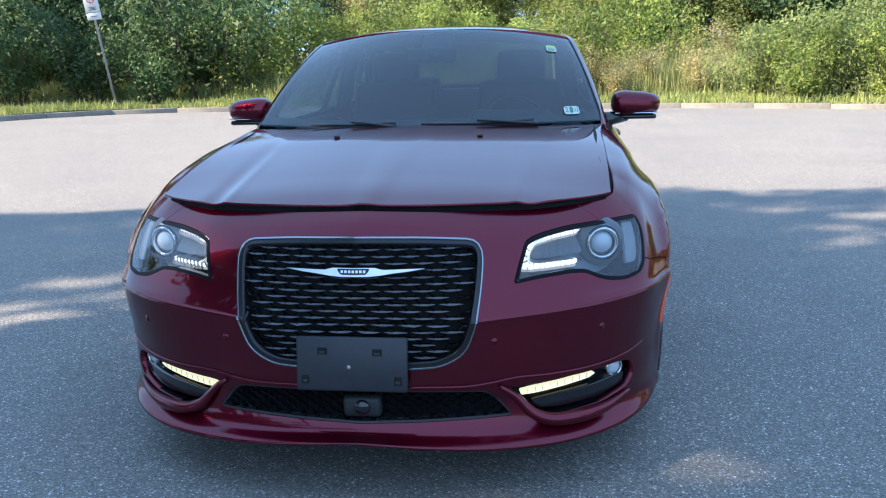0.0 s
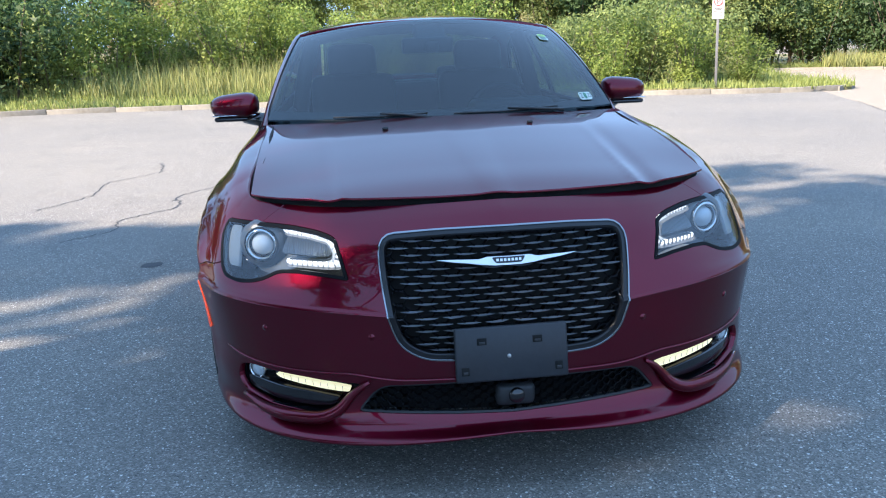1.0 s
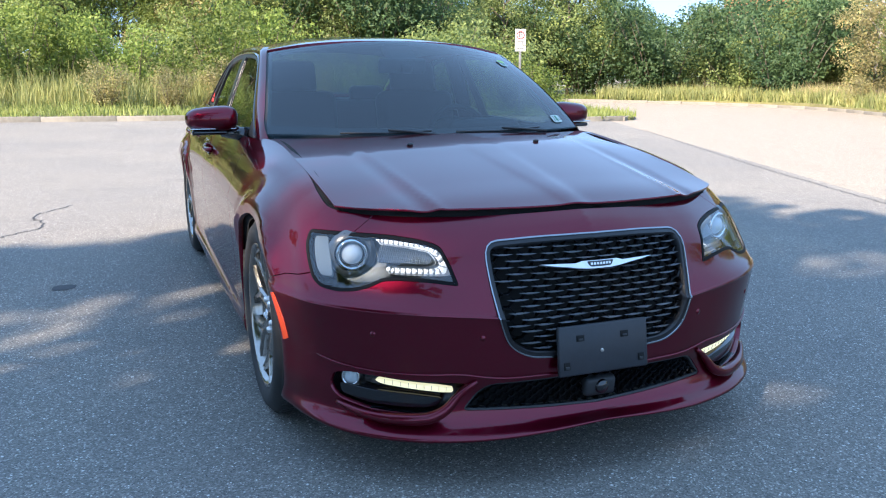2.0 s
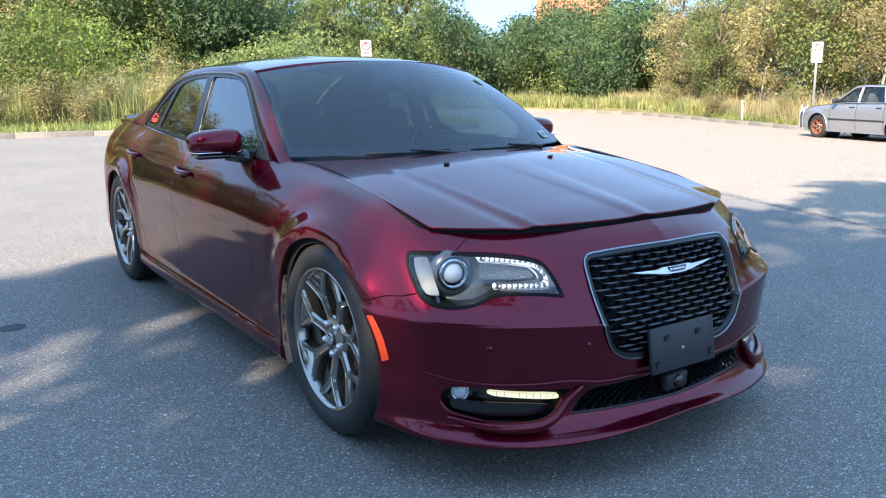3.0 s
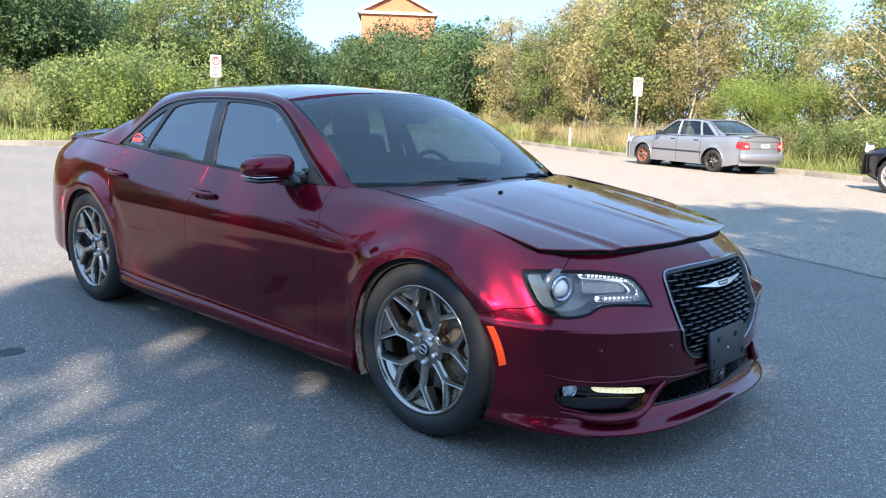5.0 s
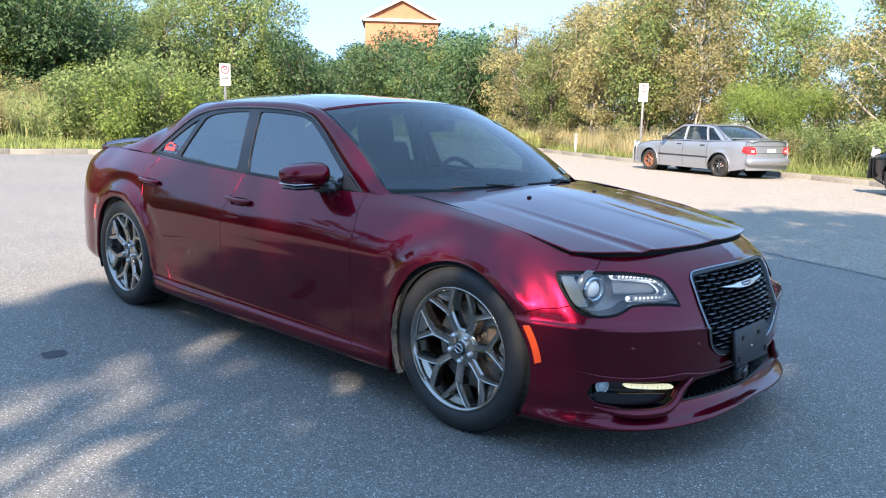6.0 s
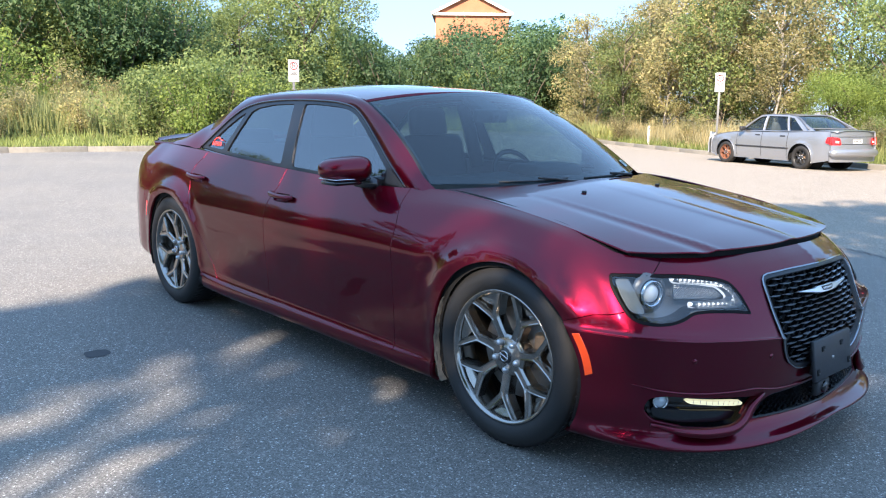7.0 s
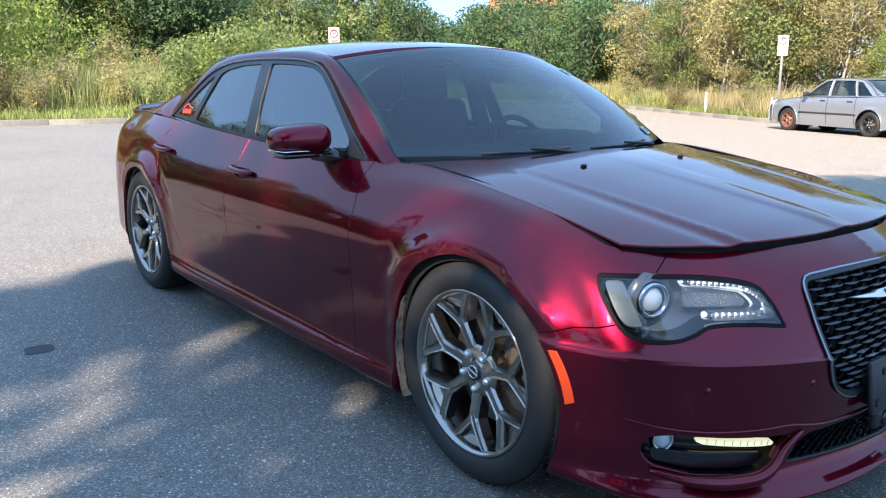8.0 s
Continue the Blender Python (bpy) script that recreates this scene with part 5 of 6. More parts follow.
def kerb(pts, side, name):
    """Concrete kerb units along a line; side 1 lies to the left of the way."""
    p = line2(pts, 1.8)
    root = None
    for i in range(len(p) - 1):
        a, b = p[i], p[i + 1]
        d = (b - a) / np.linalg.norm(b - a)
        n = np.array((-d[1], d[0])) * side
        l2 = np.linalg.norm(b - a) / 2 - .0015
        c = (a + b) / 2 + n * .075
        z = float(rise(c[0], c[1]))
        if root is None:
            bm = block((.15, 2 * l2, .42), (0, 0, 0), .014)
            me = bpy.data.meshes.new("kerb_stone")
            bm.to_mesh(me)
            bm.free()
            me.materials.append(CONCRETE)
            root = tagged(new(name, me), "weathered pale concrete kerb along the verge", "kerb", kind="structure")
            root.matrix_basis = pose(c[0], c[1], z - .075, 0, 0, math.degrees(math.atan2(-d[0], d[1])))
            inv = root.matrix_basis.inverted()
        else:
            o = new("kerb_stone", root.data)
            o.parent = root
            o.matrix_basis = inv @ pose(c[0], c[1], z - .075 + .004 * math.sin(i * 2.3), 0, 0, math.degrees(math.atan2(-d[0], d[1])))


def verge(name, outline, label, step=1.6):
    skin(name, np.array(outline), lambda q: np.stack([q[:, 0], q[:, 1], bank(q[:, 0], q[:, 1])], 1), EARTH, None, step, (), .3, edge_step=.8)
    tagged(bpy.data.objects[name], label, "grass", kind="structure")


kn, ke = line2(KERB_NORTH, .8), line2(KERB_EAST, .8)
shift = lambda p, side, w: p + side * w * np.stack([-np.gradient(p[:, 1]), np.gradient(p[:, 0])], 1) / np.hypot(np.gradient(p[:, 0]), np.gradient(p[:, 1]))[:, None]
n_edge, e_edge = shift(kn, 1, .13), shift(ke, -1, .13)
verge("verge_north", [tuple(v) for v in n_edge] + [(15.6, 60), (-60, 60), (-60, 2)], "grassy earth bank behind the kerb")
verge("verge_east", [tuple(v) for v in e_edge] + [(18, 75), (90, 90), (90, -14)], "grassy earth bank beside the road")
for w, pts in (("verge_south", [(-60, 2), (-16.9, 1.7), (-16, -4.4), (-9, -6.6), (0, -8.6), (9, -13), (20, -30), (0, -60), (-60, -60)]),):
    verge(w, pts, "grassy bank under the shade trees")


# ---- plants ----
def leaf_cloud(centres, radii, count, size, rng, droop=.25, flat=.75, fine=True):
    """Small leaves scattered over the shells of clumps: many narrow pointed ones, or fewer broad folded ones. Returns vertices and faces."""
    if fine:
        count, size = int(count * 1.85), size * .74
    k = rng.choice(len(centres), count, p=radii ** 2 / np.sum(radii ** 2))
    v = rng.normal(size=(count, 3))
    v /= np.linalg.norm(v, axis=1, keepdims=True)
    r = radii[k] * (.45 + .6 * rng.random(count) ** .6)
    pos = centres[k] + v * r[:, None] * (1, 1, flat)
    nrm = v * .7 + rng.normal(size=(count, 3)) * .55 + (0, 0, .45)
    nrm /= np.linalg.norm(nrm, axis=1, keepdims=True)
    t = np.cross(nrm, rng.normal(size=(count, 3)))
    t /= np.linalg.norm(t, axis=1, keepdims=True)
    t[:, 2] -= droop
    t /= np.linalg.norm(t, axis=1, keepdims=True)
    b = np.cross(nrm, t)
    s = size * (.6 + .8 * rng.random(count))[:, None]
    tip, base = pos + t * s * .6, pos - t * s * .4
    if fine:
        verts = np.stack([base - b * s * .3, base + b * s * .3, tip], 1).reshape(-1, 3)
        return verts, np.arange(count)[:, None] * 3 + (0, 1, 2)
    l, rr = pos + b * s * .3 + nrm * s * .06, pos - b * s * .3 + nrm * s * .06
    verts = np.stack([base, l, tip, rr], 1).reshape(-1, 3)
    i = np.arange(count)[:, None] * 4
    faces = np.concatenate([i + (0, 1, 2), i + (0, 2, 3)], 0)
    return verts, faces


def cloud_mesh(name, verts, faces, mat, parent):
    me = bpy.data.meshes.new(name)
    me.vertices.add(len(verts))
    me.vertices.foreach_set("co", verts.astype(np.float32).ravel())
    n = faces.shape[1]
    me.loops.add(faces.size)
    me.loops.foreach_set("vertex_index", faces.astype(np.int32).ravel())
    me.polygons.add(len(faces))
    me.polygons.foreach_set("loop_start", np.arange(0, faces.size, n, dtype=np.int32))
    me.polygons.foreach_set("loop_total", np.full(len(faces), n, dtype=np.int32))
    me.update()
    me.validate()
    return link_mesh(name, me, mat, parent)


def tree(name, h, spread, base, leaves, size, mat, bark, seed, label, clumps=42, lean=0.1, group="", puff=1.0, fine=True):
    """A tapered trunk with limbs that end in clumps of leaves."""
    rng = np.random.default_rng(seed)
    root = thing(name, (0, 0, 0), label, "tree", group)
    top = h * .86
    trunk = [(0, 0, -.2)]
    x = y = 0
    for k in range(1, 8):
        x, y = x + rng.normal() * lean * h * .04, y + rng.normal() * lean * h * .04
        trunk.append((x, y, top * k / 7))
    r0 = h * .014 + .03
    wood = tube(trunk, [r0 * (1.25 if k == 0 else 1 - .125 * k) for k in range(8)], 9)
    cs, rs = [], []
    T = np.array(trunk)
    for k in range(clumps):
        f = rng.random() ** .8
        z = base + (h - base) * f
        env = spread * (math.sin(math.pi * (.12 + .80 * f)) ** .7) * (.35 + .65 * rng.random() ** .5)
        a = rng.random() * 2 * math.pi
        o = np.array([np.interp(z, T[:, 2], T[:, 0]), np.interp(z, T[:, 2], T[:, 1]), 0])
        c = o + (env * math.cos(a), env * math.sin(a), z)
        cs.append(c)
        rs.append(spread * puff * (.20 + .22 * rng.random()))
        if k < 16:
            zb = max(.3, z - env * .8 - .2)
            s = np.array([np.interp(zb, T[:, 2], T[:, 0]), np.interp(zb, T[:, 2], T[:, 1]), zb])
            m = (s + c) / 2 + (0, 0, .1 * env) + rng.normal(size=3) * .08 * env
            wood = merge(wood, tube([s, m, c], [r0 * .42, r0 * .28, r0 * .08], 6))
    part("trunk", wood, bark, root)
    v, f = leaf_cloud(np.array(cs), np.array(rs), leaves, size, rng, fine=fine)
    cloud_mesh("crown", v, f, mat, root)
    return root


def shrub(name, h, spread, leaves, size, mat, seed, label, stems=9, group=""):
    rng = np.random.default_rng(seed)
    root = thing(name, (0, 0, 0), label, "shrub", group)
    cs, rs, wood = [], [], None
    for k in range(stems):
        a, e = rng.random() * 2 * math.pi, spread * rng.random() ** .6
        tip = np.array((e * math.cos(a), e * math.sin(a), h * (.55 + .45 * rng.random())))
        t = tube([(tip[0] * .25, tip[1] * .25, -.1), tuple(tip * (.6, .6, .55)), tuple(tip)], [.022, .014, .005], 5)
        wood = t if wood is None else merge(wood, t)
        for j in range(4):
            f = .3 + .7 * j / 3
            cs.append(tip * (f, f, f) + rng.normal(size=3) * .12 * spread)
            rs.append(h * (.12 + .14 * rng.random()))
    part("woody_base", wood, BARK, root)
    v, f = leaf_cloud(np.array(cs), np.array(rs), leaves, size, rng)
    cloud_mesh("leaves", v, f, mat, root)
    return root


def put_at(x, y, s=1.0, turn=0.0, sz=None):
    z = float(bank(np.array(x), np.array(y)))
    return pose(x, y, z - .05, 0, 0, turn) @ Matrix.Diagonal((s, s, sz or s, 1))


class Stock:
    """The first call places the plant itself, later ones place copies."""

    def __init__(self, ob):
        self.ob, self.used = ob, False

    def put(self, x, y, s=1.0, turn=0.0, sz=None):
        m = put_at(x, y, s, turn, sz)
        if not self.used:
            self.ob.matrix_basis, self.used = m, True
        else:
            copy_thing(self.ob, m)


G = "trees round the lot"
green_a = Stock(tree("tree", 7.6, 2.6, 1.0, 6000, .19, LEAF_GREEN, BARK, 1, "leafy green tree with an uneven crown", 60, group=G))
green_b = Stock(tree("tree", 8.2, 2.3, 1.4, 5600, .18, LEAF_GREEN, BARK, 2, "slim green tree with feathery limbs", 52, .2, group=G))
dark_a = Stock(tree("tree", 7.0, 2.5, .8, 6000, .20, LEAF_DARK, BARK, 3, "dense dark green tree", 60, group=G))
lime_a = Stock(tree("tree", 5.4, 2.6, .5, 8000, .14, LEAF_LIME, BARK, 4, "bright yellow-green tree with low limbs", 60, group=G))
brown_a = Stock(tree("tree", 7.2, 2.2, .9, 5200, .17, LEAF_BROWN, PALE_BARK, 5, "thin tree with browning olive leaves", 54, .15, group=G))
brown_b = Stock(tree("tree", 6.4, 1.9, .7, 4200, .16, LEAF_BROWN, PALE_BARK, 6, "sparse tree with brown leaves and pale stems", 46, .25, group=G))
S = "shrubs on the verge"
bush_g = Stock(shrub("shrub", 2.6, 1.5, 2900, .13, LEAF_GREEN, 11, "green leafy shrub on the bank", group=S))
bush_l = Stock(shrub("shrub", 2.2, 1.2, 2600, .12, LEAF_LIME, 12, "yellow-green leafy shrub on the bank", group=S))
bush_d = Stock(shrub("shrub", 3.0, 1.7, 3300, .14, LEAF_DARK, 13, "dense dark green shrub on the bank", group=S))
bush_b = Stock(shrub("shrub", 2.0, 1.0, 2200, .10, LEAF_BROWN, 14, "olive brown weedy shrub in tall grass", group=S))

rng = np.random.default_rng(77)
R = lambda a, b: float(a + (b - a) * rng.random())
# dense thicket behind the long kerb, where the lot turns
for x in np.arange(-26, -8.4, 1.5):
    y0 = 24.2 + (2.0 if x < -12 else 0)
    (bush_d if rng.random() < .6 else bush_g).put(x + R(-.4, .4), y0 + R(-.3, .9), R(.9, 1.25), R(0, 360))
    (bush_g if rng.random() < .6 else bush_d).put(x + R(-.6, .6), y0 + 2.2 + R(-.4, .8), R(1.1, 1.5), R(0, 360))
for x in np.arange(-28, -9, 3.0):
    (dark_a if rng.random() < .5 else green_a).put(x + R(-.7, .7), 29.5 + R(-.8, 1.5), R(.75, 1.0), R(0, 360))
# dark leaf colour here stands in for shade on the thicket's front
for x in np.arange(-22, -10, 2.4):
    bush_d.put(x, 22.8 + R(-.3, .5), R(.6, .85), R(0, 360))
# lit scrub in the middle
for x in np.arange(-8.2, 3.0, 1.25):
    (bush_l if rng.random() < .7 else bush_g).put(x + R(-.3, .3), 25.2 + R(-.4, 2.6), R(.8, 1.25), R(0, 360))
for x in np.arange(-9, 16, 1.5):
    (bush_b if rng.random() < .5 else bush_l).put(x + R(-.5, .5), 31 + R(-1.5, 2.5), R(.8, 1.3), R(0, 360))
# plants round the second sign
for x, y, s in ((7.4, 20.6, .8), (8.4, 21.6, 1.15), (9.6, 20.4, .75), (10.3, 21.6, .95), (11.2, 20.2, .6), (6.4, 22.0, .9)):
    (bush_g if s > .8 else bush_l).put(x, y, s, R(0, 360))
for x, y, s in ((1.8, 23.4, .9), (2.6, 22.8, .7), (5.2, 23.6, .85), (3.6, 24.6, .9), (.2, 22.9, .75), (-1.6, 23.0, .8)):
    bush_b.put(x, y, s, R(0, 360))
# the wood behind
for x in np.arange(-9.8, 13.5, 1.9):
    [green_a, green_b, dark_a, lime_a, brown_a][int(rng.integers(5))].put(x + R(-.8, .8), 37.5 + R(-1.2, 2) - .12 * x, R(.85, 1.1), R(0, 360))
for x in np.arange(-10, 30, 2.2):
    [green_a, dark_a, green_b][int(rng.integers(3))].put(x + R(-1, 1), 43.5 + R(-1.5, 2), R(.95, 1.2), R(0, 360))
for x, y in ((21, 45), (24, 45), (27, 42), (29.5, 40), (31, 42.5), (33.5, 40), (35.5, 37.5), (37.5, 35), (39, 32), (27, 50), (33, 48), (38, 44), (42, 39), (24, 52), (30, 46), (36, 41), (40, 36), (41, 30), (36, 30), (38, 27), (37, 33), (44, 34), (29, 53), (35, 51), (41, 46), (46, 42), (48, 36), (45, 28)):
    [green_a, green_b, dark_a, green_b][int(rng.integers(4))].put(x + R(-.8, .8), y + R(-.8, .8), R(.62, .9), R(0, 360))
for x, y in ((-14, 47), (-9, 49), (-4, 48), (1, 50), (6, 49), (11, 50), (16, 51), (20, 54), (3, 46), (13, 46), (-6, 44), (27, 57)):
    [green_a, dark_a, green_b][int(rng.integers(3))].put(x + R(-1, 1), y + R(-1, 1), R(1.2, 1.4), R(0, 360))
for x, y in ((38, 56), (43, 51), (49, 47), (52, 41), (46, 50)):
    [green_a, dark_a, green_b][int(rng.integers(3))].put(x + R(-1, 1), y + R(-1, 1), R(.8, 1.0), R(0, 360))
# along the kerb behind the silver car
for k, (x, y, s) in enumerate(((31.5, 25.5, .9), (29.8, 23.4, .85), (30.5, 21, .95), (28, 20.6, .8), (28.6, 18.6, .95), (26.8, 17.6, .85), (27.6, 16, 1.05), (26.2, 14.6, .95), (27.4, 13, 1.1), (25.6, 12.2, .95), (29.5, 14.5, 1.1), (30, 17.5, 1.05), (32.5, 21, 1.05), (34.5, 25, 1.05))):
    [brown_a, brown_b, brown_a, green_b][k % 4].put(x, y, s * .9, R(0, 360))
for x, y, s in ((24.0, 9.0, .50), (24.6, 7.4, .52), (25.6, 10.2, .56)):
    lime_a.put(x, y, s, R(0, 360))
for k, (x, y, s) in enumerate(((24.4, 5.0, .95), (23.2, 3.2, .58), (26.4, 4.5, 1.0), (22.4, .8, .95), (25.0, 1.6, 1.0), (21, -2, 1.0), (19.2, -5, 1.0), (17.0, -8.4, 1.0), (23, -4, 1.1), (20, -9, 1.1))):
    [brown_a, lime_a, green_a, brown_b][k % 4].put(x, y, s * .86, R(0, 360))
for k, (x, y, s) in enumerate(((29, 9.5, .80), (28.4, 8.0, .68), (30.5, 6, .75), (29.5, 2, 1.0), (32.5, 12.5, 1.1), (34, 8, 1.1), (33.5, 3.5, 1.1), (28, -2, 1.1), (33, 16.5, 1.1), (36, 20, 1.1), (37.5, 14, 1.15), (26, -8, 1.1))):
    [green_a, brown_a, green_b, dark_a][k % 4].put(x, y, s * .88, R(0, 360))
for x, y, s in ((22.6, 7.6, .7), (21.8, 5.4, .6), (21.2, 3.9, .65), (23.4, 10.6, .7), (20.2, 1.8, .7), (22.4, 6.4, .6), (24.6, 14.6, .7), (25.8, 19.0, .7), (28.4, 23.6, .8)):
    (bush_g if s < .68 else bush_b).put(x, y, s, R(0, 360))
# low growth that closes the foot of the wood
for x, y in ((33, 37), (35, 39), (36, 36), (31, 38.5), (38, 42), (29, 38), (34, 33.5), (32, 35), (26, 41), (23.5, 43), (28, 44), (31, 41.5), (36.5, 32.5), (38.5, 30), (40, 34), (35, 29.5), (34.5, 27), (33, 23.5), (31.5, 30.5), (21, 47), (24, 47.5), (38, 37.5), (41, 40), (44, 44), (36, 46)):
    (bush_d if rng.random() < .5 else bush_g).put(x + R(-.5, .5), y + R(-.5, .5), R(1.1, 1.6), R(0, 360))
for x in np.arange(2, 14, 1.3):
    (bush_d if rng.random() < .4 else bush_g).put(x + R(-.4, .4), 36.0 - .1 * x + R(-.6, .6), R(1.0, 1.4), R(0, 360))
# the unseen belt of trees on the near sides of the lot, which shades the car and the thicket
shade_a = Stock(tree("tree", 12.5, 3.3, 2.6, 3000, .30, LEAF_GREEN, BARK, 21, "tall broad green shade tree", 34, group=G, puff=.62, fine=False))
shade_b = Stock(tree("tree", 11.8, 3.0, 2.4, 2800, .28, LEAF_DARK, BARK, 22, "tall dark green shade tree", 32, group=G, puff=.62, fine=False))
# unseen tall trees, added so that their crowns shape the sun patches
high = Stock(tree("tree", 18.5, 2.9, 14.2, 2600, .32, LEAF_GREEN, BARK, 23, "unseen bare-stemmed tree added for its high crown's shade", 34, group=G, puff=.66, fine=False))
for stock, spots in ((shade_a, ((-21.12, -8.26, 1.198, 226.3), (-11.99, -6.4, 0.744, 340.3), (-17.49, -6.56, 0.969, 341.9), (-19.74, -8.01, 1.226, 179.8), (-16.69, -5.8, 0.903, 58.6), (-14.39, -6.08, 0.758, 259.7), (-12.33, -11.71, 1.176, 114.9), (-27, 5, 0.8, 200))),
                     (shade_b, ((-30, -2.75, 1.334, 192.6), (-26.44, -9.98, 0.996, 203), (-7.42, -8.29, 1.049, 74.2), (-14.17, -13.11, 1.35, 171.6), (-21.36, -11.99, 1.336, 238.3), (-11.78, -10.61, 1.017, 285.9), (-8.24, -7.22, 1.13, 65.8), (-24, 19.8, 1.05, 70), (-26, 23, 1, 160), (-22.5, 18.6, .8, 30), (-20, 23.5, 0.9, 310))),
                     (high, ((-14.74, -6.53, 0.841, 228.7), (-8.57, -17.81, 1.254, 85.9), (-29.41, -15.95, 0.645, 326.7), (-22.68, -14.03, 1.015, 11.8), (-9.53, -11.4, 0.909, 182.8), (-29.73, -17.46, 1.008, 61.7), (-12.72, -16.74, 0.6, 177.4), (-19.83, -12.97, 1.117, 225.7), (-21.08, -8.42, 0.849, 129), (-11.8, -10.19, 0.955, 7.7)))):
    for i, (x, y, k, turn) in enumerate(spots):
        stock.put(x, y, k if i == 0 else k / spots[0][2], turn)


# ---- grasses ----
def blades(name, spots, h, w, mat, label, rng, lean=.35, z=None):
    n = len(spots)
    a = rng.random(n) * 2 * math.pi
    d = np.stack([np.cos(a), np.sin(a), 0 * a], 1)
    hh = h * (.5 + .9 * rng.random(n))[:, None]
    base = np.concatenate([spots, bank(spots[:, 0], spots[:, 1])[:, None] - .01], 1)
    ln = rng.normal(size=(n, 3)) * lean * hh
    mid = base + (0, 0, 1) * hh * .6 + ln * .4
    tip = base + (0, 0, 1) * hh + ln
    ww = w * (.6 + .8 * rng.random(n))[:, None]
    v = np.stack([base - d * ww, base + d * ww, mid + d * ww * .7, mid - d * ww * .7, tip], 1).reshape(-1, 3)
    i = np.arange(n)[:, None] * 5
    f = np.concatenate([i + (0, 1, 2), i + (0, 2, 3), i + (3, 2, 4)], 0)
    ob = cloud_mesh(name, v, f, mat, None)
    return tagged(ob, label, "grass", kind="stuff")


def along(edge, side, n, w0, w1, rng, k0=0, k1=None):
    e = edge[k0:k1]
    i = rng.random(n) * (len(e) - 1.001)
    j = i.astype(int)
    p = e[j] + (e[j + 1] - e[j]) * (i - j)[:, None]
    t = e[j + 1] - e[j]
    t /= np.linalg.norm(t, axis=1, keepdims=True)
    nn = np.stack([-t[:, 1], t[:, 0]], 1) * side
    return p + nn * (w0 + (w1 - w0) * rng.random(n) ** 1.1)[:, None]


gr = np.random.default_rng(5)
blades("lawn_grass", along(kn, 1, 42000, .05, 3.6, gr), .16, .012, GRASS_LAWN, "mown bright green grass along the kerb", gr)
blades("kerb_grass", along(ke, -1, 22000, .16, 3.0, gr), .22, .012, GRASS_LAWN, "rough green grass along the kerb", gr)
sp = np.stack([gr.uniform(-8.5, 13, 66000), gr.uniform(22.6, 33, 66000)], 1)
sp = sp[gr.random(len(sp)) < np.clip((sp[:, 1] - 22.8) / 2.0, 0, 1)]
blades("meadow_grass", sp, .72, .0105, GRASS_TALL, "tall yellow-green meadow grass on the bank", gr, .25)
blades("dry_grass", along(ke, -1, 16000, 1.0, 3.2, gr, 36, 60), .62, .010, GRASS_DRY, "tall straw-coloured dry grass", gr, .2)
blades("verge_weeds", along(ke, -1, 16000, 1.6, 5.0, gr, 14, 70), .55, .013, GRASS_TALL, "tall rough weeds behind the kerb", gr, .3)
sp = along(line2(KERB_EAST, .8), -1, 26000, .2, 5.0, gr, 48, 72)
blades("far_grass", sp, .45, .025, GRASS_TALL, "pale green grass beyond the road", gr, .3)
sp = np.stack([gr.uniform(-26, -6, 14000), gr.uniform(24.0, 26, 14000)], 1)
blades("thicket_grass", sp, .40, .012, GRASS_TALL, "low weeds before the thicket", gr, .3)


# ---- signs and posts ----
def sign(x, y, facing, h=2.25, lean=0.0, big=1.0):
    """A no-parking sign on a steel channel post."""
    z = float(bank(np.array(x), np.array(y)))
    root = thing("parking_sign", (x, y, z), "white no-parking sign on a grey steel post", "sign", "no-parking signs", facing)
    root.matrix_basis = pose(x, y, z, 0, lean, facing)
    part("post", merge(block((.055, .012, h + .3), (0, .012, h / 2 - .15), .003), block((.012, .034, h + .3), (-.028, .022, h / 2 - .15), .003), block((.012, .034, h + .3), (.028, .022, h / 2 - .15), .003)), GALV, root)
    plate = part("plate", block((.305 * big, .004, .455 * big), (0, -.004, h - .23 * big), .0015), SIGN_WHITE, root, "white sign plate")
    part("lower_plate", block((.305 * big, .004, .15 * big), (0, -.004, h - .545 * big), .0015), SIGN_WHITE, root)
    part("ring", lathe([(.090, -.0075), (.090, -.010), (.120, -.010), (.120, -.0075)], 36, "y", (0, 0, h - .17 * big)), SIGN_RED, root, "red ring")
    part("slash", block((.20, .003, .018), (0, -.0105, h - .17 * big), .001, (0, 40, 0)), SIGN_RED, root)
    me = text_mesh("P", .22, .0012)
    me.transform(pose(0, -.0085, h - .17 * big, 90, 0, 0))
    link_mesh("letter", me, SIGN_INK, root)
    for k, w in enumerate((.20, .16, .22)):
        part("print_line", block((w, .002, .018), (0, -.0075, h - .35 * big - k * .035), .0005), SIGN_INK, root)
    part("print_line", block((.2, .002, .02), (0, -.0075, h - .545 * big), .0005), SIGN_INK, root)


SIGN_RED = material("sign_red", (.45, .05, .05), .5)
sign(-12.8, 21.2, 28, 3.5, -7.5, 1.35)
sign(9.6, 18.65, -20, 2.42)
sign(21.9, 12.25, -58, 2.6)
pz = float(bank(np.array(24.4), np.array(16.6)))
po = thing("marker_post", (24.4, 16.6, pz), "short white plastic marker post in dry grass", "post")
part("stake", merge(block((.10, .05, .75), (0, 0, .35), .012)), TRIM_WHITE, po)
part("reflector", block((.06, .006, .10), (-.0, -.027, .62), .002), GALV, po)


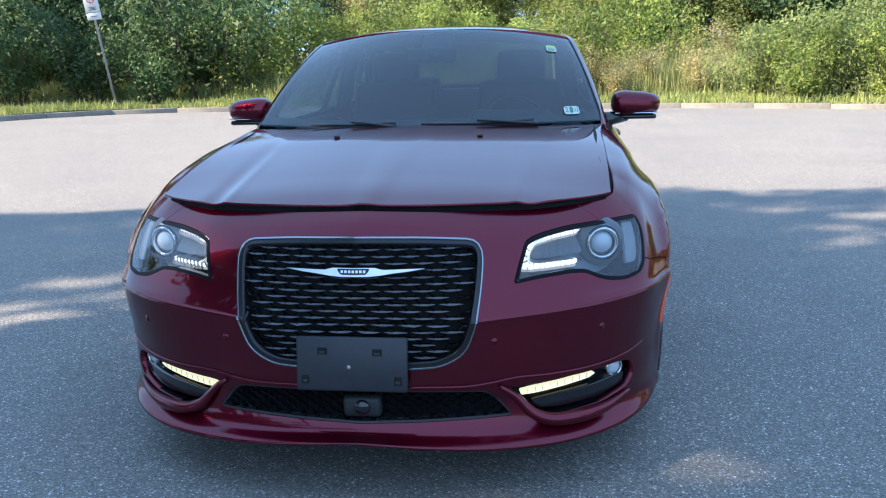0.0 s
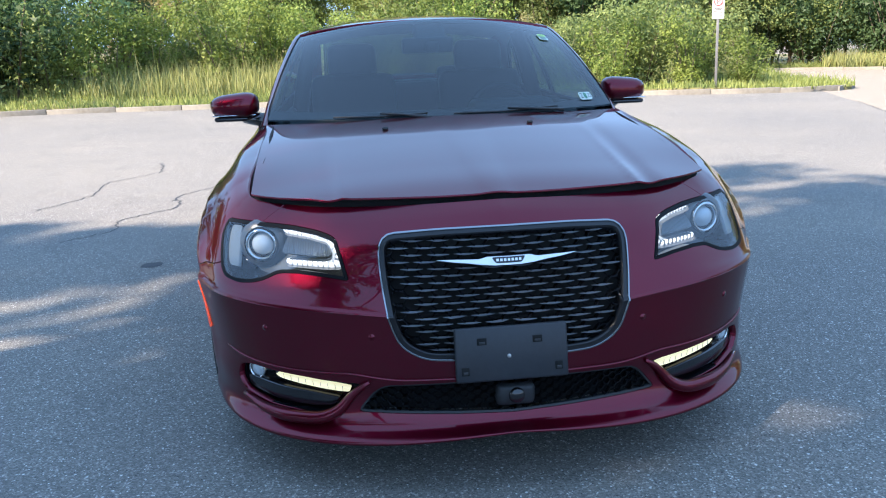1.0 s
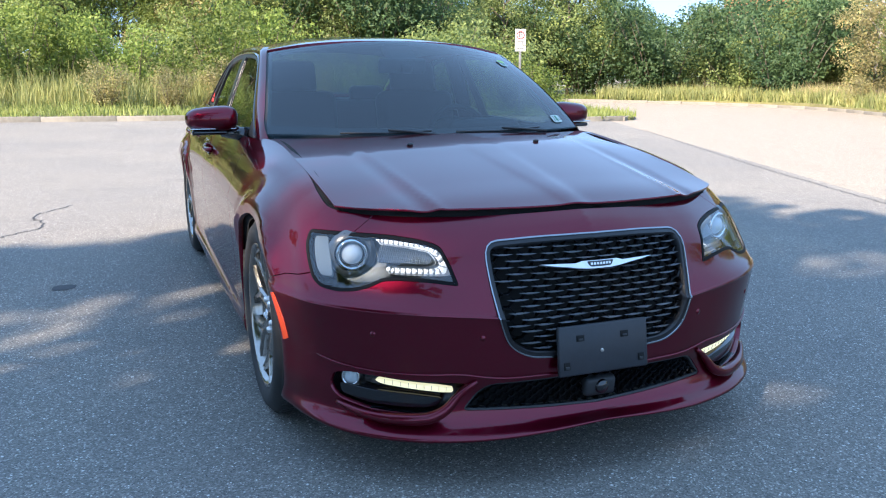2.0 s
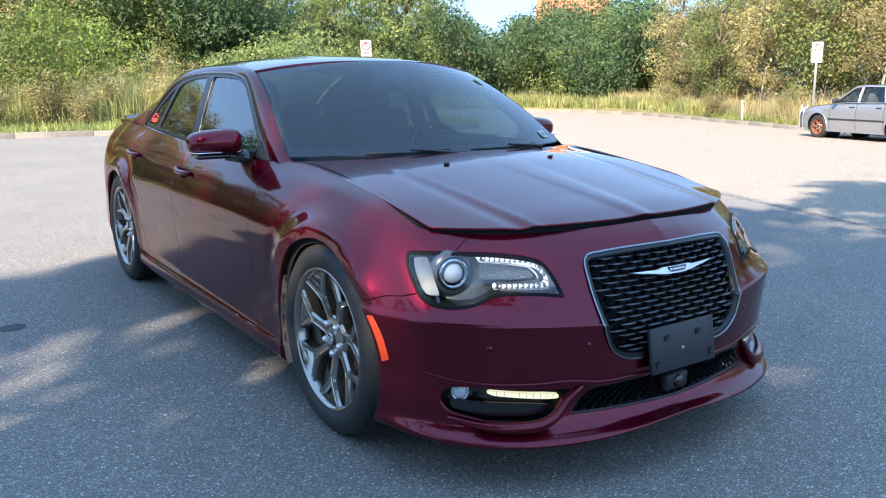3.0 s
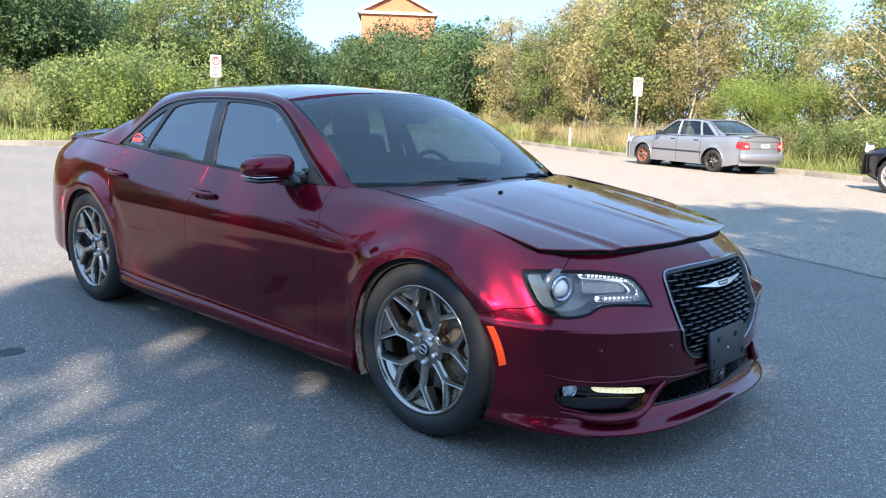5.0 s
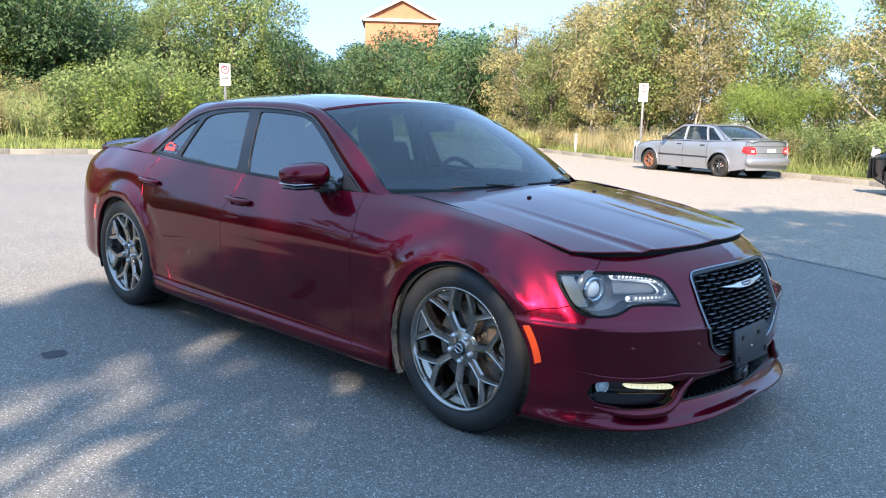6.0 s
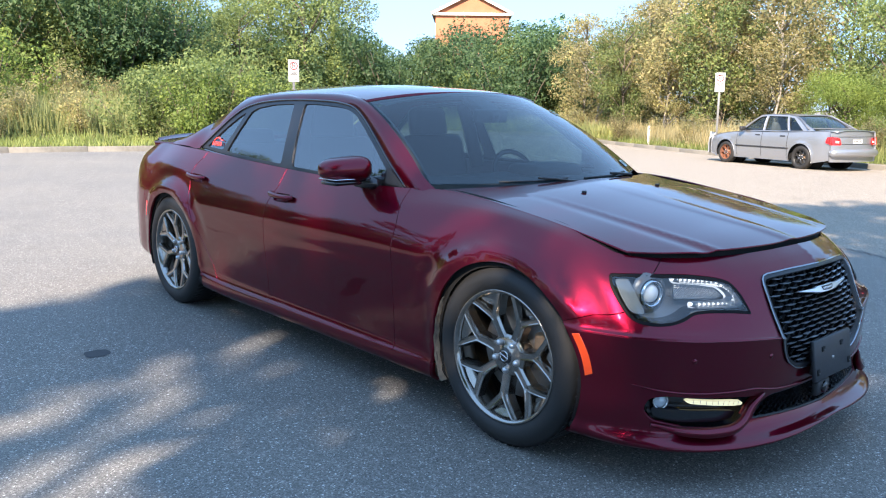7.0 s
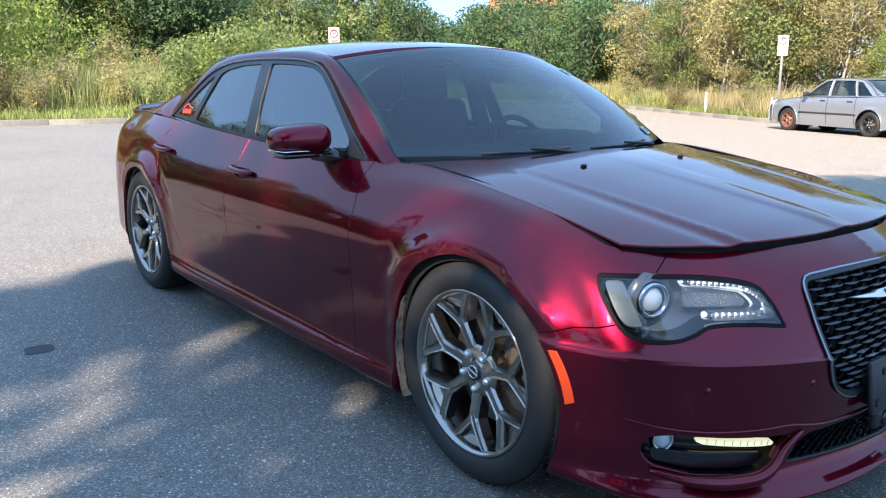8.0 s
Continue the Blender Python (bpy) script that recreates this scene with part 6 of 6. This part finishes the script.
# ---- patches on the asphalt ----
def flat_patch(name, pts, mat, label, lift=.003):
    skin(name, np.array(pts), lambda q: np.stack([q[:, 0], q[:, 1], rise(q[:, 0], q[:, 1]) + lift], 1), mat, None, .1, (), 0)
    return tagged(bpy.data.objects[name], label, "asphalt patch", kind="structure")


TAR = worn("tar_patch", (.03, .03, .032), .7, 50, relief=.002)
flat_patch("tar_spot", round_poly([(-1.79, 2.14), (-1.66, 2.15), (-1.65, 2.27), (-1.78, 2.28)], .05, 5), TAR, "dark round tar spot on the asphalt")
CRACKS = [[(-2.6, 3.1), (-2.3, 3.5), (-2.35, 3.9), (-2.0, 4.4), (-2.1, 5.0), (-1.8, 5.6)], [(-3.3, 4.6), (-3.0, 5.4), (-3.1, 6.2), (-2.7, 7.0), (-2.9, 8.0)], [(5.2, 1.3), (6.9, 5.6), (9.0, 10.3), (10.6, 13.8)], [(4.0, -1.6), (5.2, 1.3)]]
for c in CRACKS:
    p = line2(c, .06)
    w = .006 + .006 * rng.random(len(p))
    p = p + rng.normal(size=p.shape) * .014
    nrm = np.stack([-np.gradient(p[:, 1]), np.gradient(p[:, 0])], 1)
    nrm /= np.linalg.norm(nrm, axis=1, keepdims=True)
    v = [(*q, float(rise(*q)) + .0025) for a, b in zip(p + nrm * w[:, None], p - nrm * w[:, None]) for q in (a, b)]
    tagged(raw("crack", v, [(2 * i, 2 * i + 1, 2 * i + 3, 2 * i + 2) for i in range(len(p) - 1)], TAR, None, "", False), "thin dark crack in the asphalt", "crack", kind="structure")
kerb(KERB_NORTH, 1, "kerb_north")
kerb(KERB_EAST, -1, "kerb_east")


# ---- brick house on the rise ----
hs = thing("brick_house", (65, 69.4, -.1), "orange brick house with white gable trim behind trees", "house", "", -43)
part("wall", block((8.6, 11, 12.0), (0, 5.5, 6.0), .03), BRICK, hs)
raw("gable", [(-4.3, 0, 12), (4.3, 0, 12), (0, 0, 14.2), (-4.3, .2, 12), (4.3, .2, 12), (0, .2, 14.2)], [(0, 1, 2), (5, 4, 3), (0, 3, 4, 1), (1, 4, 5, 2), (2, 5, 3, 0)], BRICK, hs, "", False)
for sg in (-1, 1):
    ang = math.degrees(math.atan2(2.3, 4.6))
    part("roof", block((5.45, 11.6, .16), (2.35 * sg, 5.4, 13.16), .02, (0, ang * sg, 0)), ROOFING, hs)
    part("barge_board", block((5.45, .12, .30), (2.35 * sg, -.42, 13.10), .02, (0, ang * sg, 0)), TRIM_WHITE, hs, "white barge board")
part("cornice", block((9.2, .4, .3), (0, -.15, 11.85), .03), TRIM_WHITE, hs)
for x in (-2.4, 0, 2.4):
    for z in (4, 7):
        wf = part("window", block((1.1, .12, 1.5), (x, -.03, z), .02), TRIM_WHITE, hs)
        part("pane", block((.9, .05, 1.3), (x, -.09, z), .01), GLOSS_BLACK, wf)


# ---- the cars along the road ----
def side_car(name, at, turn, label, paint_mat, q, rims):
    """A parked car, nose to local +y. q holds its measures: length, width, wheelbase, wheel radius, heights."""
    root = thing(name, (*at, float(rise(*at))), label, "car", "", turn)
    L, W, wb, wr, tail_y = q["L"], q["W"] / 2, q["wb"], q["wr"], q["tail"]
    y0, y1 = tail_y, tail_y + L
    ra, fa = 0.0, wb                                   # rear axle at the origin
    w = spline((y0, y0 + .08, y0 + .3, y0 + .9, y0 + L * .5, y1 - .9, y1 - .35, y1 - .1, y1), (W * .80, W * .88, W * .95, W, W, W * .99, W * .93, W * .82, W * .70))
    zt = spline(q["ty"], q["tz"])
    zm = q["belt"] - .36

    def tum(z, top):
        return .055 * np.clip((z - zm) / (top - zm + 1e-6), 0, 1.2) ** 2.2 + .05 * np.clip((zm - .15 - z) / .3, 0, 1.2) ** 2

    def flank(p):
        y, z = p[:, 0], p[:, 1]
        x = w(y) - tum(z, zt(y))
        for a in (ra, fa):
            r = np.hypot(y - a, z - wr)
            x = x + .012 * np.exp(-((r - wr - .06) / .04) ** 2)
        return np.stack([x, y, z], 1)
    A = wr + .055
    arc = lambda c, a0, a1: [(c + A * math.cos(radians(a)), wr + A * math.sin(radians(a))) for a in np.linspace(a0, a1, 22)]
    lowz = q["low"]
    top_line = [(y, float(zt(y)) - .012) for y in np.linspace(y1 - .16, y0 + .13, 40)]
    line = [(y0 + .13, lowz + .08)] + arc(ra, 200, -18) + [(ra + A, lowz)] + [(fa - A, lowz)] + arc(fa, 198, -20) + [(y1 - .16, lowz + .06)] + top_line
    doors = q["doors"]
    for sg in (1, -1):
        f = (lambda p, s=sg: flank(p) * (s, 1, 1))
        skin("body_side", np.array(line), f, paint_mat, root, .06, (), .02, flip=sg > 0, edge_step=.05)
        for y in doors:      # door gaps
            v = [flank(np.array([(y + .03 * math.sin((z - .3) * 3), z)]))[0] * (sg, 1, 1) + (.003 * sg, 0, 0) for z in np.linspace(lowz + .06, float(zt(y)) - .02, 9)]
            part("door_gap", tube(v, .004, 5), SHADE_BLACK, root)
        for y in q["handles"]:
            c = flank(np.array([(y, q["belt"] - .10)]))[0] * (sg, 1, 1)
            part("door_handle", block((.035, .17, .03), tuple(c), .01), MATT_BLACK, root)
        if q.get("strip"):
            v = [flank(np.array([(y, .52)]))[0] * (sg, 1, 1) + (.005 * sg, 0, 0) for y in np.linspace(ra + A + .03, fa - A - .03, 12)]
            part("side_strip", tube(v, .022, 6), MATT_BLACK, root, "black rubbing strip")
    # nose and tail
    for yy, d, nm in ((y1, 1, "front_bumper"), (y0, -1, "rear_bumper")):
        ww = float(w(yy)) + .03
        edge = lambda p, yy=yy, d=d: np.stack([p[:, 0], yy - d * (.16 * (np.abs(p[:, 0]) / W) ** 2.6) - d * .035 * np.clip((p[:, 1] - .62) / .35, 0, 1) ** 1.5 + d * .02 * np.exp(-((p[:, 1] - .48) / .12) ** 2), p[:, 1]], 1)
        skin(nm, round_poly(np.array([(-W * .955, lowz + .04), (W * .955, lowz + .04), *[(x * W, float(zt(yy)) - .010 + .045 * (1 - abs(x) ** 2.2)) for x in np.linspace(.94, -.94, 13)]]), .02, 3), edge, paint_mat, root, .07, (), .03, flip=d < 0)
        for sg in (-1, 1):
            z0 = q["lamp_z"]
            lm = RED_LENS if d < 0 else SIDE_PALE
            sh = np.array([(sg * W * .62, z0), (sg * W * .965, z0), (sg * W * .955, z0 + .20), (sg * W * .66, z0 + .17)])
            skin("tail_lamp" if d < 0 else "head_lamp", round_poly(sh, .03, 3), lambda p, e=edge, d=d: e(p) + (0, .012 * d, 0), lm, root, .05, (), .03, "red tail lamp" if d < 0 else "", flip=(d < 0) != (sg < 0))
            if d < 0:
                wrap = np.array([(y0 + .13, z0 + .01), (y0 + .27, z0 + .05), (y0 + .24, z0 + .19), (y0 + .14, z0 + .19)])
                skin("lamp_wrap", round_poly(wrap, .03, 3), lambda p, s=sg: flank(p) * (s, 1, 1) + (.008 * s, 0, 0), RED_LENS, root, .05, (), .02, flip=sg > 0)
                pw = np.array([(sg * W * .70, z0 + .05), (sg * W * .80, z0 + .05), (sg * W * .80, z0 + .10), (sg * W * .70, z0 + .10)])
                skin("reverse_lamp", pw, lambda p, e=edge, d=d: e(p) + (0, .020 * d, 0), SIDE_PALE, root, .05, (), .01, flip=sg > 0)
        if d < 0:
            bar = [(x * W, y0 - .035 + .17 * abs(x) ** 2.6, q["low"] + .26) for x in np.linspace(-.97, .97, 25)]
            part("bumper_bar", tube(bar, [.06] + [.105] * 23 + [.06], 12), paint_mat, root, "rounded rear bumper")
            for dz, wd in ((.30, .94), (.12, .62)):
                v = [(x * W * wd, y0 - .004 + .16 * (abs(x) * wd) ** 2.6 + .035 * max(0, (q["lamp_z"] + dz - .72) / .35) ** 1.5, q["lamp_z"] + dz - .10) for x in np.linspace(-1, 1, 15)]
                part("lid_gap", tube(v, .005, 5), SHADE_BLACK, root)
            skin("plate", np.array([(-.16, .70), (.16, .70), (.16, .80), (-.16, .80)]), lambda p, e=edge, d=d: e(p) + (0, .008 * d, 0), SIGN_WHITE, root, .08, (), .01, "pale number plate", flip=True)
            for k in range(5):
                skin("plate_bar", np.array([(-.12 + k * .05, .73), (-.09 + k * .05, .73), (-.09 + k * .05, .77), (-.12 + k * .05, .77)]), lambda p, e=edge, d=d: e(p) + (0, .011 * d, 0), SIGN_INK, root, .08, (), 0, flip=True)
    # hood and boot
    hy0, hy1 = q["hood"]
    for a, b, nm in ((hy0, y1 - .03, "hood"), (y0 + .045, q["boot"], "boot_lid")):
        ys = np.linspace(a, b, 24)
        xr = lambda y: float(w(y)) - float(tum(zt(y), zt(y))) + .004
        skin(nm, np.array([(xr(y), y) for y in ys] + [(-xr(y), y) for y in ys[::-1]]), lambda p: np.stack([p[:, 0], p[:, 1], zt(p[:, 1]) - .012 + .045 * (1 - (np.abs(p[:, 0]) / W) ** 2.2)], 1), paint_mat, root, .07, (), .02)
    # greenhouse
    zb, H = q["belt"], q["H"]
    inx = W - .065
    gx = lambda z: inx - (z - zb) * .40
    gr_line = q["green"]                                # outline of the side glass area, y and height
    hole = [inset(np.array(g), .0) for g in q["panes"]]

    def gside(p):
        return np.stack([gx(p[:, 1]) + .02 * np.sin(np.clip((p[:, 1] - zb) / (H - zb), 0, 1) * math.pi), p[:, 0], p[:, 1]], 1)
    for sg in (1, -1):
        f = lambda p, s=sg: gside(p) * (s, 1, 1)
        skin("window_surround", np.array(gr_line), f, paint_mat, root, .06, hole, .02, flip=sg > 0)
        for g in q["panes"]:
            skin("side_window", np.array(g), lambda p, s=sg: gside(p) * (s, 1, 1) - (.012 * s, 0, 0), TINTED_CLEAR, root, .1, (), 0, flip=sg > 0)
        mz = zb + .06
        my = q["mirror"]
        part("door_mirror", merge(block((.19, .09, .12), (sg * (W + .07), my, mz), .035), block((.10, .04, .03), (sg * (W - .03), my, mz - .04), .01)), MATT_BLACK, root)
    yr0, yr1 = q["roof"]
    xr = gx(H - .03)
    skin("roof", round_poly(np.array([(-xr, yr0), (xr, yr0), (xr, yr1), (-xr, yr1)]), .05, 3), lambda p: np.stack([p[:, 0], p[:, 1], H - .035 * (np.abs(p[:, 0]) / xr) ** 2 - .05 * ((p[:, 1] - (yr0 + yr1) / 2) / (yr1 - yr0) * 2) ** 2], 1), paint_mat, root, .08, (), .03)
    for (ya, yb, nm) in ((yr1, hy0 - .03, "windscreen"), (yr0, q["boot"] + .02, "rear_screen")):
        za = H - .055
        zz = float(zt(yb)) + .03
        fs = lambda p, ya=ya, yb=yb, za=za, zz=zz: np.stack([p[:, 0] * (xr + (inx - xr) * (1 - p[:, 1])), yb + (ya - yb) * p[:, 1] + (.12 if yb < ya else -.12) * p[:, 0] ** 2 * (1 - p[:, 1] * .5), zz + (za - zz) * p[:, 1] + .04 * np.sin(p[:, 1] * math.pi)], 1)
        skin(nm, np.array([(-.93, .05), (.93, .05), (.93, .95), (-.93, .95)]), fs, TINTED_CLEAR, root, .15, (), 0, flip=yb < ya)
        skin(nm + "_frame", np.array([(-1.02, 0), (1.02, 0), (1.02, 1), (-1.02, 1)]), fs, paint_mat, root, .15, [np.array([(-.93, .05), (.93, .05), (.93, .95), (-.93, .95)])], .02, flip=yb < ya)
    part("cabin", block((2 * W - .3, hy0 - q["boot"] - .3, .5), (0, (hy0 + q["boot"]) / 2, zb - .30), .05), LEATHER, root)
    for x in (-.36, .36):
        part("seat", merge(block((.46, .16, .62), (x, q["seat"], zb - .05), .06, (14, 0, 0)), block((.26, .10, .2), (x, q["seat"] - .12, zb + .30), .04, (10, 0, 0))), SEAT_PALE, root)
    part("underbody", block((2 * W - .24, L - .5, .22), (0, (y0 + y1) / 2, lowz + .12), .03), SHADE_BLACK, root)
    for k, (yy, sg) in enumerate(((fa, -1), (ra, -1), (fa, 1), (ra, 1))):
        wheel("wheel", (sg * (W - .10), yy, wr), sg, wr, wr * .66, .19, 6, 20 * k, root, rims[k], False)
        for o in (1,):
            # near-black cup paints the shade behind the wheel
            part("wheel_well", lathe([(0, 0), (A - .01, 0), (A - .01, .2)], 28, "x", (sg * (W - .32), yy, wr + .01)), SHADE_BLACK, root)
    return root


TINTED_CLEAR = glass("side_glass", (.45, .5, .5), .07)
SEAT_PALE = worn("pale_seat_cloth", (.3, .29, .27), .9, 40)
BLACK_RIM = material("black_rim", (.02, .02, .02), .35)
ALLOY = worn("silver_alloy", (.55, .56, .57), .35, 40, .1, metal=.8)
SEDAN = dict(L=4.42, W=1.70, wb=2.61, wr=.305, tail=-.98, belt=.93, H=1.41, low=.20, lamp_z=.66, ty=(-.98, -.8, -.2, .2, 1.0, 1.9, 2.3, 2.8, 3.2, 3.44), tz=(.98, 1.00, .985, .96, .935, .92, .90, .84, .76, .68),
             doors=(.42, 1.30, 2.18), handles=(.62, 1.48), strip=True, hood=(2.18, 3.4), boot=-.28, roof=(.42, 1.50), mirror=1.95, seat=1.25,
             green=[(-.42, .965), (2.20, .915), (1.55, 1.36), (1.2, 1.385), (.7, 1.38), (.36, 1.345)],
             panes=[[(1.34, .965), (2.02, .945), (1.56, 1.30), (1.36, 1.325)], [(.50, .975), (1.26, .968), (1.28, 1.33), (.66, 1.325)], [(.02, .985), (.43, .978), (.58, 1.31), (.42, 1.285)]])
head = math.degrees(math.atan2(-.287, .958))
side_car("silver_sedan_car", (18.5, 7.2), head, "silver four-door sedan with mismatched wheels parked by the kerb", SILVER, SEDAN, (RUSTY, BLACK_RIM, RUSTY, BLACK_RIM))
SUV = dict(L=4.6, W=1.84, wb=2.65, wr=.36, tail=-1.02, belt=1.10, H=1.70, low=.28, lamp_z=.80, ty=(-1.02, -.8, -.2, .2, 1.0, 1.9, 2.3, 2.8, 3.3, 3.58), tz=(1.12, 1.14, 1.13, 1.12, 1.11, 1.08, 1.00, .94, .86, .76),
           doors=(.5, 1.35, 2.2), handles=(.66, 1.5), hood=(2.2, 3.54), boot=-.75, roof=(-.3, 1.60), mirror=2.0, seat=1.3,
           green=[(-.85, 1.13), (2.24, 1.08), (1.62, 1.63), (1.2, 1.66), (.2, 1.66), (-.45, 1.63)],
           panes=[[(1.40, 1.14), (2.05, 1.12), (1.60, 1.58), (1.42, 1.60)], [(.55, 1.15), (1.32, 1.14), (1.34, 1.60), (.58, 1.60)], [(-.55, 1.16), (.46, 1.15), (.48, 1.60), (-.30, 1.58)]])
side_car("dark_suv_car", (14.75, -.28), math.degrees(math.atan2(-.5, .866)), "dark blue-black sport utility car with silver alloy wheels", NIGHT, SUV, (ALLOY, ALLOY, ALLOY, ALLOY))
